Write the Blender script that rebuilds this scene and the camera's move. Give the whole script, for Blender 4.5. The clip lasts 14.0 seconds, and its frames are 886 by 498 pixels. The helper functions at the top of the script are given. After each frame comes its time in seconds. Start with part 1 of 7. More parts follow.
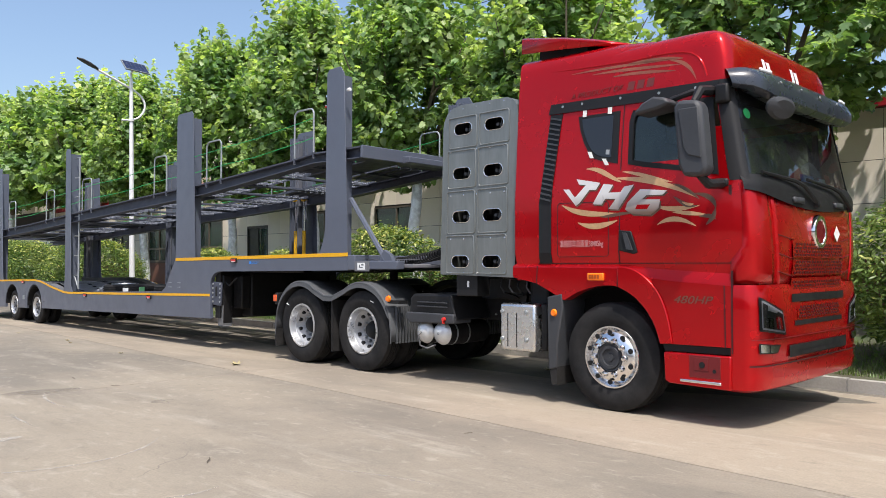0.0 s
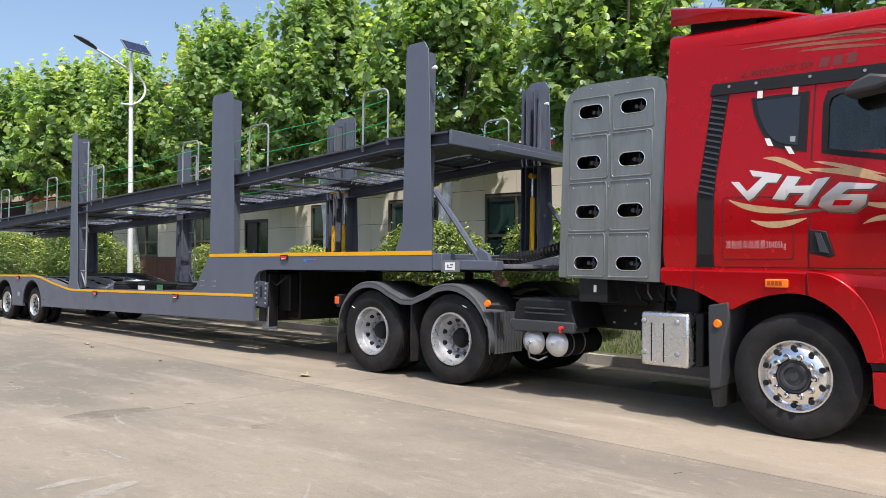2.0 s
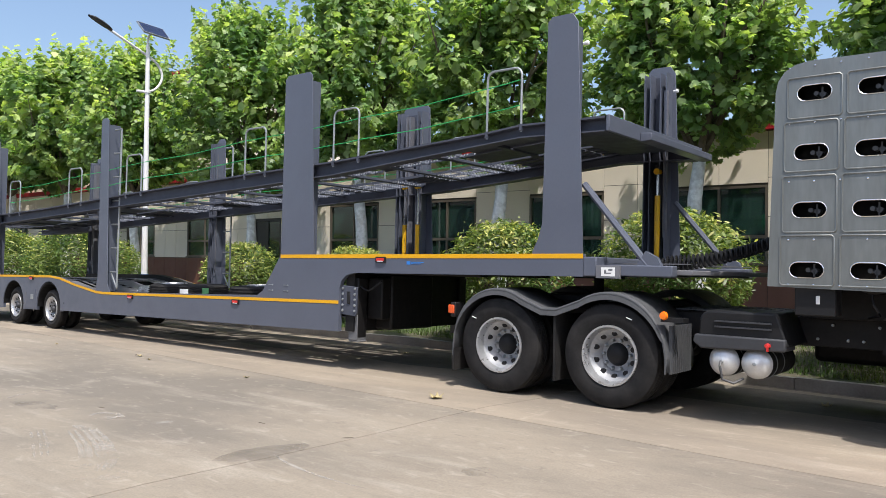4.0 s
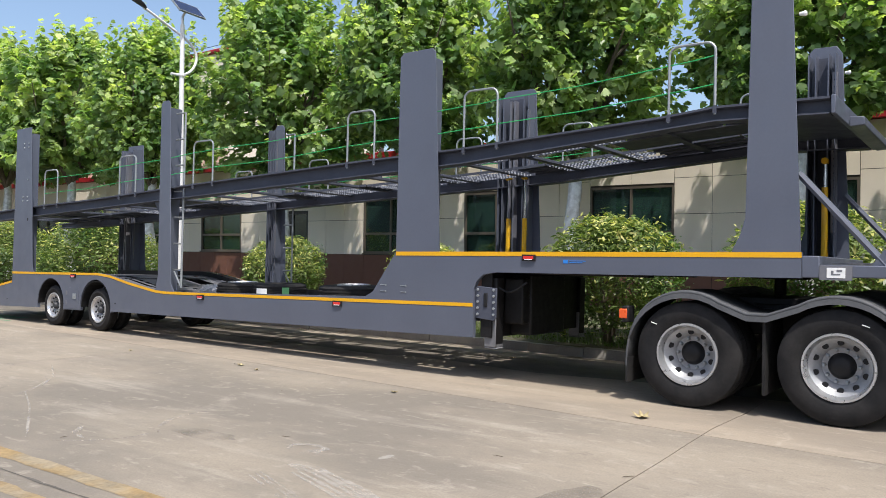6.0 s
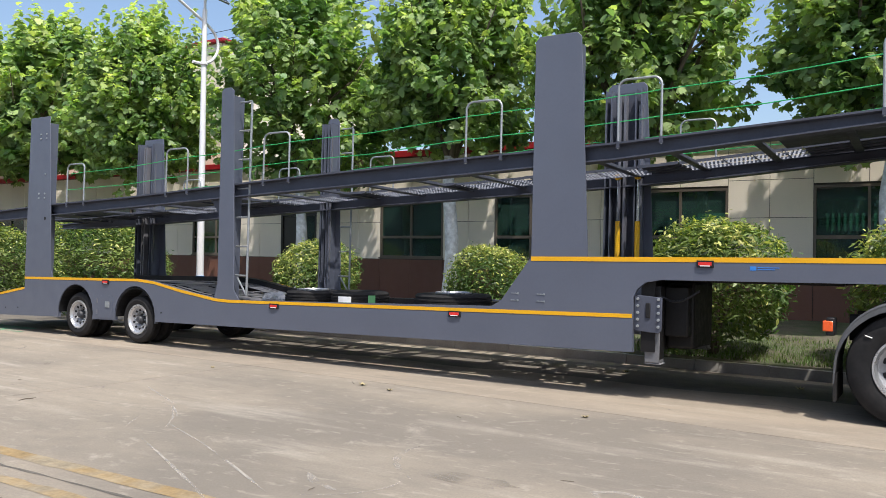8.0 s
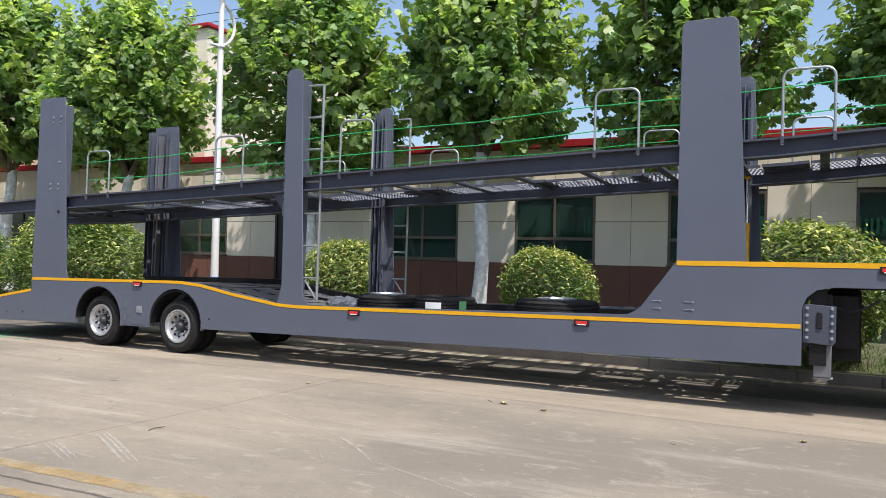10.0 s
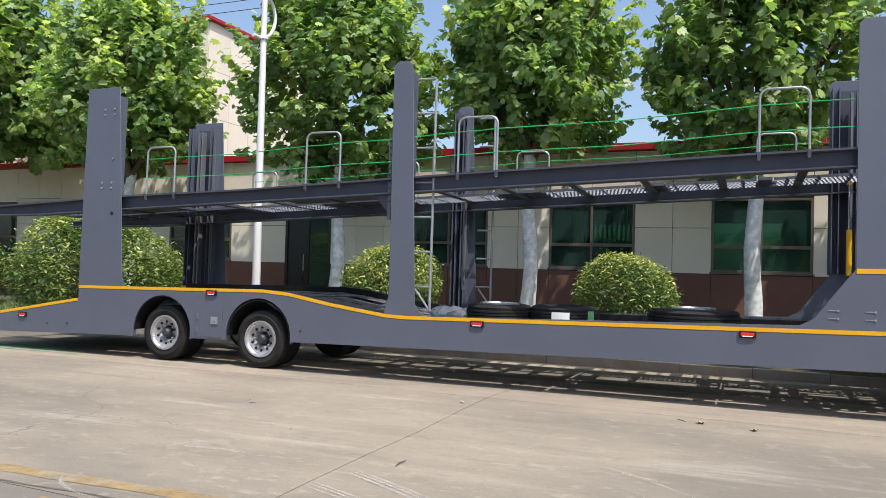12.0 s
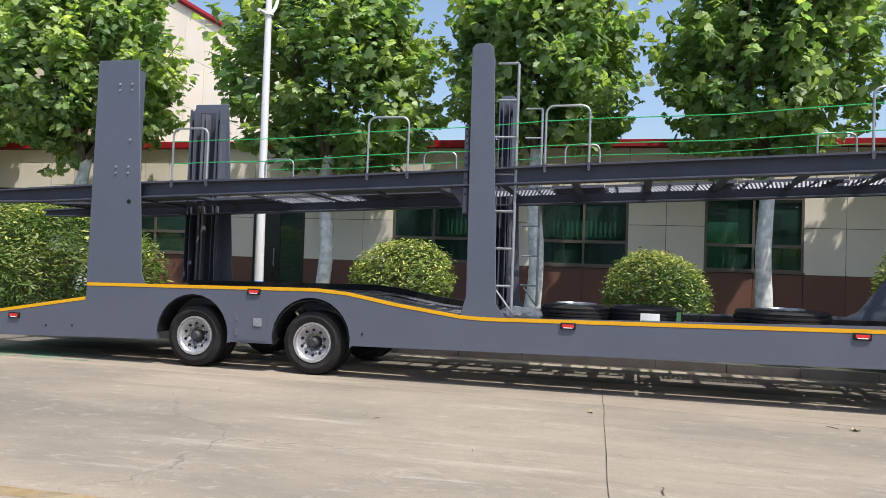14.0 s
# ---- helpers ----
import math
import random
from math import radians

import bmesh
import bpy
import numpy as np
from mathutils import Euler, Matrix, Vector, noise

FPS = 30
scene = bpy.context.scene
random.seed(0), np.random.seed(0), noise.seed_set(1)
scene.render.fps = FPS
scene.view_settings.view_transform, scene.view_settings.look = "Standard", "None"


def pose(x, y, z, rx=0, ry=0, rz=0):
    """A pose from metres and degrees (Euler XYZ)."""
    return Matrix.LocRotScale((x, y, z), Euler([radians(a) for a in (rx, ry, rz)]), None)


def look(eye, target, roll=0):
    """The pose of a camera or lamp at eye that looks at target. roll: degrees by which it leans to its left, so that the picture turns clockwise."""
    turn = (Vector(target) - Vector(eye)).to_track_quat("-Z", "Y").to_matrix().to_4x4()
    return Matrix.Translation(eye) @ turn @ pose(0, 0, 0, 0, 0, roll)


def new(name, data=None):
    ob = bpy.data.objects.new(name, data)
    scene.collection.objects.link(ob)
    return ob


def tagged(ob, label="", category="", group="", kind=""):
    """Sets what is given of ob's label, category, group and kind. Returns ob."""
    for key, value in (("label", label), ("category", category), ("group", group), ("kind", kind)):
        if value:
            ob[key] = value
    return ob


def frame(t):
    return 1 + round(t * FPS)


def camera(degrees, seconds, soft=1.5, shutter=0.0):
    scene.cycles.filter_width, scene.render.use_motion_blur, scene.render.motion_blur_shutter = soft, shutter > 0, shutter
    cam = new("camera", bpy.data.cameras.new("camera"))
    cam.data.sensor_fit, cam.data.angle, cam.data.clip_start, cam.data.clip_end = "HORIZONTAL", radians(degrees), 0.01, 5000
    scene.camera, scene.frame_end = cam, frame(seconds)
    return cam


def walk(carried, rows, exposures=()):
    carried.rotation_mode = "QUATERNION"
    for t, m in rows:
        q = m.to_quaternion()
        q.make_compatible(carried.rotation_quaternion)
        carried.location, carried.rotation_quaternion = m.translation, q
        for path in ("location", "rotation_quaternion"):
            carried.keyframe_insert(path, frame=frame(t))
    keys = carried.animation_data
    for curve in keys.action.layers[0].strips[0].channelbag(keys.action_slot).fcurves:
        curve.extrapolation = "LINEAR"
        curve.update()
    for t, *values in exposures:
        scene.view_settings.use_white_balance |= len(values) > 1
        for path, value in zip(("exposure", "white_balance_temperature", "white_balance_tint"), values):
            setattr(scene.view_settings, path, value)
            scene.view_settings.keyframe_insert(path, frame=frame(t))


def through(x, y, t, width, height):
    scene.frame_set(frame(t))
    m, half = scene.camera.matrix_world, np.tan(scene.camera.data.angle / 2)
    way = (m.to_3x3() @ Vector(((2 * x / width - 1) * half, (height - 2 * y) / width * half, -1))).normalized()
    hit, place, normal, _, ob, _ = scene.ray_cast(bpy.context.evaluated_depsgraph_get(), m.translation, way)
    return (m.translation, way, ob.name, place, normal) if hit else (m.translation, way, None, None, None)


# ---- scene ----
cam = camera(59.4, 14.0, 0.5)
PATH = [
    (0, (-6.517, -9.316, 1.456), (-5.081, -7.925, 1.482), -0.5),
    (0.5, (-6.595, -8.898, 1.51), (-5.139, -7.526, 1.522), -0.4),
    (1, (-6.72, -8.419, 1.506), (-5.249, -7.065, 1.522), -0.2),
    (1.5, (-6.728, -7.911, 1.501), (-5.244, -6.571, 1.516), 0.0),
    (2, (-6.79, -7.393, 1.5), (-5.29, -6.07, 1.516), 0.1),
    (2.5, (-6.857, -6.813, 1.476), (-5.334, -5.516, 1.499), 0.4),
    (3, (-6.901, -6.251, 1.484), (-5.369, -4.966, 1.506), 0.7),
    (3.5, (-6.978, -5.666, 1.482), (-5.432, -4.397, 1.509), 0.7),
    (4, (-7.097, -5.081, 1.483), (-5.537, -3.829, 1.508), 0.7),
    (4.2, (-7.112, -4.903, 1.471), (-5.562, -3.639, 1.492), 0.6),
    (6.3, (-7.694, -2.357, 1.525), (-6.067, -1.195, 1.538), 0.7),
    (6.5, (-7.762, -2.09, 1.528), (-6.124, -0.943, 1.547), 0.7),
    (7, (-7.862, -1.462, 1.503), (-6.199, -0.351, 1.529), 0.8),
    (7.5, (-8.007, -0.86, 1.504), (-6.325, 0.222, 1.525), 0.9),
    (8, (-8.088, -0.248, 1.494), (-6.386, 0.803, 1.514), 0.9),
    (10.3, (-8.367, 2.53, 1.471), (-6.561, 3.39, 1.505), 1.3),
    (10.5, (-8.368, 2.786, 1.475), (-6.553, 3.627, 1.516), 1.2),
    (11, (-8.478, 3.383, 1.458), (-6.647, 4.187, 1.507), 1.4),
    (11.5, (-8.572, 3.964, 1.439), (-6.728, 4.735, 1.488), 1.4),
    (12, (-8.688, 4.567, 1.431), (-6.828, 5.301, 1.475), 1.5),
    (12.5, (-8.701, 5.117, 1.417), (-6.825, 5.808, 1.453), 1.6),
    (13, (-8.715, 5.673, 1.403), (-6.819, 6.308, 1.437), 1.7),
    (13.5, (-8.708, 6.274, 1.393), (-6.786, 6.829, 1.429), 1.8),
    (14, (-8.713, 6.852, 1.408), (-6.771, 7.33, 1.445), 1.9),
]
walk(cam, [(t, look(eye, target, roll)) for t, eye, target, roll in PATH])

# ---- light ----
SUN = Vector((-0.30, -0.42, 1.0)).normalized()
world = bpy.data.worlds.new("sky")
scene.world = world
world.use_nodes = True
wn = world.node_tree.nodes
sky = wn.new("ShaderNodeTexSky")
sky.sky_type, sky.sun_disc = "NISHITA", False
sky.sun_elevation = math.asin(SUN.z)
sky.sun_rotation = math.atan2(SUN.x, SUN.y)
sky.dust_density, sky.ozone_density = 3.0, 2.0
wn["Background"].inputs["Strength"].default_value = 0.142
world.node_tree.links.new(sky.outputs[0], wn["Background"].inputs["Color"])
sun = new("sun", bpy.data.lights.new("sun", "SUN"))
sun.data.energy, sun.data.angle, sun.data.color = 3.35, radians(0.55), (1.0, 0.955, 0.905)
sun.matrix_world = look(SUN * 60, (0, 0, 0))
scene.view_settings.exposure = 0.6


# ---- materials ----
def mat(name, color, rough=0.6, metal=0.0, vary=0.12, scale=2.0, fine=40.0, bump=0.0, bump_scale=60.0, coat=0.0,
        spec=0.5, obj_random=0.0, island=0.0, second=None, second_amount=0.5, second_scale=0.6, stretch=(1, 1, 1)):
    """A principled surface with colour and gloss that vary at two scales."""
    m = bpy.data.materials.new(name)
    m.use_nodes = True
    n, k = m.node_tree.nodes, m.node_tree.links
    p = n["Principled BSDF"]
    p.inputs["Metallic"].default_value = metal
    p.inputs["Specular IOR Level"].default_value = spec
    p.inputs["Coat Weight"].default_value = coat
    p.inputs["Coat Roughness"].default_value = 0.06
    pos = n.new("ShaderNodeNewGeometry")
    mp = n.new("ShaderNodeMapping")
    mp.inputs["Scale"].default_value = stretch
    k.new(pos.outputs["Position"], mp.inputs["Vector"])

    def tex(s, detail=4.0):
        t = n.new("ShaderNodeTexNoise")
        t.inputs["Scale"].default_value, t.inputs["Detail"].default_value = s, detail
        k.new(mp.outputs[0], t.inputs["Vector"])
        return t.outputs["Fac"]

    def ramp(src, lo, hi, a=0.0, b=1.0):
        r = n.new("ShaderNodeMapRange")
        r.inputs[1].default_value, r.inputs[2].default_value, r.inputs[3].default_value, r.inputs[4].default_value = lo, hi, a, b
        k.new(src, r.inputs[0])
        return r.outputs[0]

    def mix(fac, a, b, kind="MIX"):
        x = n.new("ShaderNodeMix")
        x.data_type, x.blend_type = "RGBA", kind
        for s, v in ((0, fac), (6, a), (7, b)):
            if isinstance(v, (int, float)):
                x.inputs[s].default_value = v
            elif isinstance(v, tuple):
                x.inputs[s].default_value = (*v[:3], 1)
            else:
                k.new(v, x.inputs[s])
        return x.outputs[2]

    col = tuple(color)
    if second:
        col = mix(ramp(tex(second_scale, 6.0), 0.5 - 0.12 / max(second_amount, 0.05) * 0.5, 0.62, 0.0, second_amount), col, tuple(second))
    v = n.new("ShaderNodeMath")
    v.operation = "ADD"
    k.new(ramp(tex(scale), 0.25, 0.75, -vary, vary), v.inputs[0])
    k.new(ramp(tex(fine, 2.0), 0.25, 0.75, -vary * 0.5, vary * 0.5), v.inputs[1])
    total = v.outputs[0]
    for amount, src in ((obj_random, "obj"), (island, "isl")):
        if amount:
            s = n.new("ShaderNodeObjectInfo").outputs["Random"] if src == "obj" else pos.outputs["Random Per Island"]
            w = n.new("ShaderNodeMath")
            w.operation = "ADD"
            k.new(total, w.inputs[0])
            k.new(ramp(s, 0, 1, -amount, amount), w.inputs[1])
            total = w.outputs[0]
    one = n.new("ShaderNodeMath")
    one.operation = "ADD"
    one.inputs[1].default_value = 1.0
    k.new(total, one.inputs[0])
    grey = n.new("ShaderNodeCombineColor")
    for i in range(3):
        k.new(one.outputs[0], grey.inputs[i])
    k.new(mix(1.0, col, grey.outputs[0], "MULTIPLY"), p.inputs["Base Color"])
    k.new(ramp(tex(scale * 3), 0.3, 0.7, max(rough - 0.08, 0.02), min(rough + 0.08, 1)), p.inputs["Roughness"])
    if bump:
        b = n.new("ShaderNodeBump")
        b.inputs["Strength"].default_value, b.inputs["Distance"].default_value = min(bump, 1.0), 0.01
        k.new(tex(bump_scale, 3.0), b.inputs["Height"])
        k.new(b.outputs[0], p.inputs["Normal"])
    return m


def leaf_mat(name, color, tip, amount=0.35):
    m = mat(name, color, 0.45, vary=0.12, scale=0.8, fine=9.0, island=0.35, second=tip, second_amount=0.7, second_scale=1.1, spec=0.5)
    n, k = m.node_tree.nodes, m.node_tree.links
    p, out = n["Principled BSDF"], n["Material Output"]
    t = n.new("ShaderNodeBsdfTranslucent")
    src = p.inputs["Base Color"].links[0].from_socket
    br = n.new("ShaderNodeMix")
    br.data_type, br.blend_type = "RGBA", "MULTIPLY"
    br.inputs[0].default_value = 1.0
    br.inputs[7].default_value = (1.5, 1.6, 0.72, 1)
    k.new(src, br.inputs[6])
    k.new(br.outputs[2], t.inputs["Color"])
    x = n.new("ShaderNodeMixShader")
    x.inputs[0].default_value = amount
    k.new(p.outputs[0], x.inputs[1])
    k.new(t.outputs[0], x.inputs[2])
    k.new(x.outputs[0], out.inputs["Surface"])
    return m


def glass_mat(name, tint, through=0.5, rough=0.02, ior=1.5, film=None):
    """A tinted pane: it lets tinted light through and mirrors by its angle."""
    m = bpy.data.materials.new(name)
    m.use_nodes = True
    n, k = m.node_tree.nodes, m.node_tree.links
    n.remove(n["Principled BSDF"])
    tr, gl, fr, mx = (n.new("ShaderNode" + s) for s in ("BsdfTransparent", "BsdfGlossy", "Fresnel", "MixShader"))
    tr.inputs[0].default_value = (*[c * through for c in tint], 1)
    gl.inputs["Roughness"].default_value = rough
    fr.inputs["IOR"].default_value = ior
    base = tr.outputs[0]
    if film:
        df, m2 = n.new("ShaderNodeBsdfDiffuse"), n.new("ShaderNodeMixShader")
        df.inputs[0].default_value = (*film, 1)
        m2.inputs[0].default_value = 0.5
        k.new(base, m2.inputs[1])
        k.new(df.outputs[0], m2.inputs[2])
        base = m2.outputs[0]
    k.new(fr.outputs[0], mx.inputs[0])
    k.new(base, mx.inputs[1])
    k.new(gl.outputs[0], mx.inputs[2])
    k.new(mx.outputs[0], n["Material Output"].inputs["Surface"])
    return m


M_GREY = mat("slate_paint", (0.092, 0.103, 0.136), 0.45, vary=0.06, scale=1.3, coat=0.15, bump=0.03, bump_scale=25)
M_GREY2 = mat("slate_paint_dusty", (0.12, 0.125, 0.15), 0.5, vary=0.14, scale=2.5, second=(0.2, 0.19, 0.17), second_amount=0.3)
# slate darkened for the deck underside: its shade is put into the colour
M_UNDER = mat("shaded_slate", (0.065, 0.071, 0.092), 0.6, vary=0.15, scale=3.0, spec=0.3)
# slate darker than the side panels, for beams and brackets
M_BEAM = mat("darker_slate", (0.062, 0.068, 0.09), 0.55, vary=0.15, scale=2.0, spec=0.25)
M_DECK = mat("deck_steel", (0.10, 0.105, 0.13), 0.5, vary=0.2, scale=3, second=(0.22, 0.21, 0.19), second_amount=0.4)
M_YELLOW = mat("yellow_stripe", (0.71, 0.365, 0.004), 0.45, vary=0.06, scale=3)
M_RED = mat("red_paint", (0.51, 0.004, 0.008), 0.24, metal=0.6, vary=0.06, scale=0.9, coat=0.42, spec=0.2)
M_SEAM = mat("door_gap", (0.025, 0.002, 0.003), 0.6, vary=0.1)
M_REDLINE = mat("red_seam", (0.13, 0.004, 0.006), 0.5, vary=0.1)
M_BLACK = mat("black_plastic", (0.011, 0.011, 0.012), 0.55, vary=0.2, bump=0.1, bump_scale=200, spec=0.3)
M_GREYPLASTIC = mat("dark_grey_plastic", (0.04, 0.042, 0.047), 0.55, vary=0.12, bump=0.1, bump_scale=160, spec=0.4)
M_MUDGUARD = mat("mudguard_plastic", (0.08, 0.083, 0.088), 0.6, vary=0.15, scale=5, bump=0.1, bump_scale=120, spec=0.35)
M_VISOR = mat("visor_plastic", (0.028, 0.033, 0.045), 0.3, vary=0.08, scale=3, coat=0.3)
M_FRAME = mat("chassis_black_shade", (0.006, 0.006, 0.007), 0.55, vary=0.3, scale=5, second=(0.02, 0.018, 0.017), second_amount=0.35, spec=0.25)
M_RUBBER = mat("tyre_rubber", (0.014, 0.014, 0.015), 0.75, vary=0.2, scale=6, bump=0.15, bump_scale=90, spec=0.2, second=(0.036, 0.033, 0.03), second_amount=0.4, second_scale=3)
M_ALU = mat("polished_aluminium", (0.82, 0.82, 0.83), 0.2, metal=1.0, vary=0.06, scale=6)
M_DULLALU = mat("brushed_aluminium", (0.62, 0.625, 0.63), 0.42, metal=0.55, vary=0.1, scale=5, fine=50)
M_TANK = mat("bright_tank_aluminium", (0.7, 0.705, 0.71), 0.27, metal=0.9, vary=0.08, scale=3, fine=30, bump=0.05, bump_scale=9)
M_RIM = mat("silver_rim", (0.52, 0.53, 0.545), 0.32, metal=0.72, vary=0.08, scale=6)
M_STEELPANEL = mat("grey_tank_panel", (0.215, 0.228, 0.222), 0.36, metal=0.5, vary=0.14, scale=2.2, fine=14, bump=0.06, bump_scale=14, stretch=(1, 2.5, 0.5))
M_STEEL = mat("galvanised_tube", (0.33, 0.35, 0.36), 0.45, metal=0.5, vary=0.12, scale=8)
M_TINT = mat("tinted_glass", (0.012, 0.012, 0.014), 0.08, vary=0.1, coat=0.5)
M_DISC = mat("dusty_steel_disc", (0.33, 0.335, 0.345), 0.45, metal=0.25, vary=0.15, scale=8)
M_VALVE = mat("dull_valve_steel", (0.085, 0.085, 0.088), 0.5, metal=0.3, vary=0.2, scale=8)
# pale metal for sun dots under the deck and the headlight strips
M_PALE = mat("pale_metal", (0.28, 0.29, 0.31), 0.5, metal=0.2, vary=0.1, scale=9)
M_GREEN = mat("green_cord", (0.03, 0.42, 0.12), 0.6, vary=0.1)
M_ORANGE = mat("orange_lens", (0.9, 0.2, 0.01), 0.2, vary=0.05, coat=0.6)
M_REFL = mat("red_reflector", (0.62, 0.03, 0.025), 0.3, vary=0.1, coat=0.4)
M_LAMP = mat("orange_red_lens", (0.75, 0.1, 0.015), 0.25, vary=0.08, coat=0.5)
M_LEG = mat("worn_leg_steel", (0.16, 0.162, 0.17), 0.5, metal=0.2, vary=0.15, scale=8)
M_WHITE = mat("white_paint", (0.75, 0.75, 0.74), 0.5, vary=0.06)
M_AMBER = mat("amber_core", (0.35, 0.06, 0.005), 0.3, vary=0.1)
M_BLUE = mat("blue_sticker", (0.03, 0.2, 0.6), 0.4, vary=0.05)
M_CHROME = mat("chrome", (0.85, 0.85, 0.86), 0.12, metal=1.0, vary=0.03)
M_HYD = mat("yellow_hydraulic", (0.78, 0.43, 0.008), 0.35, vary=0.08, coat=0.3)
M_TAPE = mat("white_tape", (0.7, 0.7, 0.66), 0.7, vary=0.08)
M_SILVERDECAL = mat("silver_decal", (0.62, 0.62, 0.62), 0.35, metal=0.1, vary=0.05, scale=6)
# the printed letters fade from white above to brown below
fn, fk = M_SILVERDECAL.node_tree.nodes, M_SILVERDECAL.node_tree.links
f_xyz, f_map, f_mix = fn.new("ShaderNodeSeparateXYZ"), fn.new("ShaderNodeMapRange"), fn.new("ShaderNodeMix")
f_mix.data_type = "RGBA"
fk.new(fn.new("ShaderNodeNewGeometry").outputs["Position"], f_xyz.inputs[0])
fk.new(f_xyz.outputs["Z"], f_map.inputs[0])
for f_i, f_v in enumerate((1.86, 2.06, 0.0, 1.0)):
    f_map.inputs[f_i + 1].default_value = f_v
fk.new(f_map.outputs[0], f_mix.inputs[0])
f_mix.inputs[6].default_value, f_mix.inputs[7].default_value = (0.15, 0.09, 0.065, 1), (0.64, 0.63, 0.62, 1)
fk.new(f_mix.outputs[2], fn["Principled BSDF"].inputs["Base Color"])
M_GOLD2 = mat("faded_gold_decal", (0.22, 0.075, 0.04), 0.4, vary=0.25, scale=5)
M_DARKDISC = mat("dark_wheel_disc", (0.33, 0.33, 0.34), 0.5, metal=0.3, vary=0.2, scale=9)
M_PINK = mat("faded_lettering", (0.5, 0.24, 0.24), 0.5)
M_SEAT = mat("beige_upholstery", (0.34, 0.3, 0.25), 0.9, vary=0.1)
M_GOLD = mat("gold_decal", (0.52, 0.33, 0.17), 0.4, metal=0.2, vary=0.18, scale=4)
M_DECAL2 = mat("faded_dark_decal", (0.13, 0.022, 0.018), 0.45, vary=0.2, scale=5)
M_DECAL = mat("dark_decal", (0.09, 0.05, 0.03), 0.45, vary=0.2, scale=5)


def concrete_mat(name, color, dark, pale):
    """Worn yard concrete: blotches, drag streaks along the road, scuffs, pores and fine cracks."""
    m = bpy.data.materials.new(name)
    m.use_nodes = True
    n, k = m.node_tree.nodes, m.node_tree.links
    p = n["Principled BSDF"]
    pos = n.new("ShaderNodeNewGeometry").outputs["Position"]

    def tex(scale, stretch=(1, 1, 1), detail=4.0, rough=0.55, distort=0.0, off=0.0):
        mp = n.new("ShaderNodeMapping")
        mp.inputs["Scale"].default_value = stretch
        mp.inputs["Location"].default_value = (off, off * 0.7, 0)
        k.new(pos, mp.inputs["Vector"])
        t = n.new("ShaderNodeTexNoise")
        for key, v in (("Scale", scale), ("Detail", detail), ("Roughness", rough), ("Distortion", distort)):
            t.inputs[key].default_value = v
        k.new(mp.outputs[0], t.inputs["Vector"])
        return t.outputs["Fac"]

    def ramp(src, lo, hi, a, b):
        r = n.new("ShaderNodeMapRange")
        for i, v in enumerate((lo, hi, a, b)):
            r.inputs[i + 1].default_value = v
        k.new(src, r.inputs[0])
        return r.outputs[0]

    def mix(fac, a, b, kind="MIX"):
        x = n.new("ShaderNodeMix")
        x.data_type, x.blend_type = "RGBA", kind
        for s2, v in ((0, fac), (6, a), (7, b)):
            if isinstance(v, tuple):
                x.inputs[s2].default_value = (*v, 1)
            elif isinstance(v, float):
                x.inputs[s2].default_value = v
            else:
                k.new(v, x.inputs[s2])
        return x.outputs[2]

    def times(a, b):
        x = n.new("ShaderNodeMath")
        x.operation = "MULTIPLY"
        k.new(a, x.inputs[0])
        k.new(b, x.inputs[1])
        return x.outputs[0]

    c = mix(ramp(tex(0.33, (1, 0.6, 1), 6, 0.6), 0.42, 0.58, 0.0, 0.95), color, dark)
    c = mix(times(ramp(tex(2.2, (1, 0.10, 1), 5, 0.6, off=3.0), 0.52, 0.72, 0.0, 0.7), ramp(tex(0.4, off=9.0), 0.4, 0.6, 0.0, 1.0)), c, dark)
    c = mix(times(ramp(tex(3.0, (1, 0.13, 1), 5, 0.6, off=17.0), 0.55, 0.70, 0.0, 0.8), ramp(tex(0.5, off=23.0), 0.42, 0.62, 0.0, 1.0)), c, pale)
    c = mix(ramp(tex(1.6, (1, 1, 1), 6, 0.7, 1.4, 31.0), 0.60, 0.72, 0.0, 0.5), c, pale)
    c = mix(ramp(tex(5.5, (1, 0.6, 1), 5, 0.65, 0.8, 41.0), 0.62, 0.76, 0.0, 0.55), c, tuple(v * 0.72 for v in dark))
    # pores and grit
    c = mix(ramp(tex(70.0, detail=2.0), 0.3, 0.7, 0.0, 0.26), c, tuple(v * 0.62 for v in dark))
    c = mix(ramp(tex(14.0, (1, 0.5, 1), 4, 0.6, 0.6, 71.0), 0.52, 0.74, 0.0, 0.3), c, tuple(v * 0.85 for v in dark))
    c = mix(ramp(tex(11.0, (1, 0.45, 1), 4, 0.6, 0.6, 87.0), 0.58, 0.74, 0.0, 0.4), c, pale)
    # hairline cracks
    v = n.new("ShaderNodeTexVoronoi")
    v.feature = "DISTANCE_TO_EDGE"
    v.inputs["Scale"].default_value = 0.24
    wob = n.new("ShaderNodeTexNoise")
    wob.inputs["Scale"].default_value, wob.inputs["Detail"].default_value = 1.3, 5.0
    k.new(pos, wob.inputs["Vector"])
    ad = n.new("ShaderNodeVectorMath")
    ad.operation = "MULTIPLY_ADD"
    ad.inputs[1].default_value = (0.9, 0.9, 0.9)
    k.new(wob.outputs["Color"], ad.inputs[0])
    k.new(pos, ad.inputs[2])
    k.new(ad.outputs[0], v.inputs["Vector"])
    c = mix(times(ramp(v.outputs["Distance"], 0.0, 0.0022, 0.8, 0.0), ramp(tex(0.35, off=57.0), 0.54, 0.60, 0.0, 1.0)), c, (0.13, 0.115, 0.1))
    rnd = n.new("ShaderNodeObjectInfo").outputs["Random"]
    g = n.new("ShaderNodeCombineColor")
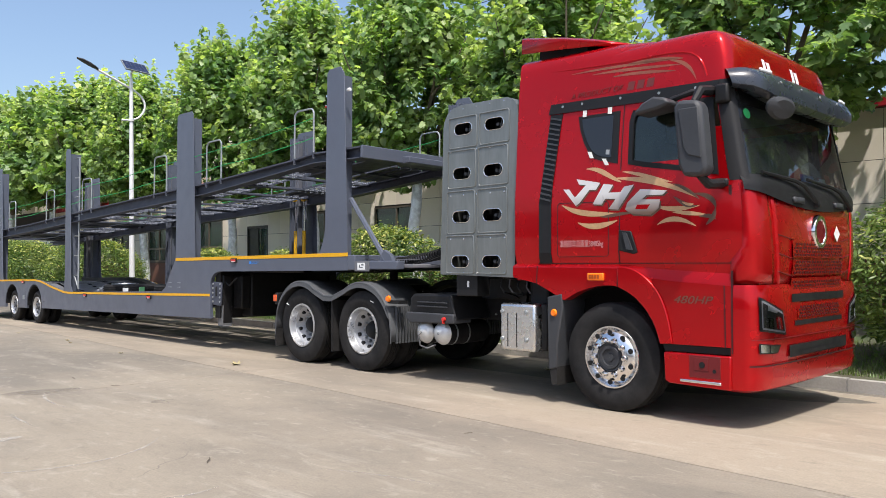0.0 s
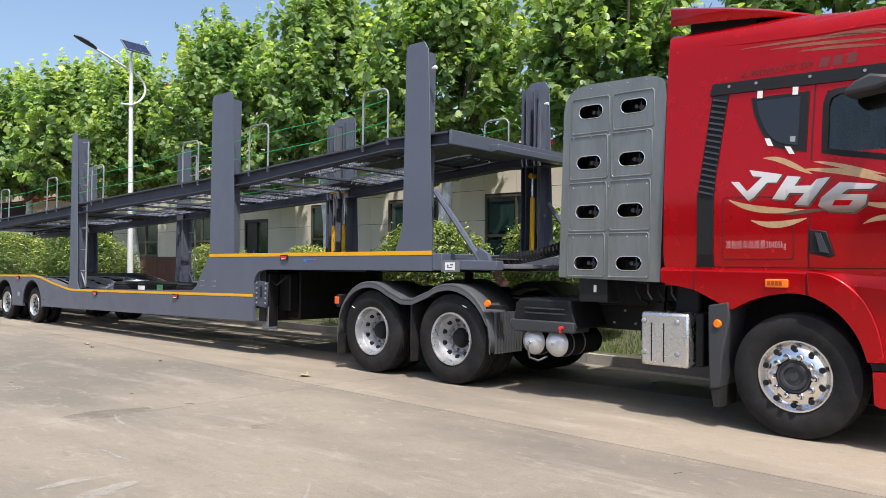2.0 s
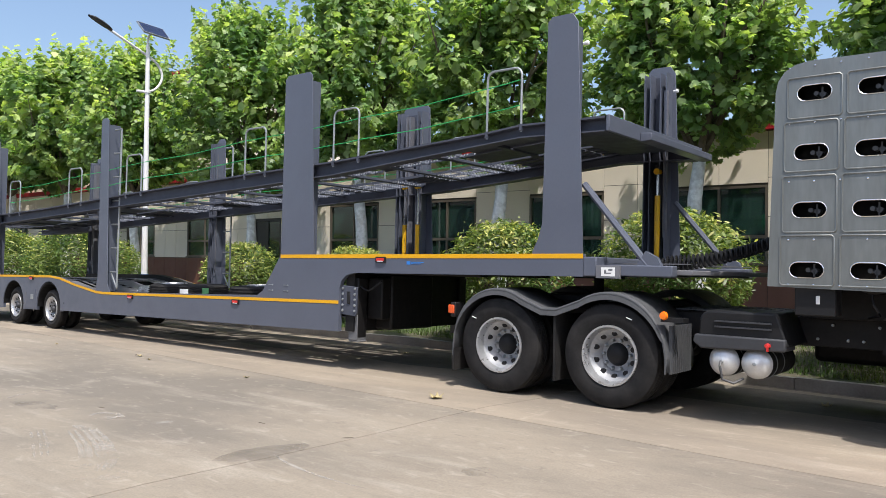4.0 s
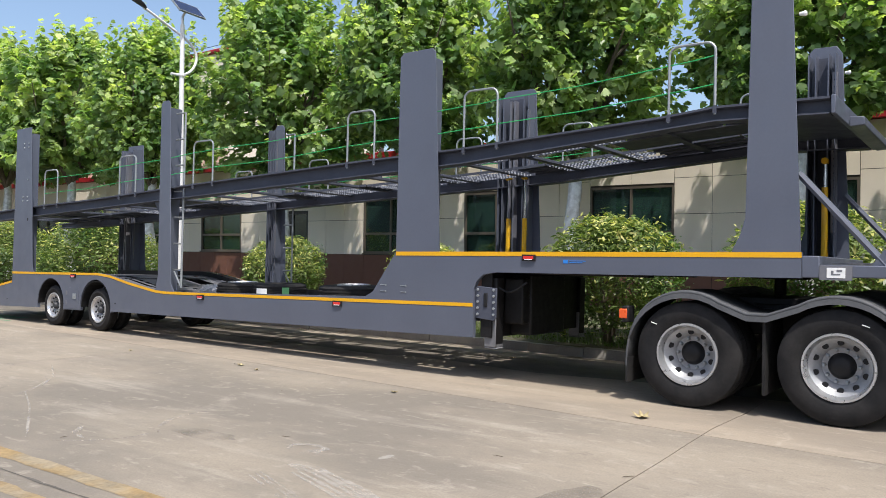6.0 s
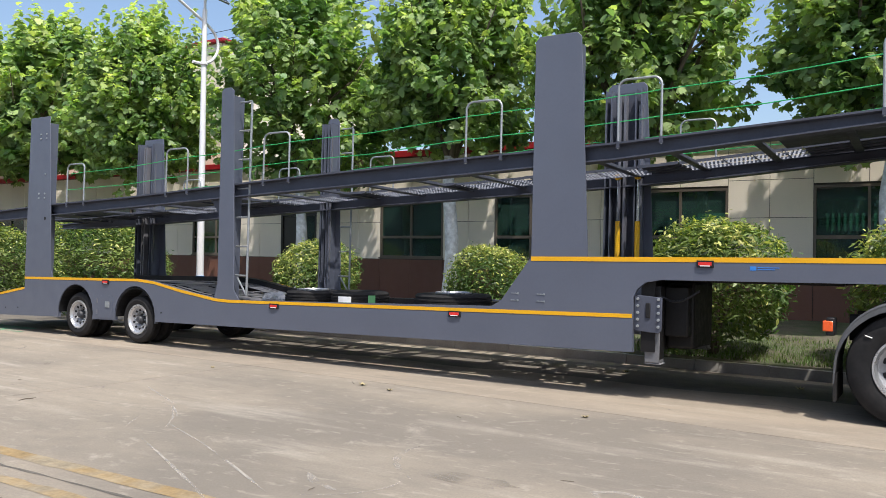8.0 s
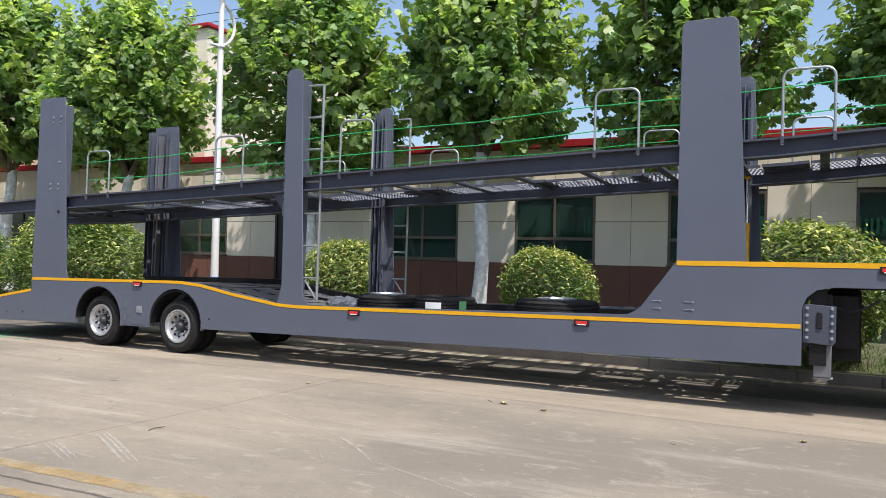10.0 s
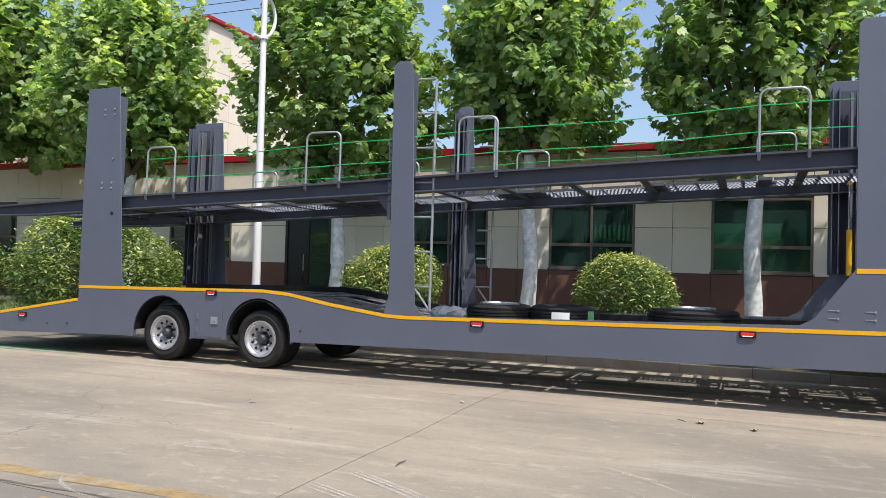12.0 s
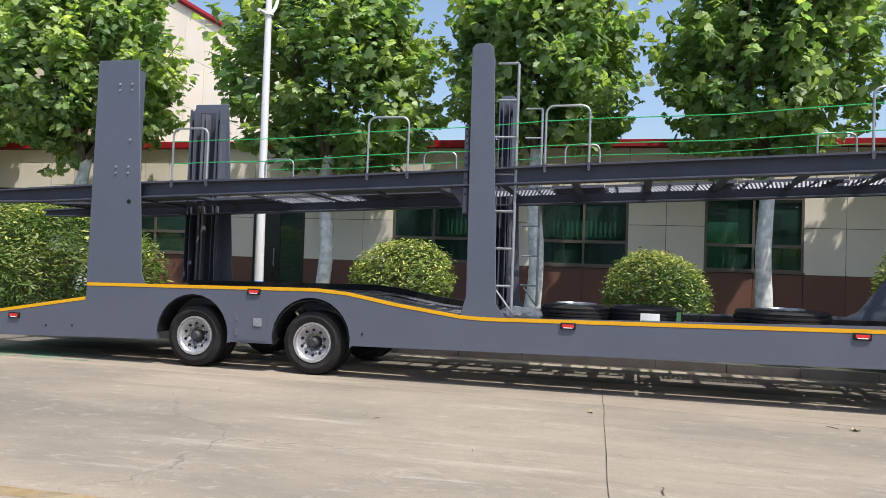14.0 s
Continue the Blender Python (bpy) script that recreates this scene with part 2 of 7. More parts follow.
    rr = ramp(rnd, 0, 1, 0.95, 1.05)
    for i in range(3):
        k.new(rr, g.inputs[i])
    c = mix(1.0, c, g.outputs[0], "MULTIPLY")
    k.new(c, p.inputs["Base Color"])
    p.inputs["Specular IOR Level"].default_value = 0.35
    k.new(ramp(tex(1.2, off=5.0), 0.3, 0.7, 0.72, 0.92), p.inputs["Roughness"])
    b = n.new("ShaderNodeBump")
    b.inputs["Strength"].default_value, b.inputs["Distance"].default_value = 0.35, 0.006
    k.new(tex(38.0, detail=5.0), b.inputs["Height"])
    k.new(b.outputs[0], p.inputs["Normal"])
    return m


M_CONC = concrete_mat("concrete_slab", (0.302, 0.258, 0.199), (0.182, 0.160, 0.130), (0.423, 0.378, 0.310))
M_CONC2 = concrete_mat("concrete_slab_warm", (0.345, 0.289, 0.219), (0.235, 0.2, 0.158), (0.44, 0.388, 0.31))
M_CONC3 = concrete_mat("concrete_slab_grey", (0.258, 0.228, 0.188), (0.160, 0.145, 0.123), (0.360, 0.330, 0.280))
M_JOINT = mat("joint_dirt", (0.14, 0.123, 0.1), 0.95, vary=0.25, scale=3, bump=0.3)
M_CRACK = mat("crack_dirt", (0.1, 0.09, 0.075), 0.95, vary=0.3, scale=4, bump=0.3)
M_TAG = mat("pale_green_label", (0.15, 0.42, 0.17), 0.6, vary=0.1)
M_KERB = mat("kerb_concrete", (0.36, 0.34, 0.31), 0.85, vary=0.15, scale=3, bump=0.3, obj_random=0.1)
M_SOIL = mat("verge_soil", (0.1, 0.09, 0.06), 0.95, vary=0.3, scale=3, bump=0.5, second=(0.055, 0.085, 0.028), second_amount=0.8, second_scale=1.2)
M_LINE = mat("worn_yellow_line", (0.255, 0.178, 0.082), 0.85, vary=0.3, scale=6, second=(0.25, 0.225, 0.17), second_amount=0.6, second_scale=3.5)
M_GREENTINT = mat("uneven_green", (0.10, 0.26, 0.14), 0.85, vary=0.25, scale=5, second=(0.22, 0.22, 0.17), second_amount=0.8, second_scale=3)


def worn_mat(name, color, most):
    """A mark worn through in patches."""
    m = mat(name, color, 0.9, vary=0.1)
    n, k = m.node_tree.nodes, m.node_tree.links
    t, r = n.new("ShaderNodeTexNoise"), n.new("ShaderNodeMapRange")
    t.inputs["Scale"].default_value, t.inputs["Detail"].default_value = 3.5, 6.0
    for i, v in enumerate((0.34, 0.66, 0.0, most)):
        r.inputs[i + 1].default_value = v
    k.new(n.new("ShaderNodeNewGeometry").outputs["Position"], t.inputs["Vector"])
    k.new(t.outputs["Fac"], r.inputs[0])
    k.new(r.outputs[0], n["Principled BSDF"].inputs["Alpha"])
    return m


M_SCUFF = worn_mat("pale_scuff", (0.46, 0.425, 0.37), 0.6)
M_STAIN = worn_mat("dark_stain", (0.17, 0.15, 0.125), 0.32)
M_LEAF = leaf_mat("plane_leaf", (0.155, 0.26, 0.105), (0.385, 0.475, 0.19), 0.47)
# lighter plane leaf for outer shoot ends, sunlight put into its colour
M_LEAF_SUN = leaf_mat("sunlit_plane_leaf", (0.35, 0.46, 0.15), (0.52, 0.58, 0.23), 0.52)
M_LEAF2 = leaf_mat("shrub_leaf", (0.075, 0.14, 0.035), (0.25, 0.31, 0.09), 0.32)
M_SHOOT = leaf_mat("shrub_shoot", (0.42, 0.45, 0.13), (0.64, 0.60, 0.24), 0.36)
M_GRASS = leaf_mat("grass_blade", (0.09, 0.16, 0.035), (0.17, 0.2, 0.07), 0.3)
M_BARK = mat("whitewashed_bark", (0.74, 0.76, 0.75), 0.85, vary=0.12, scale=5, bump=0.5, bump_scale=25, second=(0.22, 0.21, 0.19), second_amount=0.45, second_scale=8)
M_LIMB = mat("bark", (0.13, 0.105, 0.075), 0.9, vary=0.25, scale=8, bump=0.5, bump_scale=30)
M_BEIGE = mat("beige_panel", (0.78, 0.70, 0.585), 0.7, vary=0.05, scale=1.1, bump=0.05, bump_scale=30, obj_random=0.04)
M_BROWN = mat("brown_panel", (0.17, 0.075, 0.05), 0.65, vary=0.06, scale=1.5, obj_random=0.06)
M_HALL = mat("hall_cladding", (0.17, 0.18, 0.19), 0.7, vary=0.1, scale=0.4)
M_GAP = mat("panel_gap", (0.06, 0.05, 0.045), 0.9)
M_REDTRIM = mat("red_trim", (0.36, 0.012, 0.02), 0.5, vary=0.08)
M_WINFRAME = mat("window_frame", (0.14, 0.115, 0.09), 0.45, metal=0.3, vary=0.08)
M_ROOM = mat("dim_room", (0.5, 0.5, 0.46), 0.9)
M_DARKDOOR = mat("dark_door", (0.02, 0.016, 0.014), 0.35, vary=0.1)
M_POLE = mat("white_pole", (0.72, 0.72, 0.72), 0.4, vary=0.05)
M_PVBLUE = mat("solar_cells", (0.01, 0.015, 0.05), 0.15, vary=0.1, coat=0.6)
G_WIN = glass_mat("green_window_glass", (0.42, 0.9, 0.68), 0.6, ior=1.8, film=(0.035, 0.085, 0.065))
G_CAB = glass_mat("cab_glass", (0.85, 0.97, 0.93), 0.6, ior=1.6)
# dim film colour stands in for haze reflected in the windscreen
G_SCREEN = glass_mat("hazed_windscreen", (0.9, 0.97, 0.95), 0.9, ior=1.6, film=(0.022, 0.024, 0.027))
G_LENS = glass_mat("lamp_glass", (0.95, 0.97, 1.0), 0.9)


# ---- geometry helpers: each gives (vertices, faces) ----
def join(*geos):
    v, f = [], []
    for gv, gf in geos:
        o = len(v)
        v.extend(gv)
        f.extend([tuple(i + o for i in q) for q in gf])
    return v, f


def box(x0, x1, y0, y1, z0, z1):
    v = [(x, y, z) for x in (x0, x1) for y in (y0, y1) for z in (z0, z1)]
    return v, [(0, 1, 3, 2), (4, 6, 7, 5), (0, 4, 5, 1), (2, 3, 7, 6), (0, 2, 6, 4), (1, 5, 7, 3)]


def prism(poly, a, b, axis="x"):
    """A polygon in the two other axes (in order), pushed along axis from a to b."""
    n = len(poly)

    def at(p, h):
        return {"x": (h, p[0], p[1]), "y": (p[0], h, p[1]), "z": (p[0], p[1], h)}[axis]
    v = [at(p, a) for p in poly] + [at(p, b) for p in poly]
    return v, [tuple(range(n)), tuple(range(2 * n - 1, n - 1, -1))] + [(i, i + n, (i + 1) % n + n, (i + 1) % n) for i in range(n)]


def ring(c, u, w, r, n):
    return [tuple(c + u * (r * math.cos(2 * math.pi * i / n)) + w * (r * math.sin(2 * math.pi * i / n))) for i in range(n)]


def tube(points, r, n=8, closed=False):
    """A round bar along points; r is one radius or one per point."""
    pts = [Vector(p) for p in points]
    m = len(pts)
    rs = r if isinstance(r, (list, tuple)) else [r] * m
    v, f, side = [], [], None
    for i, p in enumerate(pts):
        d = (pts[min(i + 1, m - 1)] - pts[max(i - 1, 0)]).normalized()
        if side is None:
            side = d.orthogonal().normalized()
        else:
            side = (side - d * side.dot(d)).normalized()
        v += ring(p, side, d.cross(side), rs[i], n)
    for i in range(m - 1):
        for j in range(n):
            a, b = i * n + j, i * n + (j + 1) % n
            f.append((a, b, b + n, a + n))
    f += [tuple(range(n - 1, -1, -1)), tuple(range((m - 1) * n, m * n))]
    return v, f


def lathe(profile, c, axis="x", n=40, closed=True):
    """A profile of (radius, along) turned round an axis through c."""
    u, w, d = {"x": ((0, 1, 0), (0, 0, 1), (1, 0, 0)), "y": ((1, 0, 0), (0, 0, 1), (0, 1, 0)), "z": ((1, 0, 0), (0, 1, 0), (0, 0, 1))}[axis]
    u, w, d, c = Vector(u), Vector(w), Vector(d), Vector(c)
    v, f = [], []
    for r, h in profile:
        v += ring(c + d * h, u, w, max(r, 0.0005), n)
    for i in range(len(profile) - 1):
        for j in range(n):
            a, b = i * n + j, i * n + (j + 1) % n
            f.append((a, b, b + n, a + n))
    return v, f


def arc(cy, cz, r, a0, a1, n=14):
    return [(cy + r * math.cos(radians(a0 + (a1 - a0) * i / n)), cz + r * math.sin(radians(a0 + (a1 - a0) * i / n))) for i in range(n + 1)]


def shell(rows, closed=False):
    """A skin over rows of points of equal count."""
    n = len(rows[0])
    v = [tuple(p) for row in rows for p in row]
    f = []
    for i in range(len(rows) - 1):
        for j in range(n if closed else n - 1):
            a, b = i * n + j, i * n + (j + 1) % n
            f.append((a, b, b + n, a + n))
    return v, f


def mesh_of(name, geo, material, smooth=False):
    me = bpy.data.meshes.new(name)
    me.from_pydata(geo[0], [], geo[1])
    bm = bmesh.new()
    bm.from_mesh(me)
    bmesh.ops.recalc_face_normals(bm, faces=bm.faces)
    bm.to_mesh(me)
    bm.free()
    me.materials.append(material)
    if smooth:
        me.polygons.foreach_set("use_smooth", [True] * len(me.polygons))
        me.set_sharp_from_angle(angle=radians(38))
    return me


def thing(name, origin=(0, 0, 0), label="", category="", group="", kind=""):
    ob = new(name)
    ob.empty_display_size = 0.2
    ob.location = origin
    return tagged(ob, label, category, group, kind)


def part(name, geo, material, parent=None, label="", smooth=False, bevel=0.0, solid=0.0):
    """One mesh object under a thing or a part, its vertices in world metres."""
    me = geo if isinstance(geo, bpy.types.Mesh) else mesh_of(name, geo, material, smooth or bevel > 0)
    ob = new(name, me)
    if parent is not None:
        ob.parent = parent
        if parent.type == "EMPTY":
            ob.location = -parent.location
    if solid:
        s = ob.modifiers.new("solid", "SOLIDIFY")
        s.thickness, s.offset = solid, 0.0
    if bevel:
        b = ob.modifiers.new("bevel", "BEVEL")
        b.width, b.segments, b.limit_method, b.angle_limit = bevel, 2, "ANGLE", radians(40)
    if label:
        ob["label"] = label
    return ob


def lerp_table(table, y):
    return float(np.interp(y, [a for a, _ in table], [b for _, b in table]))


# ---- ground ----
def ground_z(x):
    return lerp_table([(-60, 0.45), (-12, 0.24), (-4.6, 0.155), (-3.0, 0.10), (-1.0, 0.07), (0.0, 0.005), (2.5, -0.055)], x)


SKEW, CROSS = 0.055, 0.045


def kerb_x(y):
    """The kerb's road face; the road runs a little askew to the truck."""
    return min(3.1 + 0.04 * max(y, -40), 3.29)


def joint_wobble(a, b, amount=0.011):
    return amount * (noise.noise((a * 1.9, b * 3.1, 0.0)) + 0.6 * noise.noise((a * 7.3, b * 5.7, 4.0)))


def slab_geo(x0, x1, y0, y1, gap=0.006):
    """A slab that follows the road's camber, with slightly broken edges."""
    xs = sorted({x0, x1, *[x for x in (-12, -4.6, -3.0, -1.0, 0.0) if x0 < x < x1], *[x0 + (x1 - x0) * i / 11 for i in range(1, 11)]})
    ys = [y0 + (y1 - y0) * i / 22 for i in range(23)]
    rows = []
    for j, y in enumerate(ys):
        row = []
        for i, x in enumerate(xs):
            px, py = x, y
            if i in (0, len(xs) - 1):
                px += joint_wobble(y, x) + (gap if i == 0 else -gap)
            if j in (0, 22):
                py += joint_wobble(x, y, 0.014) + (0.75 * gap if j == 0 else -0.75 * gap)
            wx = px + SKEW * py
            row.append((wx, py + CROSS * (px + 2.5), ground_z(wx) + 0.0015 * noise.noise((x * 0.7, y * 0.7, 2.0))))
        rows.append([(row[0][0], row[0][1], row[0][2] - 0.1)] + row + [(row[-1][0], row[-1][1], row[-1][2] - 0.1)])
    low0 = [(x, y, z - 0.1) for x, y, z in rows[0]]
    low1 = [(x, y, z - 0.1) for x, y, z in rows[-1]]
    return shell([low0] + rows + [low1])


ground = part("ground", shell([[(x, y, z) for x in (-400, -60, -12, -4.6, -3.0, -1.0, 0.0, kerb_x(y) + 0.06)
                                for z in [ground_z(x) - 0.008]] + [(kerb_x(y) + 0.08, y, 0.01), (max(kerb_x(y) + 0.5, 4.5), y, 0.13), (9.3, y, 0.30), (40, y, 0.35), (400, y, 0.35)]
                               for y in (-400, -40, -12, 4.75, 20, 60, 400)]), M_JOINT)
tagged(ground, "dusty ground of the yard under slabs and verge", "ground", kind="structure")
road = thing("road", (-3, 0, 0), "sunlit beige concrete yard road with worn joints", "road", kind="structure")
SLAB_X = [(-34.0, -14.0), (-14.0, -9.6), (-9.6, -6.0), (-6.0, -1.28), (-1.28, 3.05)]
SLAB_Y = [-0.82 + 7.87 * i for i in range(-5, 7)]
for i, (xa, xb) in enumerate(SLAB_X):
    for ya, yb in zip(SLAB_Y, SLAB_Y[1:]):
        part("slab", slab_geo(xa, xb, ya, yb), (M_CONC3, M_CONC3, M_CONC3, M_CONC, M_CONC2)[i], road)
verge = part("verge", shell([[(kerb_x(y) + 0.10, y, 0.065), (kerb_x(y) + 0.5, y, 0.09), (max(kerb_x(y) + 1.0, 4.5), y, 0.165), (6.6, y, 0.23), (9.34, y, 0.305)] for y in [*np.linspace(-40, 4.75, 30), *np.linspace(6, 60, 30)]]), M_SOIL)
tagged(verge, "planted soil strip with sparse grass behind the kerb", "verge", kind="structure")
kerb = thing("kerb", (0, 0, 0), "grey concrete kerb along the road edge", "kerb", kind="structure")
kerb_mesh = mesh_of("kerbstone", box(0.0, 0.11, -0.495, 0.495, -0.16, 0.08), M_KERB)
for i in range(-14, 44):
    k = part("kerbstone", kerb_mesh, M_KERB, kerb)
    k.location = (kerb_x(i) + 0.004 * (i % 3), i * 1.0, 0.003 * ((i * 7) % 5 - 2))
    k.rotation_euler = (0, 0, -0.04 if i < 4.5 else 0)


def strip(x0, x1, y0, y1, lift=0.004, n=12, wob=0.02, seed=1, lean=0.0):
    rnd = random.Random(seed)
    a, b = [], []
    for i in range(n + 1):
        y = y0 + (y1 - y0) * i / n
        xa, xb = x0 + lean * y + rnd.uniform(-wob, wob), x1 + lean * y + rnd.uniform(-wob, wob)
        a.append((xa, y, ground_z(xa) + lift))
        b.append((xb, y, ground_z(xb) + lift))
    return shell([a, b])


# two ragged strips of green tint on the concrete
green_mark = part("green_paint_patch", join(strip(0.05, 0.55, 14.2, 18.5, n=30, wob=0.05, seed=8), strip(-0.15, -0.05, 13.6, 16.8, n=20, wob=0.03, seed=9)), M_GREENTINT)
tagged(green_mark, "uneven green tint on the concrete under the tail", "paint patch", kind="structure")
line = part("painted_line", strip(-5.165, -5.035, 0.8, 11.0, 0.002, n=60, wob=0.010, lean=-0.024), M_LINE)
crack = part("joint_crack", strip(-5.312, -5.292, 0.8, 11.0, 0.002, n=90, wob=0.008, seed=5, lean=-0.024), M_CRACK)
tagged(crack, "dark dirt-filled joint beside the yellow line", "joint", kind="structure")
line_old = part("painted_line", strip(-5.53, -5.43, 0.8, 8.0, 0.002, n=60, wob=0.014, seed=3, lean=-0.024), M_LINE)
tagged(line_old, "older, mostly worn yellow line beside the joint", "road marking", kind="structure")
tagged(line, "worn yellow painted line on the concrete", "road marking", kind="structure")

# ---- car-carrier semi-trailer ----
TILT_Y = radians(1.0)
UP = [(-1.42, 2.94), (-0.4, 2.95), (0.1, 2.90), (2.6, 2.75), (4.4, 2.69), (7.85, 2.54), (8.65, 2.50), (11.0, 2.38), (13.0, 2.315), (13.8, 2.275), (15.55, 2.176), (16.6, 2.12)]
UPLOW = [(-1.42, 2.78), (-0.4, 2.80), (0.1, 2.76), (2.6, 2.56), (4.4, 2.48), (8.65, 2.30), (13.0, 2.11), (13.8, 2.07), (14.7, 2.03), (15.55, 2.02), (16.6, 2.01)]
SIDE_TOP = [(-1.21, 1.53), (3.57, 1.49), (3.95, 0.97), (4.08, 0.90), (8.45, 0.785), (8.75, 0.795), (9.54, 0.90), (10.15, 1.005), (10.55, 1.035), (13.76, 0.985)]
trailer = thing("semi_trailer", (1.25, 6.0, 0.0), "slate-grey double-deck car-carrier semi-trailer with yellow side stripe", "trailer")


def side_poly():
    p = list(SIDE_TOP)
    p += [(13.76, 0.80), (15.9, 0.45), (15.9, 0.22), (13.76, 0.28), (12.70, 0.31)]
    p += arc(12.205, 0.40, 0.50, -10, 190)[0:] + [(11.68, 0.33), (11.13, 0.335)]
    p += arc(10.61, 0.41, 0.51, -8, 188) + [(10.08, 0.37), (4.35, 0.46), (2.37, 0.49), (2.37, 1.06), (2.33, 1.16), (2.24, 1.235), (2.08, 1.265), (-1.21, 1.295)]
    return p


def stripe_geo(table, h, x0, x1):
    return prism(table + [(y, z - h) for y, z in reversed(table)], x0, x1)


for name, xa, xb, xs in (("side_panel", 0.0, 0.06, (-0.004, 0.001)), ("side_panel", 2.54, 2.6, (2.599, 2.604))):
    sp = part(name, prism(side_poly(), xa, xb), M_GREY, trailer)
    part("yellow_stripe", stripe_geo([(-1.21, 1.532), (3.57, 1.492)], 0.05, *xs), M_YELLOW, sp)
    part("yellow_stripe", stripe_geo([(2.38, 0.895), (4.08, 0.865), (8.45, 0.788)], 0.042, *xs), M_YELLOW, sp)
    part("yellow_stripe", stripe_geo([(8.45, 0.787), (8.75, 0.798), (9.54, 0.903), (10.15, 1.008), (10.55, 1.038), (13.76, 0.988)], 0.042, *xs), M_YELLOW, sp)
    part("yellow_stripe", stripe_geo([(13.77, 0.803), (15.9, 0.453)], 0.042, *xs), M_YELLOW, sp)
    if xa == 0.0:
        for y, z in ((1.627, 1.44), (4.57, 0.782), (7.54, 0.736), (11.37, 0.962), (14.85, 0.51)):
            r = part("side_reflector", box(-0.022, 0.0, y - 0.085, y + 0.085, z - 0.036, z + 0.036), M_BLACK, trailer, "black-framed red and white reflector", bevel=0.005)
            part("lens", join(box(-0.026, -0.02, y - 0.065, y + 0.065, z - 0.014, z + 0.02)), M_REFL, r)
            part("lens", join(box(-0.027, -0.02, y - 0.05, y + 0.05, z - 0.024, z - 0.014)), M_WHITE, r)
        part("sticker", join(box(-0.003, 0, 1.14, 1.20, 1.385, 1.425), box(-0.003, 0, 0.93, 1.13, 1.41, 1.418), box(-0.003, 0, 0.97, 1.13, 1.392, 1.399)), M_BLUE, sp)
        nose_plate = part("plate", box(-0.004, 0.03, -1.62, -1.36, 1.285, 1.415), M_GREY2, trailer)
        part("sticker", join(box(-0.007, -0.003, -1.57, -1.42, 1.305, 1.395)), M_WHITE, nose_plate)
        part("mark", join(box(-0.009, -0.006, -1.475, -1.455, 1.33, 1.37), box(-0.009, -0.006, -1.53, -1.475, 1.33, 1.342), box(-0.009, -0.006, -1.545, -1.50, 1.36, 1.38)), M_GREY2, nose_plate)
        for y in (3.45, 3.78):
            for z in (0.98, 1.06):
                part("slot", join(box(-0.006, 0, y - 0.05, y + 0.04, z, z + 0.008), box(-0.009, 0, y - 0.06, y - 0.045, z - 0.006, z + 0.014)), M_STEEL, sp)
        part("access_door", box(-0.006, 0, 11.18, 11.62, 0.36, 0.74), M_GREY, sp)
        part("door_lock", join(box(-0.018, -0.006, 11.25, 11.36, 0.54, 0.64), lathe([(0.0, -0.026), (0.02, -0.024), (0.02, -0.018)], (0, 11.305, 0.59), n=12)), M_STEEL, sp)
        for z in (0.42, 0.60):
            part("hinge", box(-0.018, -0.006, 11.57, 11.60, z, z + 0.08), M_GREY2, sp)
        part("bolt", join(*[lathe([(0, -0.012), (0.011, -0.01), (0.011, 0)], (0, y, z), n=8) for y, z in ((9.95, 0.52), (13.95, 0.42), (14.35, 0.40))]), M_BLACK, sp)


# lower floor: perforated plates that follow the side line, on cross-beams
def plate_geo(x0, x1, y0, y1, zf, rows, cols, bar_x=0.35, bar_y=0.35):
    """A plate with rows x cols oblong holes; a closed one with no columns."""
    if not cols:
        return [(x, y, zf(y)) for y in (y0, (y0 + y1) / 2, y1) for x in (x0, x1)], [(0, 1, 3, 2), (2, 3, 5, 4)]
    dx, dy = (x1 - x0) / cols, (y1 - y0) / rows
    xs, ys = [x0], [y0]
    for i in range(cols):
        xs += [x0 + dx * (i + bar_x / 2), x0 + dx * (i + 1 - bar_x / 2)]
    for i in range(rows):
        ys += [y0 + dy * (i + bar_y / 2), y0 + dy * (i + 1 - bar_y / 2)]
    xs.append(x1), ys.append(y1)
    v = [(x, y, zf(y)) for y in ys for x in xs]
    n = len(xs)
    return v, [(j * n + i, j * n + i + 1, (j + 1) * n + i + 1, (j + 1) * n + i)
               for j in range(len(ys) - 1) for i in range(n - 1) if not (i % 2 == 1 and j % 2 == 1)]


def low_z(y):
    return lerp_table([(2.3, 0.80), (8.4, 0.715), (9.54, 0.84), (10.2, 0.95), (10.6, 0.985), (13.7, 0.94), (15.9, 0.42)], y)


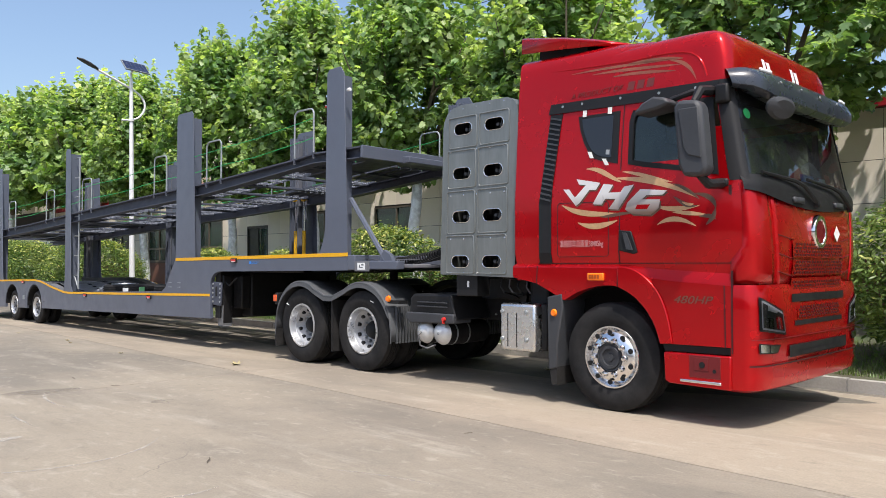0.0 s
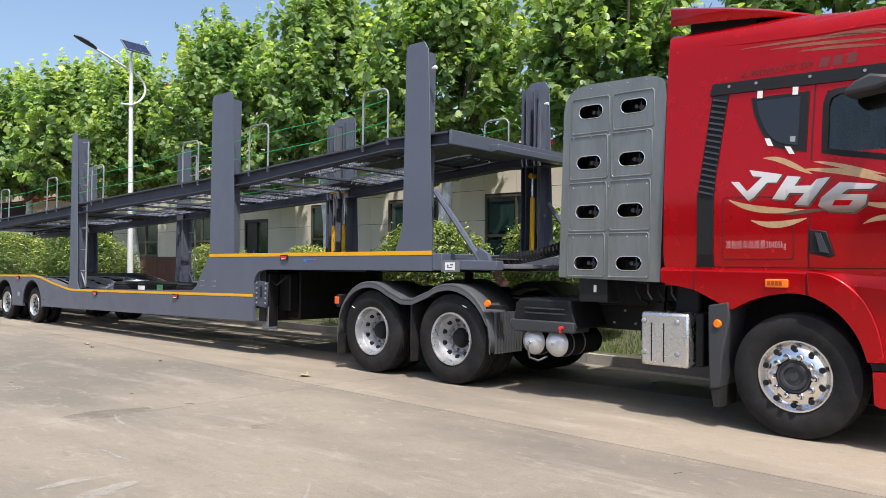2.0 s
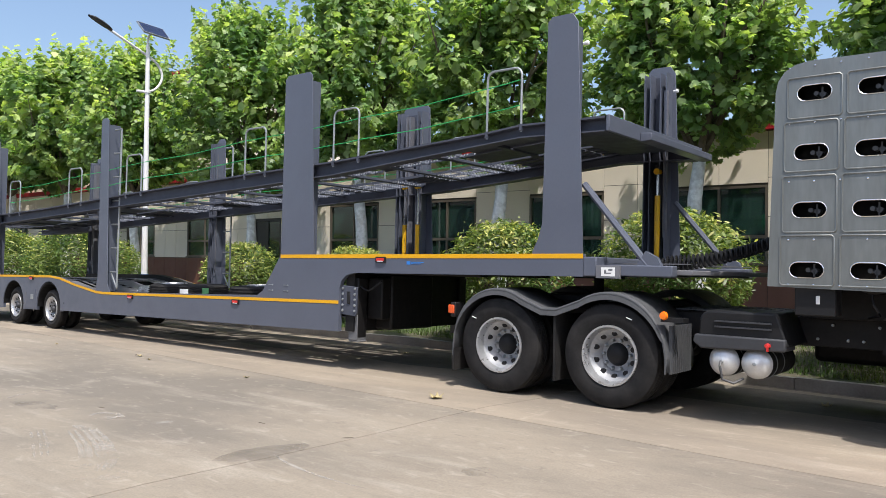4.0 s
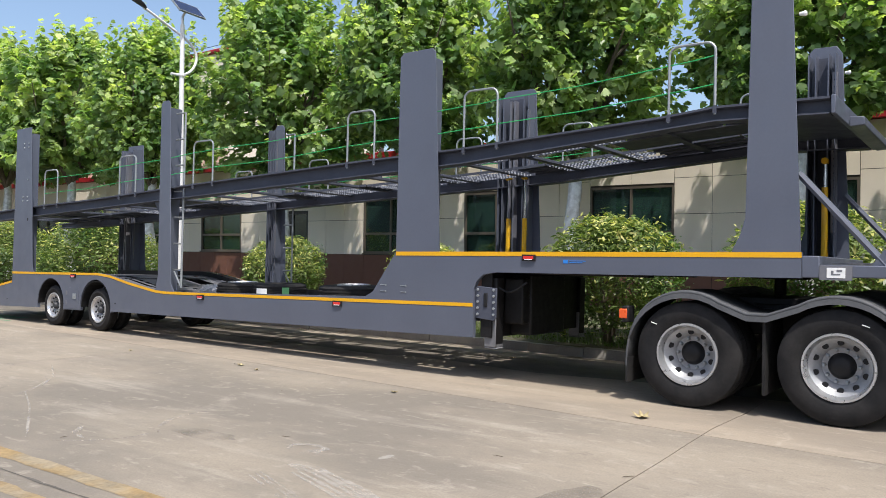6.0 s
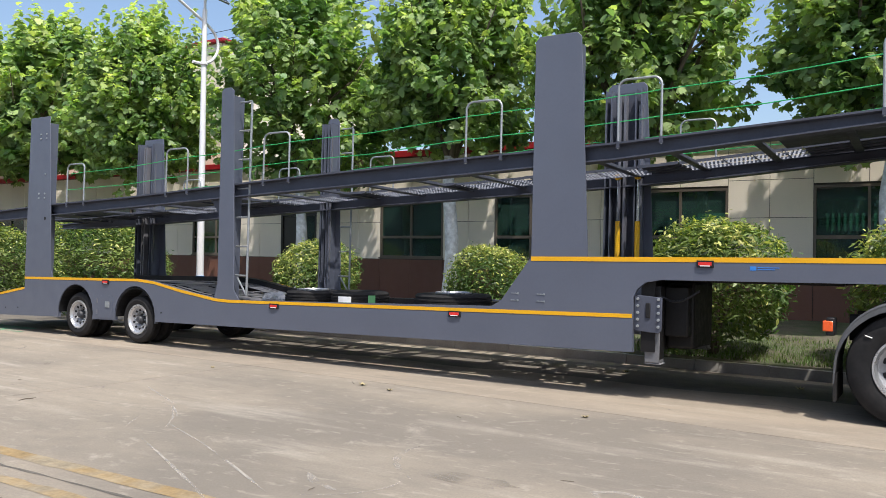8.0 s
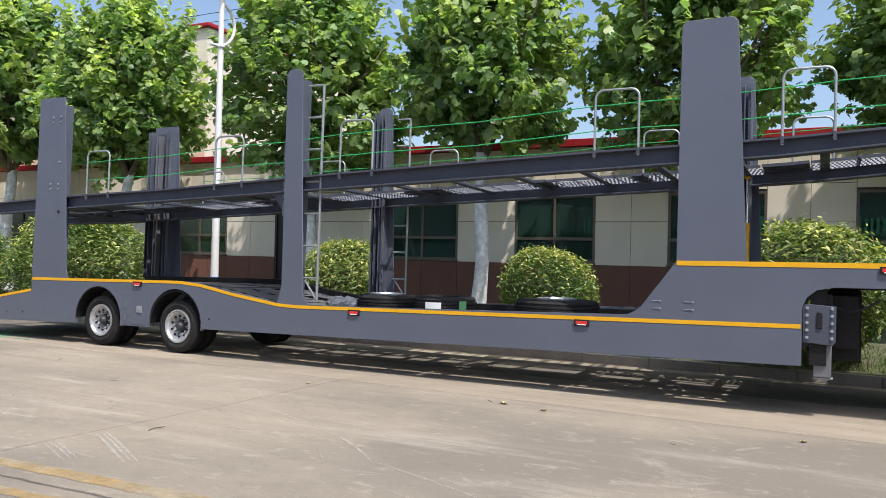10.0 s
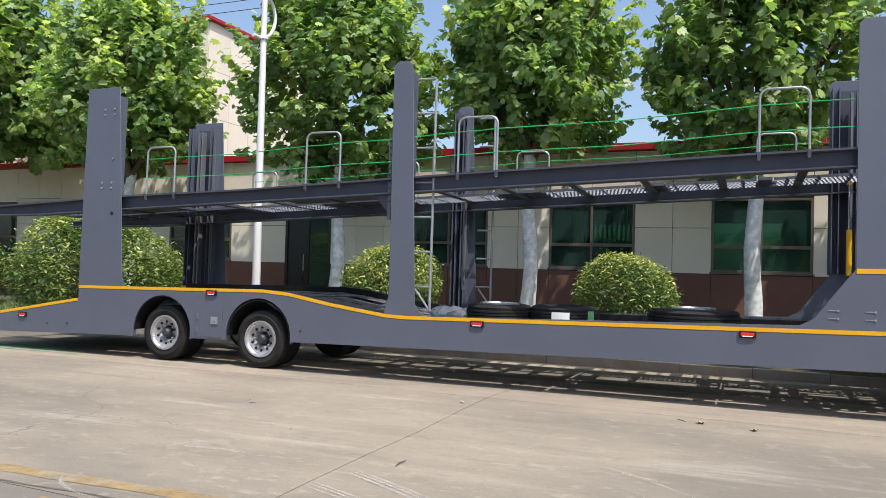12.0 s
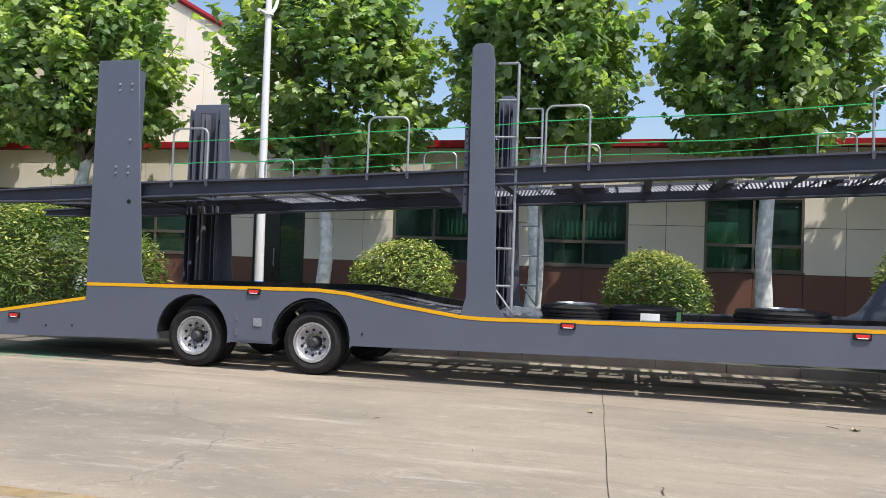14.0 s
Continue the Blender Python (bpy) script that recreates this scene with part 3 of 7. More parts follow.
# each floor sheet: its stretch, and its pierced strips (x from, x to, holes along it, solid share between holes)
DOTS, DASH = 0.5, 0.25
SHEETS = [
    (2.62, 3.68, ((0.50, 0.58, 6, 0.55), (0.92, 1.0, 7, DOTS), (1.30, 1.38, 3, 0.5), (1.60, 1.72, 1, 0.3), (1.80, 1.90, 2, 0.12), (2.06, 2.13, 14, DOTS), (2.16, 2.24, 4, 0.45), (2.30, 2.37, 14, DOTS))),
    (3.72, 4.54, ((0.50, 0.58, 4, 0.45), (0.90, 0.97, 10, DOTS), (1.08, 1.15, 10, DOTS), (1.52, 1.78, 1, 0.08), (2.02, 2.09, 12, DOTS), (2.14, 2.28, 3, 0.5), (2.33, 2.40, 12, DOTS))),
    (4.56, 4.74, ((0.92, 1.06, 1, 0.3), (1.32, 1.46, 1, 0.3), (1.70, 1.84, 1, 0.3), (2.05, 2.13, 1, 0.4), (2.28, 2.36, 1, 0.4))),
    (4.80, 6.22, ((0.58, 0.65, 18, DOTS), (1.62, 1.94, 1, 0.03), (2.03, 2.09, 22, DOTS), (2.13, 2.19, 22, DOTS), (2.23, 2.29, 22, DOTS), (2.33, 2.39, 22, DOTS))),
    (6.24, 6.44, ((0.92, 1.06, 1, 0.3), (1.26, 1.40, 1, 0.3), (1.90, 2.20, 1, 0.3))),
    (6.48, 7.04, ((0.84, 0.91, 9, DOTS), (0.98, 1.05, 9, DOTS), (1.12, 1.19, 9, DOTS), (1.62, 1.88, 1, 0.12), (2.00, 2.16, 3, 0.3), (2.22, 2.40, 2, 0.3))),
    (7.06, 7.98, ((0.54, 0.62, 4, 0.6), (0.80, 0.88, 10, DOTS), (1.54, 1.80, 2, 0.15), (1.90, 2.10, 3, 0.45), (2.22, 2.30, 6, 0.5))),
    (8.00, 8.92, ((0.54, 0.64, 3, 0.5), (1.20, 1.32, 3, 0.3), (1.54, 1.84, 1, 0.04), (2.10, 2.30, 4, 0.4))),
    (8.96, 10.14, ((0.48, 0.58, 5, 0.3), (1.0, 1.1, 4, 0.4), (1.50, 1.86, 2, 0.08), (2.06, 2.13, 16, DOTS), (2.2, 2.27, 16, DOTS))),
    (10.2, 11.9, ((0.5, 0.8, 3, 0.3), (1.5, 1.8, 3, 0.2), (2.1, 2.3, 5, 0.4))),
    (11.95, 13.7, ((0.5, 0.8, 3, 0.3), (1.5, 1.8, 3, 0.2), (2.1, 2.3, 5, 0.4)))]
SLIT = (0.33, 0.42)
for y0, y1, strips in SHEETS:
    x, geos = SLIT[1], []
    for xa, xb, holes, bar in strips:
        geos += [plate_geo(x, xa, y0, y1, low_z, 1, 0), plate_geo(xa, xb, y0, y1, low_z, holes, 1, 0.04, bar)]
        x = xb
    geos.append(plate_geo(x, 2.44, y0, y1, low_z, 1, 0))
    for g in geos:
        part("floor_plate", g, M_DECK, trailer, solid=0.006)
    part("edge_plate", plate_geo(0.06, SLIT[0], y0, y1, low_z, 1, 0), M_DECK, trailer, solid=0.006)
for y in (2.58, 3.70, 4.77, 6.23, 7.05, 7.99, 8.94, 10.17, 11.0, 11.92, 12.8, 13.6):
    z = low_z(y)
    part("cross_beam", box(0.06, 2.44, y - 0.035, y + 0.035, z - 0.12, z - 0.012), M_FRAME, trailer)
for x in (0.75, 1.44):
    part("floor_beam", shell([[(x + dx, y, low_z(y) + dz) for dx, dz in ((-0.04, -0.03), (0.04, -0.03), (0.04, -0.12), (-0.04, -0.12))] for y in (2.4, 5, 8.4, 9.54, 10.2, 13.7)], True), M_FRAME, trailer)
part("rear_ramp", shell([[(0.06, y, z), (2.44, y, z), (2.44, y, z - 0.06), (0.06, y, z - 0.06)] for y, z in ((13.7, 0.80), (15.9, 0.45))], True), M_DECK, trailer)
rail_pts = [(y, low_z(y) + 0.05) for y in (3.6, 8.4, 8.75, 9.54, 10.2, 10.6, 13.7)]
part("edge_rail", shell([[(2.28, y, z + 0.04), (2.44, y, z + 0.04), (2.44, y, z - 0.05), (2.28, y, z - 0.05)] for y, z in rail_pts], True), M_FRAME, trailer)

# gooseneck; near-black parts beneath it have its shade in their colour
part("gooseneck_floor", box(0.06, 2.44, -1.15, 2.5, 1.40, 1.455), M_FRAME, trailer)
part("gooseneck_front", box(0.0, 2.5, -1.36, -1.21, 1.30, 1.50), M_GREY, trailer, bevel=0.01)
part("front_sill", box(0.03, 0.16, -2.15, -1.36, 1.31, 1.42), M_GREY, trailer, bevel=0.01)
part("front_sill", box(2.34, 2.47, -2.15, -1.36, 1.31, 1.42), M_GREY, trailer, bevel=0.01)
part("front_platform", prism([(0.16, -1.36), (2.34, -1.36), (2.34, -2.3), (1.7, -2.55), (0.8, -2.55), (0.16, -2.3)], 1.33, 1.38, "z"), M_GREY2, trailer, bevel=0.008)
part("step_plate", plate_geo(0.2, 2.3, -2.2, -1.4, lambda y: 1.44, 8, 16, 0.3, 0.3), M_GREY2, trailer, solid=0.008)
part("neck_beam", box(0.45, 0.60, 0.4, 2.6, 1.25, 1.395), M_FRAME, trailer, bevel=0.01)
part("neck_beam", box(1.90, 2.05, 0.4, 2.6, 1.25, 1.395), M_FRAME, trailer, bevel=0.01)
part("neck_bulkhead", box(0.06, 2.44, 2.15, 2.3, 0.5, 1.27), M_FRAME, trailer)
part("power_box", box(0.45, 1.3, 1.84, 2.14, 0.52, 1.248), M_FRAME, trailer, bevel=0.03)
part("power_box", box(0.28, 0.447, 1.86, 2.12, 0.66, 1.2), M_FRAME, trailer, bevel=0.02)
part("kingpin", lathe([(0.0, 0.0), (0.06, 0.0), (0.06, 0.17), (0.3, 0.17), (0.3, 0.28)], (1.25, -0.75, 1.10), "z", 20), M_FRAME, trailer)
hose = [(0.1 + 0.03 * math.sin(i * 0.5), 2.2 - 0.5 * i / 12, 1.16 - 0.12 * math.sin(math.pi * i / 12)) for i in range(13)]
part("air_hose", tube(hose, 0.012), M_BLACK, trailer, smooth=True)
for xm in (0.06, 2.22):
    leg = part("landing_leg", box(xm + 0.03, xm + 0.19, 2.10, 2.26, 0.42, 1.2), M_FRAME, trailer, bevel=0.012)
    part("foot", box(xm + 0.03, xm + 0.19, 2.09, 2.27, 0.365, 0.385), M_LEG, leg, bevel=0.01)
    part("inner_tube", box(xm + 0.025, xm + 0.195, 2.105, 2.265, 0.385, 0.72), M_LEG, leg, bevel=0.008)
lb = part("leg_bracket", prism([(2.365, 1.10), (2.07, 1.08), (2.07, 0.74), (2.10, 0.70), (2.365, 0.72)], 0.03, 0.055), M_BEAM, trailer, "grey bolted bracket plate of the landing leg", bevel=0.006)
bolt_mesh = mesh_of("bolt", lathe([(0, -0.015), (0.016, -0.013), (0.016, 0.0)], (0, 0, 0), n=8), M_STEEL)
for y in (2.105, 2.325):
    for i in range(5):
        part("bolt", bolt_mesh, None, lb).location = (0.03, y, 0.77 + 0.072 * i)
part("crank_socket", box(0.015, 0.03, 2.19, 2.24, 0.86, 1.02), M_BLACK, lb, bevel=0.008)

# tall posts, near and far
POSTS = [(-1.085, -0.74, -1.205, -0.59, 4.06, 1.5), (3.01, 3.57, 2.885, 3.575, 4.02, 1.47), (8.485, 8.74, 8.36, 8.70, 3.95, 0.78), (13.155, 13.75, 12.88, 13.77, 3.90, 0.97)]
hole_mesh = mesh_of("hole", lathe([(0, -0.003), (0.012, -0.003), (0.012, 0)], (0, 0, 0), n=8), M_BLACK)
for i, (ta, tb, ba, bb, top, bot) in enumerate(POSTS):
    for far in (0, 1):
        if far:
            ta, tb, ba, bb = (v + 0.011 * (ta + 1.0) for v in (ta, tb, ba, bb))
        x0, x1 = ((0.0, 0.10) if i != 2 else (0.0, 0.16)) if not far else (2.48, 2.6)
        r = 0.05
        if i == 0:
            poly = [(ba, bot), (ta - 0.02, top - 0.1), (ta + r, top), (tb - r, top), (tb, top - r), (tb + 0.03, 1.85), (tb + 0.08, 1.68), (bb, 1.54), (bb, bot)]
        elif i == 3:
            poly = [(ba, bot), (ba + 0.06, 1.08), (ba + 0.08, 1.15), (ta, top), (tb, top), (bb, bot)]
        elif i == 2:
            poly = [(ba - 0.12, bot), (ba, bot + 0.16), (ta, top - r), (ta + 0.06, top), (tb - r, top), (tb, top - r), (tb - 0.03, bot + 0.25), (bb + 0.08, bot)]
        else:
            poly = [(ba, bot), (ta, top - r), (ta + r, top), (tb - r, top), (tb, top - r), (bb, bot)]
        xin = (x1 - 0.012, x1) if not far else (x0, x0 + 0.012)
        xp = (0.0, 0.015) if not far else (2.585, 2.6)
        p = part("post", prism(poly, *xp), M_GREY, trailer, bevel=0.004)
        inner_y = (ta + 0.02, tb - 0.02)
        lo = bot + 0.02
        w = 0.09 if i != 2 else 0.07
        for ya in (inner_y[0], inner_y[1] - w):
            xa, xb = (0.015, x1 + 0.08) if not far else (x0 - 0.08, 2.585)
            part("channel", join(box(xa, xb, ya, ya + 0.012, lo, top - 0.12), box(xa, xb, ya + w - 0.012, ya + w, lo, top - 0.12)), M_GREY, p)
        if far:
            # darker plate between the channels, painting the shade inside the slot
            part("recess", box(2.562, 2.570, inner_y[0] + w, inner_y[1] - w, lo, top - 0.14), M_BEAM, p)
        xa, xb = (0.10, 0.12) if not far else (2.46, 2.48)
        if i in (1, 3) and far:
            mid = (ta + tb) / 2
            part("slide", join(box(xa - 0.08, xb, mid - 0.05, mid - 0.02, lo, top - 0.2), box(xa - 0.08, xb, mid + 0.02, mid + 0.05, lo, top - 0.2)), M_GREY2, p)
        if far:
            # pinned locking bar with a row of holes
            yb = ta + 0.03
            part("lock_bar", join(box(2.42, 2.43, yb - 0.03, yb + 0.03, lo + 0.3, top - 0.35)), M_GREY2, p)
            for z in np.arange(lo + 0.4, top - 0.4, 0.085):
                part("hole", hole_mesh, None, p).location = (2.42, yb, z)
for far, x in ((0, 0.09), (1, 2.51)):
    # front diagonal brace
    part("brace", tube([(x, -1.16, 2.26), (x, -1.93, 1.36)], 0.035, 6), M_GREY, trailer, bevel=0.0)
    part("brace_foot", prism([(-1.75, 1.40), (-1.86, 1.56), (-1.98, 1.50), (-2.05, 1.36)], x - 0.03, x + 0.03), M_GREY, trailer)
for y, x, zt in ((3.105, 2.40, 2.05), (3.385, 2.40, 2.05), (-0.965, 2.40, 2.35)):
    c = part("hydraulic_ram", tube([(x, y, 1.46), (x, y, zt)], 0.036, 12), M_HYD, trailer, "yellow hydraulic lifting ram", smooth=True)
    part("rod", tube([(x, y, zt), (x, y, 2.66)], 0.018, 10), M_CHROME, c, smooth=True)
    part("eye", tube([(x - 0.05, y, 2.66), (x + 0.05, y, 2.66)], 0.04, 10), M_HYD, c, smooth=True)
# rear post bolts and grease marks
for by in (13.23, 13.41):
    for bz in (2.42, 2.50, 3.50, 3.58):
        part("bolt", bolt_mesh, None, trailer).location = Vector((0.0, by, bz)) - trailer.location
part("bolt", bolt_mesh, None, trailer).location = Vector((-0.004, 13.22, 2.85)) - trailer.location
part("post_hole", lathe([(0, -0.003), (0.03, -0.003), (0.03, 0)], (0.0, 13.2, 2.05), n=12), M_BLACK, trailer)
# ladder on the third post, near and far
for x in (0.10, 2.50):
    lad = part("ladder", tube([(x, 8.2, 0.86), (x, 8.2, 3.72)], 0.018, 8), M_STEEL, trailer, "grey steel ladder", smooth=True)
    for z in np.arange(1.15, 3.75, 0.43):
        part("rung", tube([(x, 8.2, z), (x, 8.44, z)], 0.014, 6), M_STEEL, lad, smooth=True)
    part("ladder_foot", tube([(x, 8.2, 0.86), (x, 8.40, 1.12)], 0.014, 6), M_STEEL, lad, smooth=True)
    # locking pin tube beside the post
    pin = part("pin_tube", tube([(x, 8.78, 1.98), (x, 8.78, 3.02)], 0.035, 10), M_GREY2, trailer, smooth=True)
    for z in np.arange(2.2, 3.0, 0.085):
        part("hole", hole_mesh, None, pin).location = (x - 0.0345, 8.78, z)

# upper deck
def beam_rows(x0, x1):
    rows = []
    for y in (-1.42, -0.4, 0.1, 1.3, 2.6, 4.4, 7.85, 8.65, 11.0, 13.0, 13.8, 14.7, 15.55, 16.6):
        zt, zb = lerp_table(UP, y), lerp_table(UPLOW, y)
        m = (x0 + x1) / 2
        rows.append([(x0, y, zt), (x1, y, zt), (x1, y, zt - 0.022), (m + 0.008, y, zt - 0.03), (m + 0.008, y, zb + 0.03),
                     (x1, y, zb + 0.014), (x1, y, zb), (x0, y, zb), (x0, y, zb + 0.014), (m - 0.008, y, zb + 0.03), (m - 0.008, y, zt - 0.03), (x0, y, zt - 0.022)])
    return shell(rows, True)


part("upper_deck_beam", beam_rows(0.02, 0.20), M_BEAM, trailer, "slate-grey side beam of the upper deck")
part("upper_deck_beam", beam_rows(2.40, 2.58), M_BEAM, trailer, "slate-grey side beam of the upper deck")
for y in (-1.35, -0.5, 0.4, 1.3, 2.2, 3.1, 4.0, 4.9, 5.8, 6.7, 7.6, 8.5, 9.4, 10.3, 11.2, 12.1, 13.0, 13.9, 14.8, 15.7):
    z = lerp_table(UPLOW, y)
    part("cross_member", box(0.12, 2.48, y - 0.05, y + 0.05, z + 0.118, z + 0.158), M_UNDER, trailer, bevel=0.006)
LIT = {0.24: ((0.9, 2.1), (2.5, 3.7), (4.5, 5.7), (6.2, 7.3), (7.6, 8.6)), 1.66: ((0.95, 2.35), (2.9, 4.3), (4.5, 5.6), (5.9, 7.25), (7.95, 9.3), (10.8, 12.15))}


def ribbon(xs, ys, dz):
    """A sheet that follows the underside of the upper deck."""
    return shell([[(x, y, lerp_table(UPLOW, y) + dz) for x in xs] for y in ys])


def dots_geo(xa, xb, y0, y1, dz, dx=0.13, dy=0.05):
    """Small pale chips that stand for dots of sun in an open bay, in staggered rows."""
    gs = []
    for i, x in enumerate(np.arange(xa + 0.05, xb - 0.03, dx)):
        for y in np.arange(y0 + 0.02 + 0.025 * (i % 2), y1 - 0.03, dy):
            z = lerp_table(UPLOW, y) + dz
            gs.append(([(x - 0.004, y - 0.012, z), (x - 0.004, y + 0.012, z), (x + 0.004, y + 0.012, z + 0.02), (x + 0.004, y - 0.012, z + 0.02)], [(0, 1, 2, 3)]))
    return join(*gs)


for xa, spans in LIT.items():
    xb, y = xa + 0.70, -1.35
    edges = []
    for a, b in spans:
        edges += [(y, a, False), (a, b, True)]
        y = b
    edges.append((y, 15.9, False))
    for a, b, is_open in edges:
        if is_open:
            # an open bay: sloping cross slats with pale sun dots between them
            for q in range(4):
                yq = a + (b - a) * (q + 0.5) / 4
                z = lerp_table(UPLOW, yq)
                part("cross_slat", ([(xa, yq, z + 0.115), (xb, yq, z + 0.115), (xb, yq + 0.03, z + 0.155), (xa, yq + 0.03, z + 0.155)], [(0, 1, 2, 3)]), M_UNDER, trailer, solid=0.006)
            tagged(part("stud", dots_geo(xa, xb, a, b, 0.115), M_PALE, trailer), kind="stuff")
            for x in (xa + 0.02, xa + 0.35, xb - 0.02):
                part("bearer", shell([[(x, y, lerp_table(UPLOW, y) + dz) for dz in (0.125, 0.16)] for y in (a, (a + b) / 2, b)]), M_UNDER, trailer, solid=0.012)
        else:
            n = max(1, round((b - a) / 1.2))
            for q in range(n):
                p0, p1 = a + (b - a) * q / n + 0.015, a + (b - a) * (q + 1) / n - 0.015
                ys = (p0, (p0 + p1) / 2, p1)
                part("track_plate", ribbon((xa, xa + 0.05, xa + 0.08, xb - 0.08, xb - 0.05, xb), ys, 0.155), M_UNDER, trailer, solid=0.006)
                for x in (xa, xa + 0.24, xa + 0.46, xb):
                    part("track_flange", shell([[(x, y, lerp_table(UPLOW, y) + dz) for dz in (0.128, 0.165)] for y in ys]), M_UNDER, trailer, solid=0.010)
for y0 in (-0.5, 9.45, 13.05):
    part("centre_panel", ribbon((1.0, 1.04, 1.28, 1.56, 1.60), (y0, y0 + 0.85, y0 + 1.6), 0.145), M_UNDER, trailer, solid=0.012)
part("front_lip", box(0.02, 2.58, -1.47, -1.43, 2.78, 2.95), M_GREY, trailer, bevel=0.008)
part("front_lip", prism([(-1.47, 2.87), (-1.60, 2.86), (-1.60, 2.78), (-1.47, 2.77)], 0.75, 2.58), M_GREY, trailer, bevel=0.008)
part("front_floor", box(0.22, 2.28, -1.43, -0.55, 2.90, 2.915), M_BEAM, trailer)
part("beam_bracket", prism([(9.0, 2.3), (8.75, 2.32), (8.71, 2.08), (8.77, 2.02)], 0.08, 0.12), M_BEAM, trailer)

HOOPS = [(12.61, 12.12), (9.98, 9.48), (7.86, 7.37), (4.49, 4.01), (2.58, 2.11), (0.06, -0.40)]


def hoop_geo(x, ya, yb, tall):
    za, zb = lerp_table(UP, ya) - 0.08, lerp_table(UP, yb) - 0.08
    t, r = (za + zb) / 2 + tall + 0.08, 0.09
    pts = [(x, ya, za), (x, ya, t - r)] + [(x, ya - r * (1 - math.cos(a)), t - r + r * math.sin(a)) for a in (0.4, 0.8, 1.2, 1.57)]
    pts += [(x, yb + r * (1 - math.sin(a)), t - r + r * math.cos(a)) for a in (0.0, 0.4, 0.8, 1.2, 1.57)] + [(x, yb, zb)]
    return tube(pts, 0.014, 8)


for x in (0.03, 2.57):
    for ya, yb in HOOPS:
        h = part("guard_hoop", hoop_geo(x, ya, yb, 0.66), M_STEEL, trailer, "galvanised tubular guard hoop", smooth=True)
        for y in (ya, yb):
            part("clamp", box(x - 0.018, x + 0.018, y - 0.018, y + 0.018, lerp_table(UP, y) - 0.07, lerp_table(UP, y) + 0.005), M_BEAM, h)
    for frac in (0.50, 0.22):
        pts = []
        for ya, yb in HOOPS:
            for y in (ya, yb):
                pts.append((x, y, lerp_table(UP, y) + frac))
        sag = []
        for a, b in zip(pts, pts[1:]):
            sag += [a, ((a[0] + b[0]) / 2, (a[1] + b[1]) / 2, (a[2] + b[2]) / 2 - 0.012 * abs(a[1] - b[1]))]
        part("green_cord", tube(sag + [pts[-1]], 0.006, 5), M_GREEN, trailer, "green safety cord")


# wheels
def tyre_geo(x0, x1, y, z, r, ri, n=48):
    w, s = x1 - x0, 0.03
    prof = [(ri, x0 + 0.03), (ri + 0.02, x0 + 0.012), ((r + ri) / 2, x0), (r - 0.05, x0 + 0.012), (r - 0.012, x0 + s), (r, x0 + s + 0.03)]
    grooves = []
    for i in range(1, 5):
        c = x0 + s + 0.03 + (w - 2 * s - 0.06) * i / 5
        grooves += [(r, c - 0.007), (r - 0.014, c - 0.005), (r - 0.014, c + 0.005), (r, c + 0.007)]
    prof += grooves + [(r, x1 - s - 0.03), (r - 0.012, x1 - s), (r - 0.05, x1 - 0.012), ((r + ri) / 2, x1), (ri + 0.02, x1 - 0.012), (ri, x1 - 0.03)]
    return lathe([(a, b) for a, b in prof], (0, y, z), "x", n)


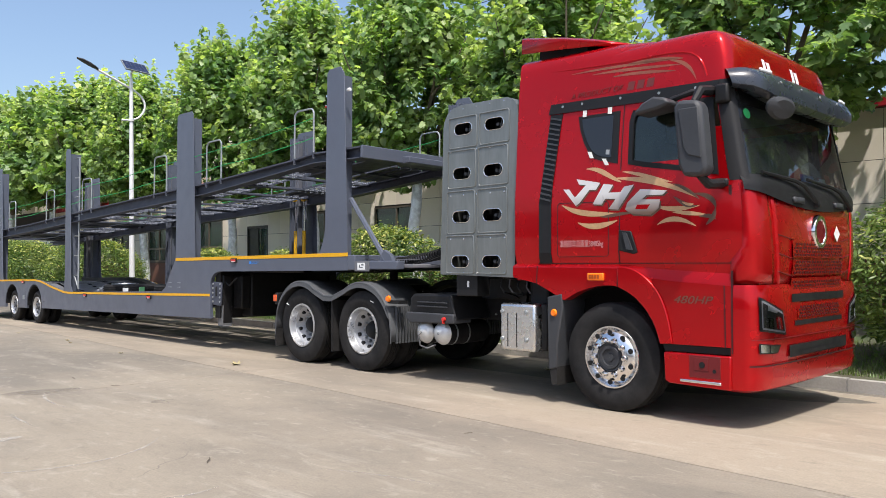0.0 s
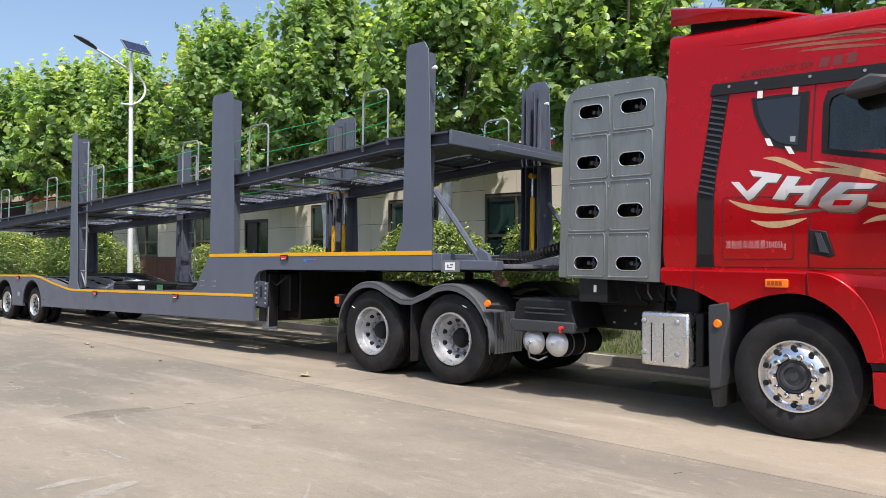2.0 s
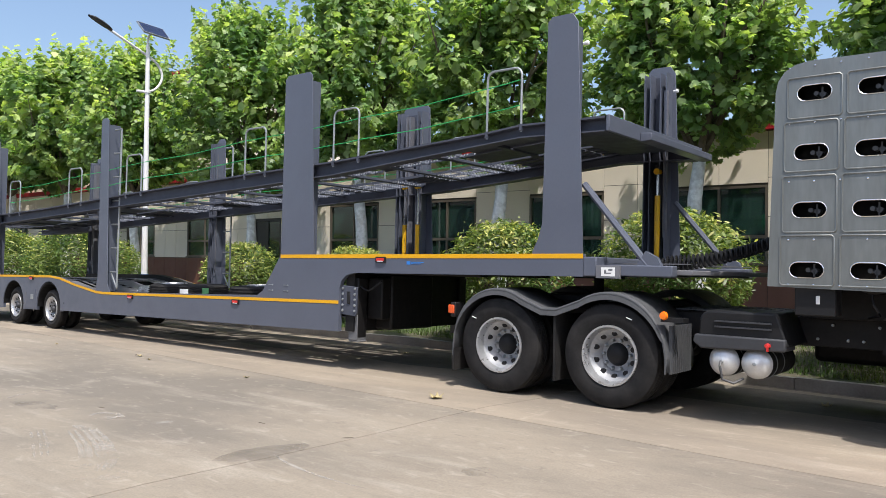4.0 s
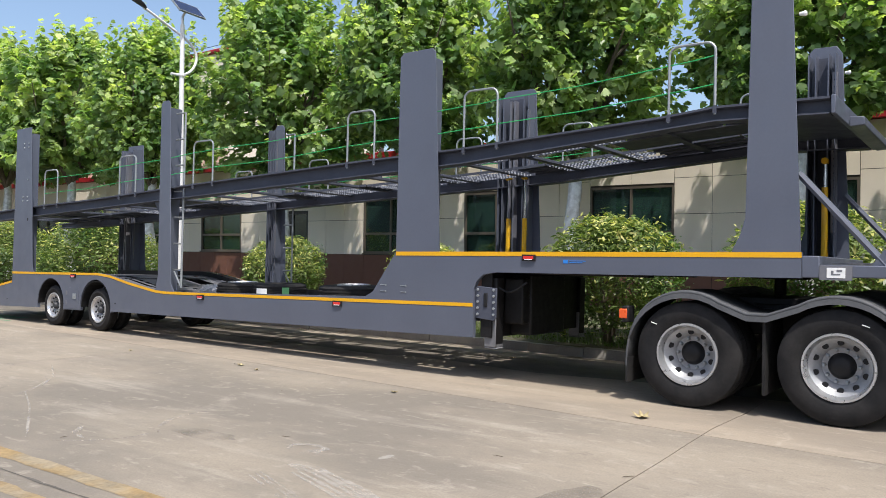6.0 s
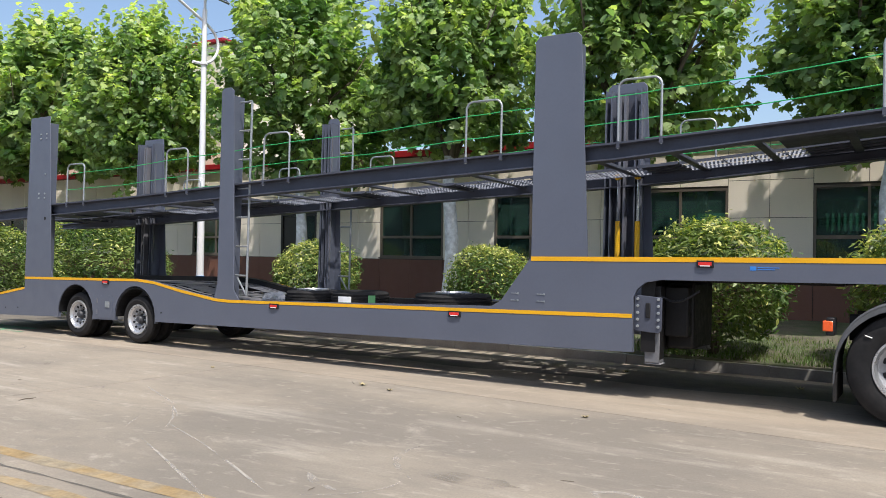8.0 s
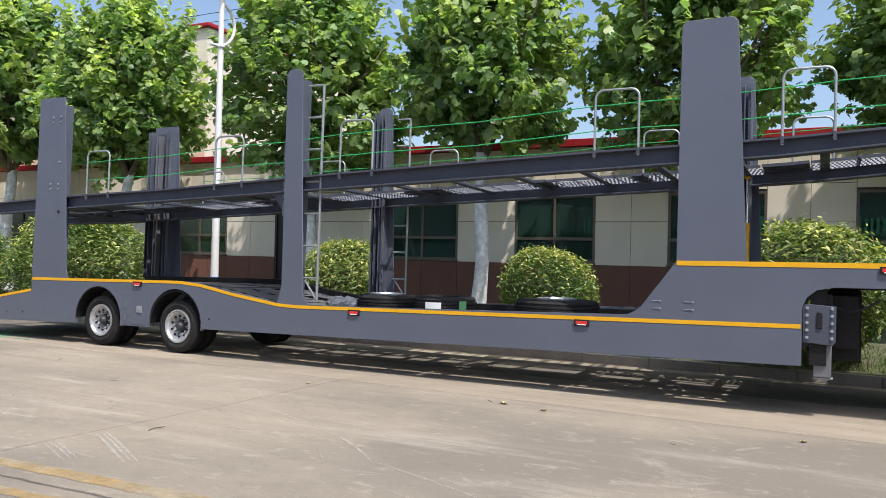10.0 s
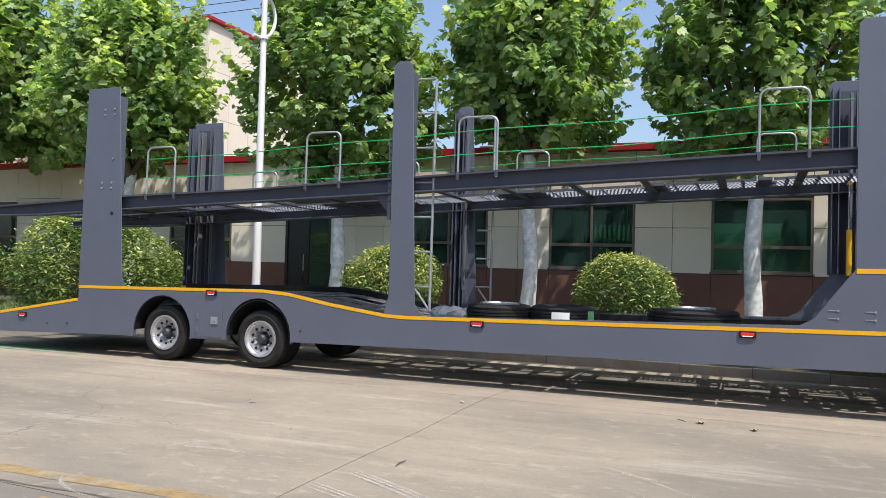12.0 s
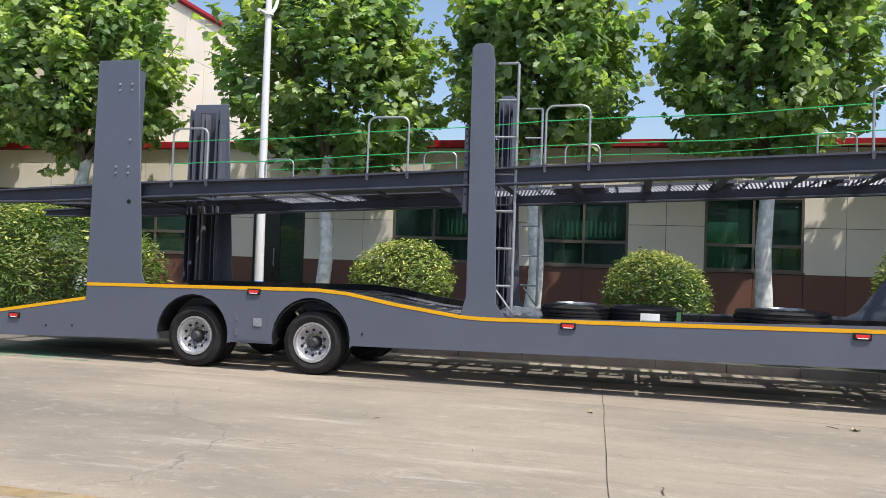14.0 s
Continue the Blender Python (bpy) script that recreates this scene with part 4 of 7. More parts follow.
def wheel(root, y, z, r, ri, x0, w, dual, side, material=M_RIM, deep=0.13, front=False, disc=None):
    """side -1: the face looks to -x. Wheel with tyre, rim, hub and nuts."""
    def X(d):
        return x0 + d if side < 0 else 2.5 - x0 - d
    ty = part("wheel", tyre_geo(min(X(0), X(w)), max(X(0), X(w)), y, z, r, ri), M_RUBBER, root, "black truck tyre", smooth=True)
    if dual:
        part("inner_tyre", tyre_geo(min(X(w + 0.05), X(2 * w + 0.05)), max(X(w + 0.05), X(2 * w + 0.05)), y, z, r, ri, 32), M_RUBBER, ty, smooth=True)
    d = deep
    if front:
        prof = [(ri + 0.01, X(0.03)), (ri - 0.002, X(0.012)), (ri - 0.015, X(0.012)), (ri - 0.03, X(0.06)), (ri - 0.05, X(0.03)), (ri - 0.11, X(-0.005)), (ri - 0.15, X(-0.01)), (0.14, X(-0.01)), (0.132, X(0.03))]
    else:
        prof = [(ri + 0.012, X(0.03)), (ri + 0.006, X(0.004)), (ri - 0.012, X(0.004)), (ri - 0.02, X(0.025)), (ri - 0.028, X(d * 0.36)), (ri - 0.036, X(d * 0.45))]
    rim = part("rim", lathe(prof, (0, y, z), "x", 48), material, ty, "polished aluminium wheel" if front else "silver painted steel rim", smooth=True)
    if not front:
        part("disc", lathe([(ri - 0.036, X(d * 0.45)), (ri - 0.05, X(d * 0.5)), (ri - 0.115, X(d * 0.86)), (ri - 0.13, X(d)), (0.10, X(d + 0.005)), (0.09, X(d + 0.03))], (0, y, z), "x", 48), disc or M_DISC, ty, "grey-silver dished wheel disc", smooth=True)
    nb = 10
    rn = ri - 0.135 if not front else ri - 0.10
    fx = X(d + 0.003) if not front else X(-0.008)
    s = -1 if side < 0 else 1
    rh = ri - (0.082 if not front else 0.062)
    hole_x = X(d * 0.66) if not front else fx
    if side < 0:
        hole = mesh_of("hand_hole", lathe([(0, s * 0.003), (0.024, s * 0.003), (0.024, -s * 0.01)] if front else [(0, s * 0.012), (0.027 if ri > 0.26 else 0.017, s * 0.012), (0.027 if ri > 0.26 else 0.017, -s * 0.02)], (0, 0, 0), n=14), M_BLACK)
        for a in [2 * math.pi * (i + 0.5) / nb for i in range(nb)]:
            part("hand_hole", hole, None, ty).location = (hole_x, y + rh * math.cos(a), z + rh * math.sin(a))
    rn = 0.125 if ri < 0.26 else (ri - 0.13 if front else 0.148)
    big = 1.5 if front else 1.0
    nut = mesh_of("wheel_nut", lathe([(0, s * 0.042), (0.012 * big, s * 0.040), (0.016 * big, s * 0.03), (0.017 * big, s * 0.01), (0.02 * big, 0)], (0, 0, 0), n=10), M_CHROME if front else M_STEEL)
    for a in [2 * math.pi * i / nb for i in range(nb)]:
        part("wheel_nut", nut, None, ty).location = (fx, y + rn * math.cos(a), z + rn * math.sin(a))
    hx = X(d) if not front else X(0.0)
    out = 0.075 if not front else 0.045
    hr = 0.115 if ri > 0.26 and not front else (0.13 if front else 0.072)
    if front:
        part("hub", lathe([(0.0, hx + s * 0.012), (0.035, hx + s * 0.012), (0.04, hx + s * 0.002), (0.075, hx + s * 0.002), (0.08, hx + s * 0.02), (0.105, hx + s * 0.02), (0.11, hx + s * 0.005), (0.13, hx + s * 0.012), (0.136, hx - s * 0.01)], (0, y, z), "x", 32), M_GREYPLASTIC, ty, "recessed dark hub cap", smooth=True)
    else:
        part("hub", lathe([(0.0, hx + s * out), (0.55 * hr, hx + s * out), (0.8 * hr, hx + s * (out - 0.02)), (hr, hx + s * 0.01), (hr + 0.01, hx - s * 0.02)], (0, y, z), "x", 24), M_BLACK if ri > 0.26 else M_GREYPLASTIC, ty, smooth=True)
    if side < 0 and dual and ri > 0.26:
        a = 2.1 if y < -1 else 0.7
        part("chalk_mark", tube([(X(-0.003), y + (r - 0.09) * math.cos(a) - 0.03, z + (r - 0.09) * math.sin(a)), (X(-0.003), y + (r - 0.09) * math.cos(a) + 0.03, z + (r - 0.09) * math.sin(a) + 0.02)], 0.006, 5), M_WHITE, ty)
    return ty


for y in (10.61, 12.205):
    for side in (-1, 1):
        wheel(trailer, y, 0.375, 0.385, 0.235, 0.055, 0.21, True, side, deep=0.09, disc=M_DARKDISC)
    part("axle", tube([(0.2, y, 0.375), (2.3, y, 0.375)], 0.06, 12), M_FRAME, trailer, smooth=True)
for x0 in (0.012, 2.2):
    for cy in (12.205, 10.61):
        a = arc(cy, 0.40, 0.49, 0, 180, 16)
        part("wheel_arch", shell([[(x0, y, z) for y, z in a], [(x0 + 0.32, y, z) for y, z in a]]), M_BLACK, trailer, solid=0.012)
# work lamps at the post tops
for x, y, z in ((0.02, -1.19, 3.72), (2.40, -1.19, 3.68)):
    part("work_lamp", lathe([(0.0, -0.035), (0.02, -0.032), (0.026, -0.015), (0.02, 0.0), (0.016, 0.03)], (x, y, z), "y", 16), M_WHITE, trailer, "small white work lamp", smooth=True)
trailer.rotation_euler = (0, TILT_Y, 0)

# ---- tractor unit ----
tractor = thing("tractor_truck", (1.1, -0.87, 0.0), "glossy red high-roof six-wheel tractor truck with white and gold decals", "truck")
CX, HW = 1.10, 1.25
# z, side inset, y where the nose begins, nose depth
CAB = [(1.22, 0.03, -6.56, 0.235), (1.385, 0.028, -6.58, 0.235), (1.44, 0.014, -6.58, 0.235), (1.50, 0.0, -6.58, 0.235), (1.75, 0.0, -6.58, 0.23), (2.05, 0.002, -6.57, 0.22), (2.12, 0.006, -6.55, 0.215), (2.30, 0.02, -6.52, 0.21), (2.55, 0.035, -6.48, 0.20),
       (2.80, 0.052, -6.44, 0.19), (2.92, 0.062, -6.42, 0.18), (3.02, 0.068, -6.41, 0.18), (3.14, 0.076, -6.40, 0.18), (3.28, 0.09, -6.37, 0.18), (3.36, 0.11, -6.34, 0.18), (3.41, 0.155, -6.27, 0.18), (3.445, 0.235, -6.13, 0.18), (3.47, 0.36, -5.9, 0.15), (3.49, 0.55, -5.6, 0.1)]
Y_SIDE = [-4.26, -4.74, -5.10, -5.55, -5.63]
NOSE_P = 4.4


def cab_at(z):
    zs = [r[0] for r in CAB]
    return [float(np.interp(z, zs, [r[i] for r in CAB])) for i in (1, 2, 3)]


def cab_ring(z):
    ins, yb, d = cab_at(z)
    hw = HW - ins
    near = [(CX - hw, y, z) for y in Y_SIDE] + [(CX - hw, yb + 0.07, z)]
    nose = []
    n = 26
    for i in range(n + 1):
        th = math.pi * i / n
        u = -math.copysign(abs(math.cos(th)) ** (2 / NOSE_P), math.cos(th))
        v = max(math.sin(th), 0) ** (2 / NOSE_P)
        nose.append((CX + hw * u, yb - d * v, z))
    far = [(2 * CX - x, y, z) for x, y, z in reversed(near)]
    return near + nose + far


def nose_pt(x, z, off=0.0):
    ins, yb, d = cab_at(z)
    u = min(abs(x - CX) / (HW - ins), 1.0)
    y = yb - d * (1 - u ** NOSE_P) ** (1 / NOSE_P)
    e = 0.002
    u2 = min(u + e, 1.0)
    dy = ((1 - u2 ** NOSE_P) ** (1 / NOSE_P) - (1 - u ** NOSE_P) ** (1 / NOSE_P)) * -d / (max(u2 - u, 1e-6) * (HW - ins))
    nx, ny = (dy * (1 if x > CX else -1), -1.0)
    ln = math.hypot(nx, ny)
    return (x + off * nx / ln, y + off * ny / ln, z)


def nose_patch(x0, x1, z0, z1, off, nx=14, nz=5, shape=None):
    rows = []
    for j in range(nz + 1):
        z = z0 + (z1 - z0) * j / nz
        a, b = (x0, x1) if shape is None else shape(j / nz)
        rows.append([nose_pt(a + (b - a) * i / nx, z, off) for i in range(nx + 1)])
    return shell(rows)


rings = [cab_ring(r[0]) for r in CAB]
cv, cf = shell(rings, True)
nr = len(rings[0])
keep = []
for q in cf:
    c = sum((Vector(cv[i]) for i in q), Vector()) / 4
    wind = 2.12 < c.z < 2.92 and -0.10 < c.x < 2.30 and c.y < -6.42
    side = 2.30 < c.z < 2.80 and -6.45 < c.y < -5.63 and (c.x < 0 or c.x > 2.2)
    if not (wind or side):
        keep.append(q)
keep.append(tuple((len(rings) - 1) * nr + i for i in range(nr)))
keep.append(tuple(reversed(range(nr))))
body = part("cab_body", (cv, keep), M_RED, tractor, "glossy red painted steel cab", smooth=True)
# raised hood, corner deflectors and scuttle line of the nose
hood = part("hood_panel", nose_patch(0, 1, 1.215, 1.965, 0.0, 30, 8, lambda t: (0.24 - 0.10 * t, 1.96 + 0.10 * t)), M_RED, body, "red raised hood panel", smooth=True, solid=0.02)
for sgn in (-1, 1):
    part("corner_deflector", nose_patch(0, 1, 1.215, 2.06, 0.0, 10, 8, (lambda t: (-0.147 + 0.004 * t, 0.18 - 0.10 * t)) if sgn < 0 else (lambda t: (2.02 + 0.10 * t, 2.347 - 0.004 * t))), M_RED, body, smooth=True, solid=0.02)
part("windscreen", nose_patch(-0.09, 2.29, 2.10, 2.93, -0.004, 30, 6, lambda t: (-0.13 + 0.06 * t, 2.33 - 0.06 * t)), G_SCREEN, tractor, "large curved windscreen", smooth=True)
cowl_rows = []
for j in range(5):
    row = []
    for i in range(31):
        x = -0.135 + 2.47 * i / 30
        lo = 1.865 + 0.135 * (abs(x - CX) / 1.235) ** 2.2
        row.append(nose_pt(x, lo + (2.13 - lo) * j / 4, 0.03 - 0.024 * (j / 4) ** 2))
    cowl_rows.append(row)
cowl = part("screen_cowl", shell(cowl_rows), M_BLACK, body, "black scuttle panel under the windscreen", smooth=True)
for za, zb in ((1.632, 1.594), (1.473, 1.425), (1.323, 1.276)):
    for sgn in (-1, 1):
        part("hood_seam", tube([nose_pt(CX + sgn * (0.87 - 0.3 * q / 4), za + (zb - za) * q / 4, 0.012) for q in range(5)], 0.005, 5), M_REDLINE, hood)
for x in (0.62, 1.62):
    part("wash_nozzle", nose_patch(x - 0.11, x + 0.11, 1.915, 1.965, 0.04, 6, 2), M_GREYPLASTIC, cowl, smooth=True, solid=0.025)
for s in (-1, 1):
    part("pillar_trim", nose_patch(0, 1, 2.08, 2.95, 0.008, 5, 8, (lambda t: (-0.148 + 0.055 * t, -0.085 + 0.06 * t)) if s < 0 else (lambda t: (2.285 - 0.06 * t, 2.348 - 0.055 * t))), M_BLACK, body, smooth=True)
visor_rows = []
for dz, off in ((2.82, 0.0), (2.755, 0.07), (2.745, 0.15), (2.785, 0.21), (2.88, 0.23), (2.975, 0.20), (3.05, 0.10), (3.075, 0.0)):
    row = []
    for i in range(41):
        u = 2 * i / 40 - 1
        tall = 0.52 + 0.48 * (1 - abs(u) ** 7)
        deep = 0.45 + 0.55 * max(0.0, 1 - abs(u) ** 18) ** 0.5
        row.append(nose_pt(CX + 1.168 * u, 3.0 + (dz - 3.0) * tall, off * deep))
    visor_rows.append(row)
visor = part("sun_visor", shell(visor_rows), M_VISOR, tractor, "dark moulded sun visor with two lamps", smooth=True)
for x in (0.10, 1.92):
    part("visor_lamp", nose_patch(x, x + 0.18, 3.0, 3.03, 0.172, 6, 1), M_WHITE, visor, smooth=True, solid=0.016)
for x in (0.32, 0.75, 1.2, 1.65):
    part("screw", lathe([(0, -0.012), (0.011, -0.010), (0.013, 0.0)], Vector(nose_pt(x, 2.93, 0.222)), "y", 10), M_STEEL, visor)
dash = part("dashboard", box(0.05, 2.15, -6.62, -6.25, 1.8, 2.02), M_GREYPLASTIC, tractor, bevel=0.04)
for x in (0.35, 1.45):
    seat = part("seat", join(box(x, x + 0.5, -5.75, -5.62, 1.7, 2.55)), M_SEAT, tractor, bevel=0.05)
    part("headrest", box(x + 0.1, x + 0.4, -5.74, -5.64, 2.55, 2.75), M_SEAT, seat, bevel=0.04)
part("cab_lining", join(box(0.0, 2.2, -5.58, -5.54, 1.5, 2.95), box(0.0, 2.2, -6.4, -5.55, 2.9, 2.93)), M_ROOM, tractor)
for xs, za, zb, m in (((0.97, 1.30), 2.11, 2.21, M_BLUE), ((1.22, 1.58), 2.10, 2.175, M_BLUE), ((1.44, 1.60), 2.11, 2.20, M_WHITE), ((1.62, 1.74), 2.11, 2.25, M_REFL)):
    part("paper", nose_patch(xs[0], xs[1], za, zb, -0.03, 6, 2), m, dash, "loose papers on the dashboard", solid=0.004)
part("inspection_sticker", nose_patch(-0.02, 0.06, 2.61, 2.70, 0.004, 4, 14, lambda t: (0.055 - 0.045 * (1 - (2 * t - 1) ** 2) ** 0.5, 0.055 + 0.045 * (1 - (2 * t - 1) ** 2) ** 0.5 + 0.001)), M_GREEN, tractor, "round green inspection sticker")
part("sun_shade", nose_patch(0.05, 2.15, 2.74, 2.88, -0.03, 14, 2), M_BLACK, tractor, smooth=True)


def side_x(z):
    return CX - HW + cab_at(z)[0]


def side_plate(poly, off, thick=0.006, flip=False):
    """A plate on the near (or far) flank; poly in (y, z)."""
    v, f = prism(poly, 0.0, thick)
    out = []
    for x, y, z in v:
        sx = side_x(z) - off - (thick - x)
        out.append((2 * CX - sx if flip else sx, y, z))
    return out, f


def mirrored(g, flip):
    """The geometry on the near flank, or its mirror image on the far one."""
    return ([(2 * CX - x, y, z) for x, y, z in g[0]], g[1]) if flip else g


def smooth_line(keys, n=5):
    """A soft curve through (y, z) keys."""
    out = []
    for k in range(len(keys) - 1):
        p0, p1, p2, p3 = (keys[min(max(k + o, 0), len(keys) - 1)] for o in (-1, 0, 1, 2))
        for u in [i / n for i in range(n)]:
            out.append(tuple(0.5 * (2 * b + (c - a) * u + (2 * a - 5 * b + 4 * c - d) * u * u + (3 * b - a - 3 * c + d) * u ** 3) for a, b, c, d in zip(p0, p1, p2, p3)))
    return out + [keys[-1]]


def seam(keys, w=0.011):
    """A thin upright strip along (y, z) keys."""
    v = []
    for (ya, za), (yb, zb) in zip(keys, keys[1:]):
        dy, dz = yb - ya, zb - za
        ln = math.hypot(dy, dz)
        ny, nz = -dz / ln * w / 2, dy / ln * w / 2
        ey, ez = dy / ln * w / 2, dz / ln * w / 2
        v.append([(ya - ey + ny, za - ez + nz), (yb + ey + ny, zb + ez + nz), (yb + ey - ny, zb + ez - nz), (ya - ey - ny, za - ez - nz)])
    return v


ARCH_IN = smooth_line([(-4.89, 1.03), (-5.08, 1.125), (-5.30, 1.18), (-5.51, 1.17), (-5.71, 1.06), (-5.86, 0.88), (-5.935, 0.68)])
ARCH_OUT = smooth_line([(-5.50, 1.365), (-5.66, 1.345), (-5.81, 1.255), (-5.93, 1.12), (-6.01, 0.93), (-6.055, 0.69)])
FEND_TOP = [(-4.24, 1.355), (-5.42, 1.35), (-5.62, 1.33), (-5.85, 1.26), (-6.10, 1.235), (-6.58, 1.205)]
CAB_FOOT = [(-4.24, 1.388), (-5.42, 1.384), (-5.62, 1.372), (-5.85, 1.352), (-6.10, 1.338), (-6.58, 1.312)]
FX = CX - HW - 0.016
for flip in (False, True):
    rb = part("roof_band", side_plate([(-4.668, 2.89), (-4.693, 2.988), (-6.46, 2.948), (-6.46, 2.843)], 0.0, 0.014, flip), M_BLACK, body)
    for y, z in ((-4.84, 2.95), (-5.07, 2.945), (-5.50, 2.935), (-5.90, 2.92), (-6.25, 2.91)):
        part("bolt", side_plate(arc(y, z, 0.013, 0, 324, 9), 0.014, 0.004, flip), M_STEEL, rb)
    vs = part("vent_strip", join(side_plate([(-4.576, 1.5), (-4.578, 2.0), (-4.692, 2.885), (-4.838, 2.878), (-4.745, 2.20), (-4.728, 1.95), (-4.724, 1.5)], 0.0, 0.008, flip), side_plate([(-4.565, 1.395), (-4.576, 1.5), (-4.724, 1.5), (-4.722, 1.39)], 0.0, 0.008, flip)), M_BLACK, body)
    for z in np.arange(2.03, 2.84, 0.05):
        yb = -4.582 - 0.129 * (z - 2.0)
        part("vent_slat", side_plate([(yb - 0.012, z + 0.012), (yb - 0.138, z - 0.022), (yb - 0.138, z - 0.004), (yb - 0.012, z + 0.03)], 0.008, 0.014, flip), M_GREYPLASTIC, vs)
    win_r = part("quarter_window", side_plate([(-5.030, 2.822), (-5.055, 2.69), (-5.105, 2.555), (-5.155, 2.465), (-5.219, 2.395), (-5.31, 2.36), (-5.484, 2.322), (-5.500, 2.818)], 0.0, 0.006, flip), M_BLACK, tractor, "dark tinted sleeper window held with white tape")
    part("pane", side_plate([(-5.075, 2.790), (-5.095, 2.68), (-5.145, 2.56), (-5.185, 2.49), (-5.24, 2.435), (-5.31, 2.405), (-5.415, 2.385), (-5.43, 2.788)], 0.006, 0.003, flip), M_TINT, win_r)
    if not flip:
        for y, z, lean in ((-5.103, 2.843, 0.0), (-5.388, 2.835, 0.0), (-5.186, 2.431, -0.015), (-5.354, 2.349, -0.02)):
            part("tape", side_plate([(y - 0.022 + lean, z - 0.035), (y + 0.022 + lean, z - 0.03), (y + 0.02 - lean, z + 0.035), (y - 0.024 - lean, z + 0.03)], 0.009, 0.002, flip), M_TAPE, win_r)
        part("pane_label", side_plate([(-5.355, 2.42), (-5.395, 2.415), (-5.398, 2.46), (-5.358, 2.465)], 0.009, 0.001, flip), M_DISC, win_r)
    # window rubber, set back from the door skin, with a dark front post
    dw_out = [(-5.594, 2.305), (-5.600, 2.70), (-5.625, 2.78), (-5.69, 2.812), (-6.41, 2.812), (-6.475, 2.135), (-5.745, 2.268)]
    dw_in = [(-5.640, 2.34), (-5.645, 2.68), (-5.665, 2.74), (-5.72, 2.765), (-6.30, 2.765), (-6.33, 2.21), (-5.77, 2.31)]
    rim_v, rim_f = [], []
    for pts, off in ((dw_out, 0.004), (dw_in, 0.010), (dw_in, -0.02)):
        rim_v += [((2 * CX - (side_x(z) - off)) if flip else side_x(z) - off, y, z) for y, z in pts]
    for k in range(2):
        for i in range(7):
            rim_f.append((k * 7 + i, k * 7 + (i + 1) % 7, k * 7 + 7 + (i + 1) % 7, k * 7 + 7 + i))
    dw = part("door_window", (rim_v, rim_f), M_BLACK, tractor)
    part("pane", side_plate([(-5.62, 2.30), (-6.40, 2.18), (-6.36, 2.80), (-5.62, 2.80)], -0.016, 0.004, flip), G_CAB, dw)
    runs = [seam([(-5.498, 1.39), (-5.5, 1.44), (-5.502, 1.5), (-5.512, 1.75), (-5.520, 2.32), (-5.542, 2.88)]), seam([(-4.715, 2.99), (-4.80, 3.43), (-4.79, 3.50)]), seam([(-4.55, 1.392), (-6.56, 1.392)], 0.008)]
    runs += [seam([(-4.80, 1.475), (-4.802, 1.5), (-4.808, 1.965), (-4.83, 1.985), (-5.375, 1.972), (-5.395, 1.95), (-5.389, 1.5), (-5.385, 1.475), (-5.365, 1.46), (-4.82, 1.455), (-4.80, 1.475)], 0.007)]
    for lines in runs:
        part("panel_seam", join(*[side_plate(p, -0.004, 0.0065, flip) for p in lines]), M_SEAM, body)
    part("corner_gap", side_plate([(-6.560, 1.32), (-6.560, 2.04), (-6.585, 2.04), (-6.585, 1.32)], -0.004, 0.0075, flip), M_SEAM, body)
    # pressed fold along the roof side
    fold = smooth_line([(-4.28, 3.36), (-4.81, 3.322), (-5.53, 3.278), (-5.98, 3.272), (-6.20, 3.225), (-6.30, 3.12), (-6.345, 3.0)])
    part("roof_fold", mirrored(tube([(side_x(z) + 0.004, y, z) for y, z in fold], 0.012, 8), flip), M_RED, body, smooth=True)
    part("door_handle", side_plate([(-5.512, 1.70), (-5.64, 1.685), (-5.705, 1.49), (-5.66, 1.475), (-5.512, 1.51)], 0.0, 0.016, flip), M_BLACK, tractor, "black recessed door handle", bevel=0.008)
    part("grip", side_plate([(-5.56, 1.675), (-5.60, 1.668), (-5.665, 1.51), (-5.60, 1.52)], 0.016, 0.018, flip), M_GREYPLASTIC, tractor.children[-1])
    # lower flank: flat panel with a sloping shoulder up to the cab
    flank = FEND_TOP + [(-6.58, 0.69), (-5.94, 0.685)] + ARCH_IN[::-1] + [(-4.555, 1.19), (-4.24, 1.25)]
    fender = part("fender", mirrored(prism(flank, FX, FX + 0.13), flip), M_RED, tractor, "red wing panel over the front wheel", bevel=0.006)
    part("shoulder", mirrored(shell([[(FX + 0.001, y, z) for y, z in FEND_TOP], [(FX + 0.014, y, 0.55 * z + 0.45 * zb) for (y, z), (_, zb) in zip(FEND_TOP, CAB_FOOT)], [(FX + 0.052, y, z) for y, z in CAB_FOOT]]), flip), M_RED, fender, smooth=True)
    lip = ARCH_OUT + [p for p in reversed(ARCH_IN) if p[0] < -5.5]
    part("arch_lip", mirrored(prism(lip, FX - 0.022, FX), flip), M_RED, fender, bevel=0.010)
    for p in seam([(-5.498, 1.35), (-5.494, 1.18)], 0.008) + seam([(-4.562, 1.36), (-4.552, 1.20)], 0.010) + seam([(-6.522, 1.20), (-6.528, 0.69)], 0.010):
        part("flank_seam", mirrored(prism(p, FX - 0.0025, FX + 0.002), flip), M_SEAM, fender)
    part("corner_gap", mirrored(box(FX - 0.003, FX + 0.1, -6.592, -6.581, 0.64, 1.33), flip), M_SEAM, fender)
    part("model_plate", mirrored(prism([(-5.94, 0.683), (-6.58, 0.688), (-6.58, 0.625), (-5.96, 0.62)], FX + 0.03, FX + 0.10), flip), M_BLACK, fender)
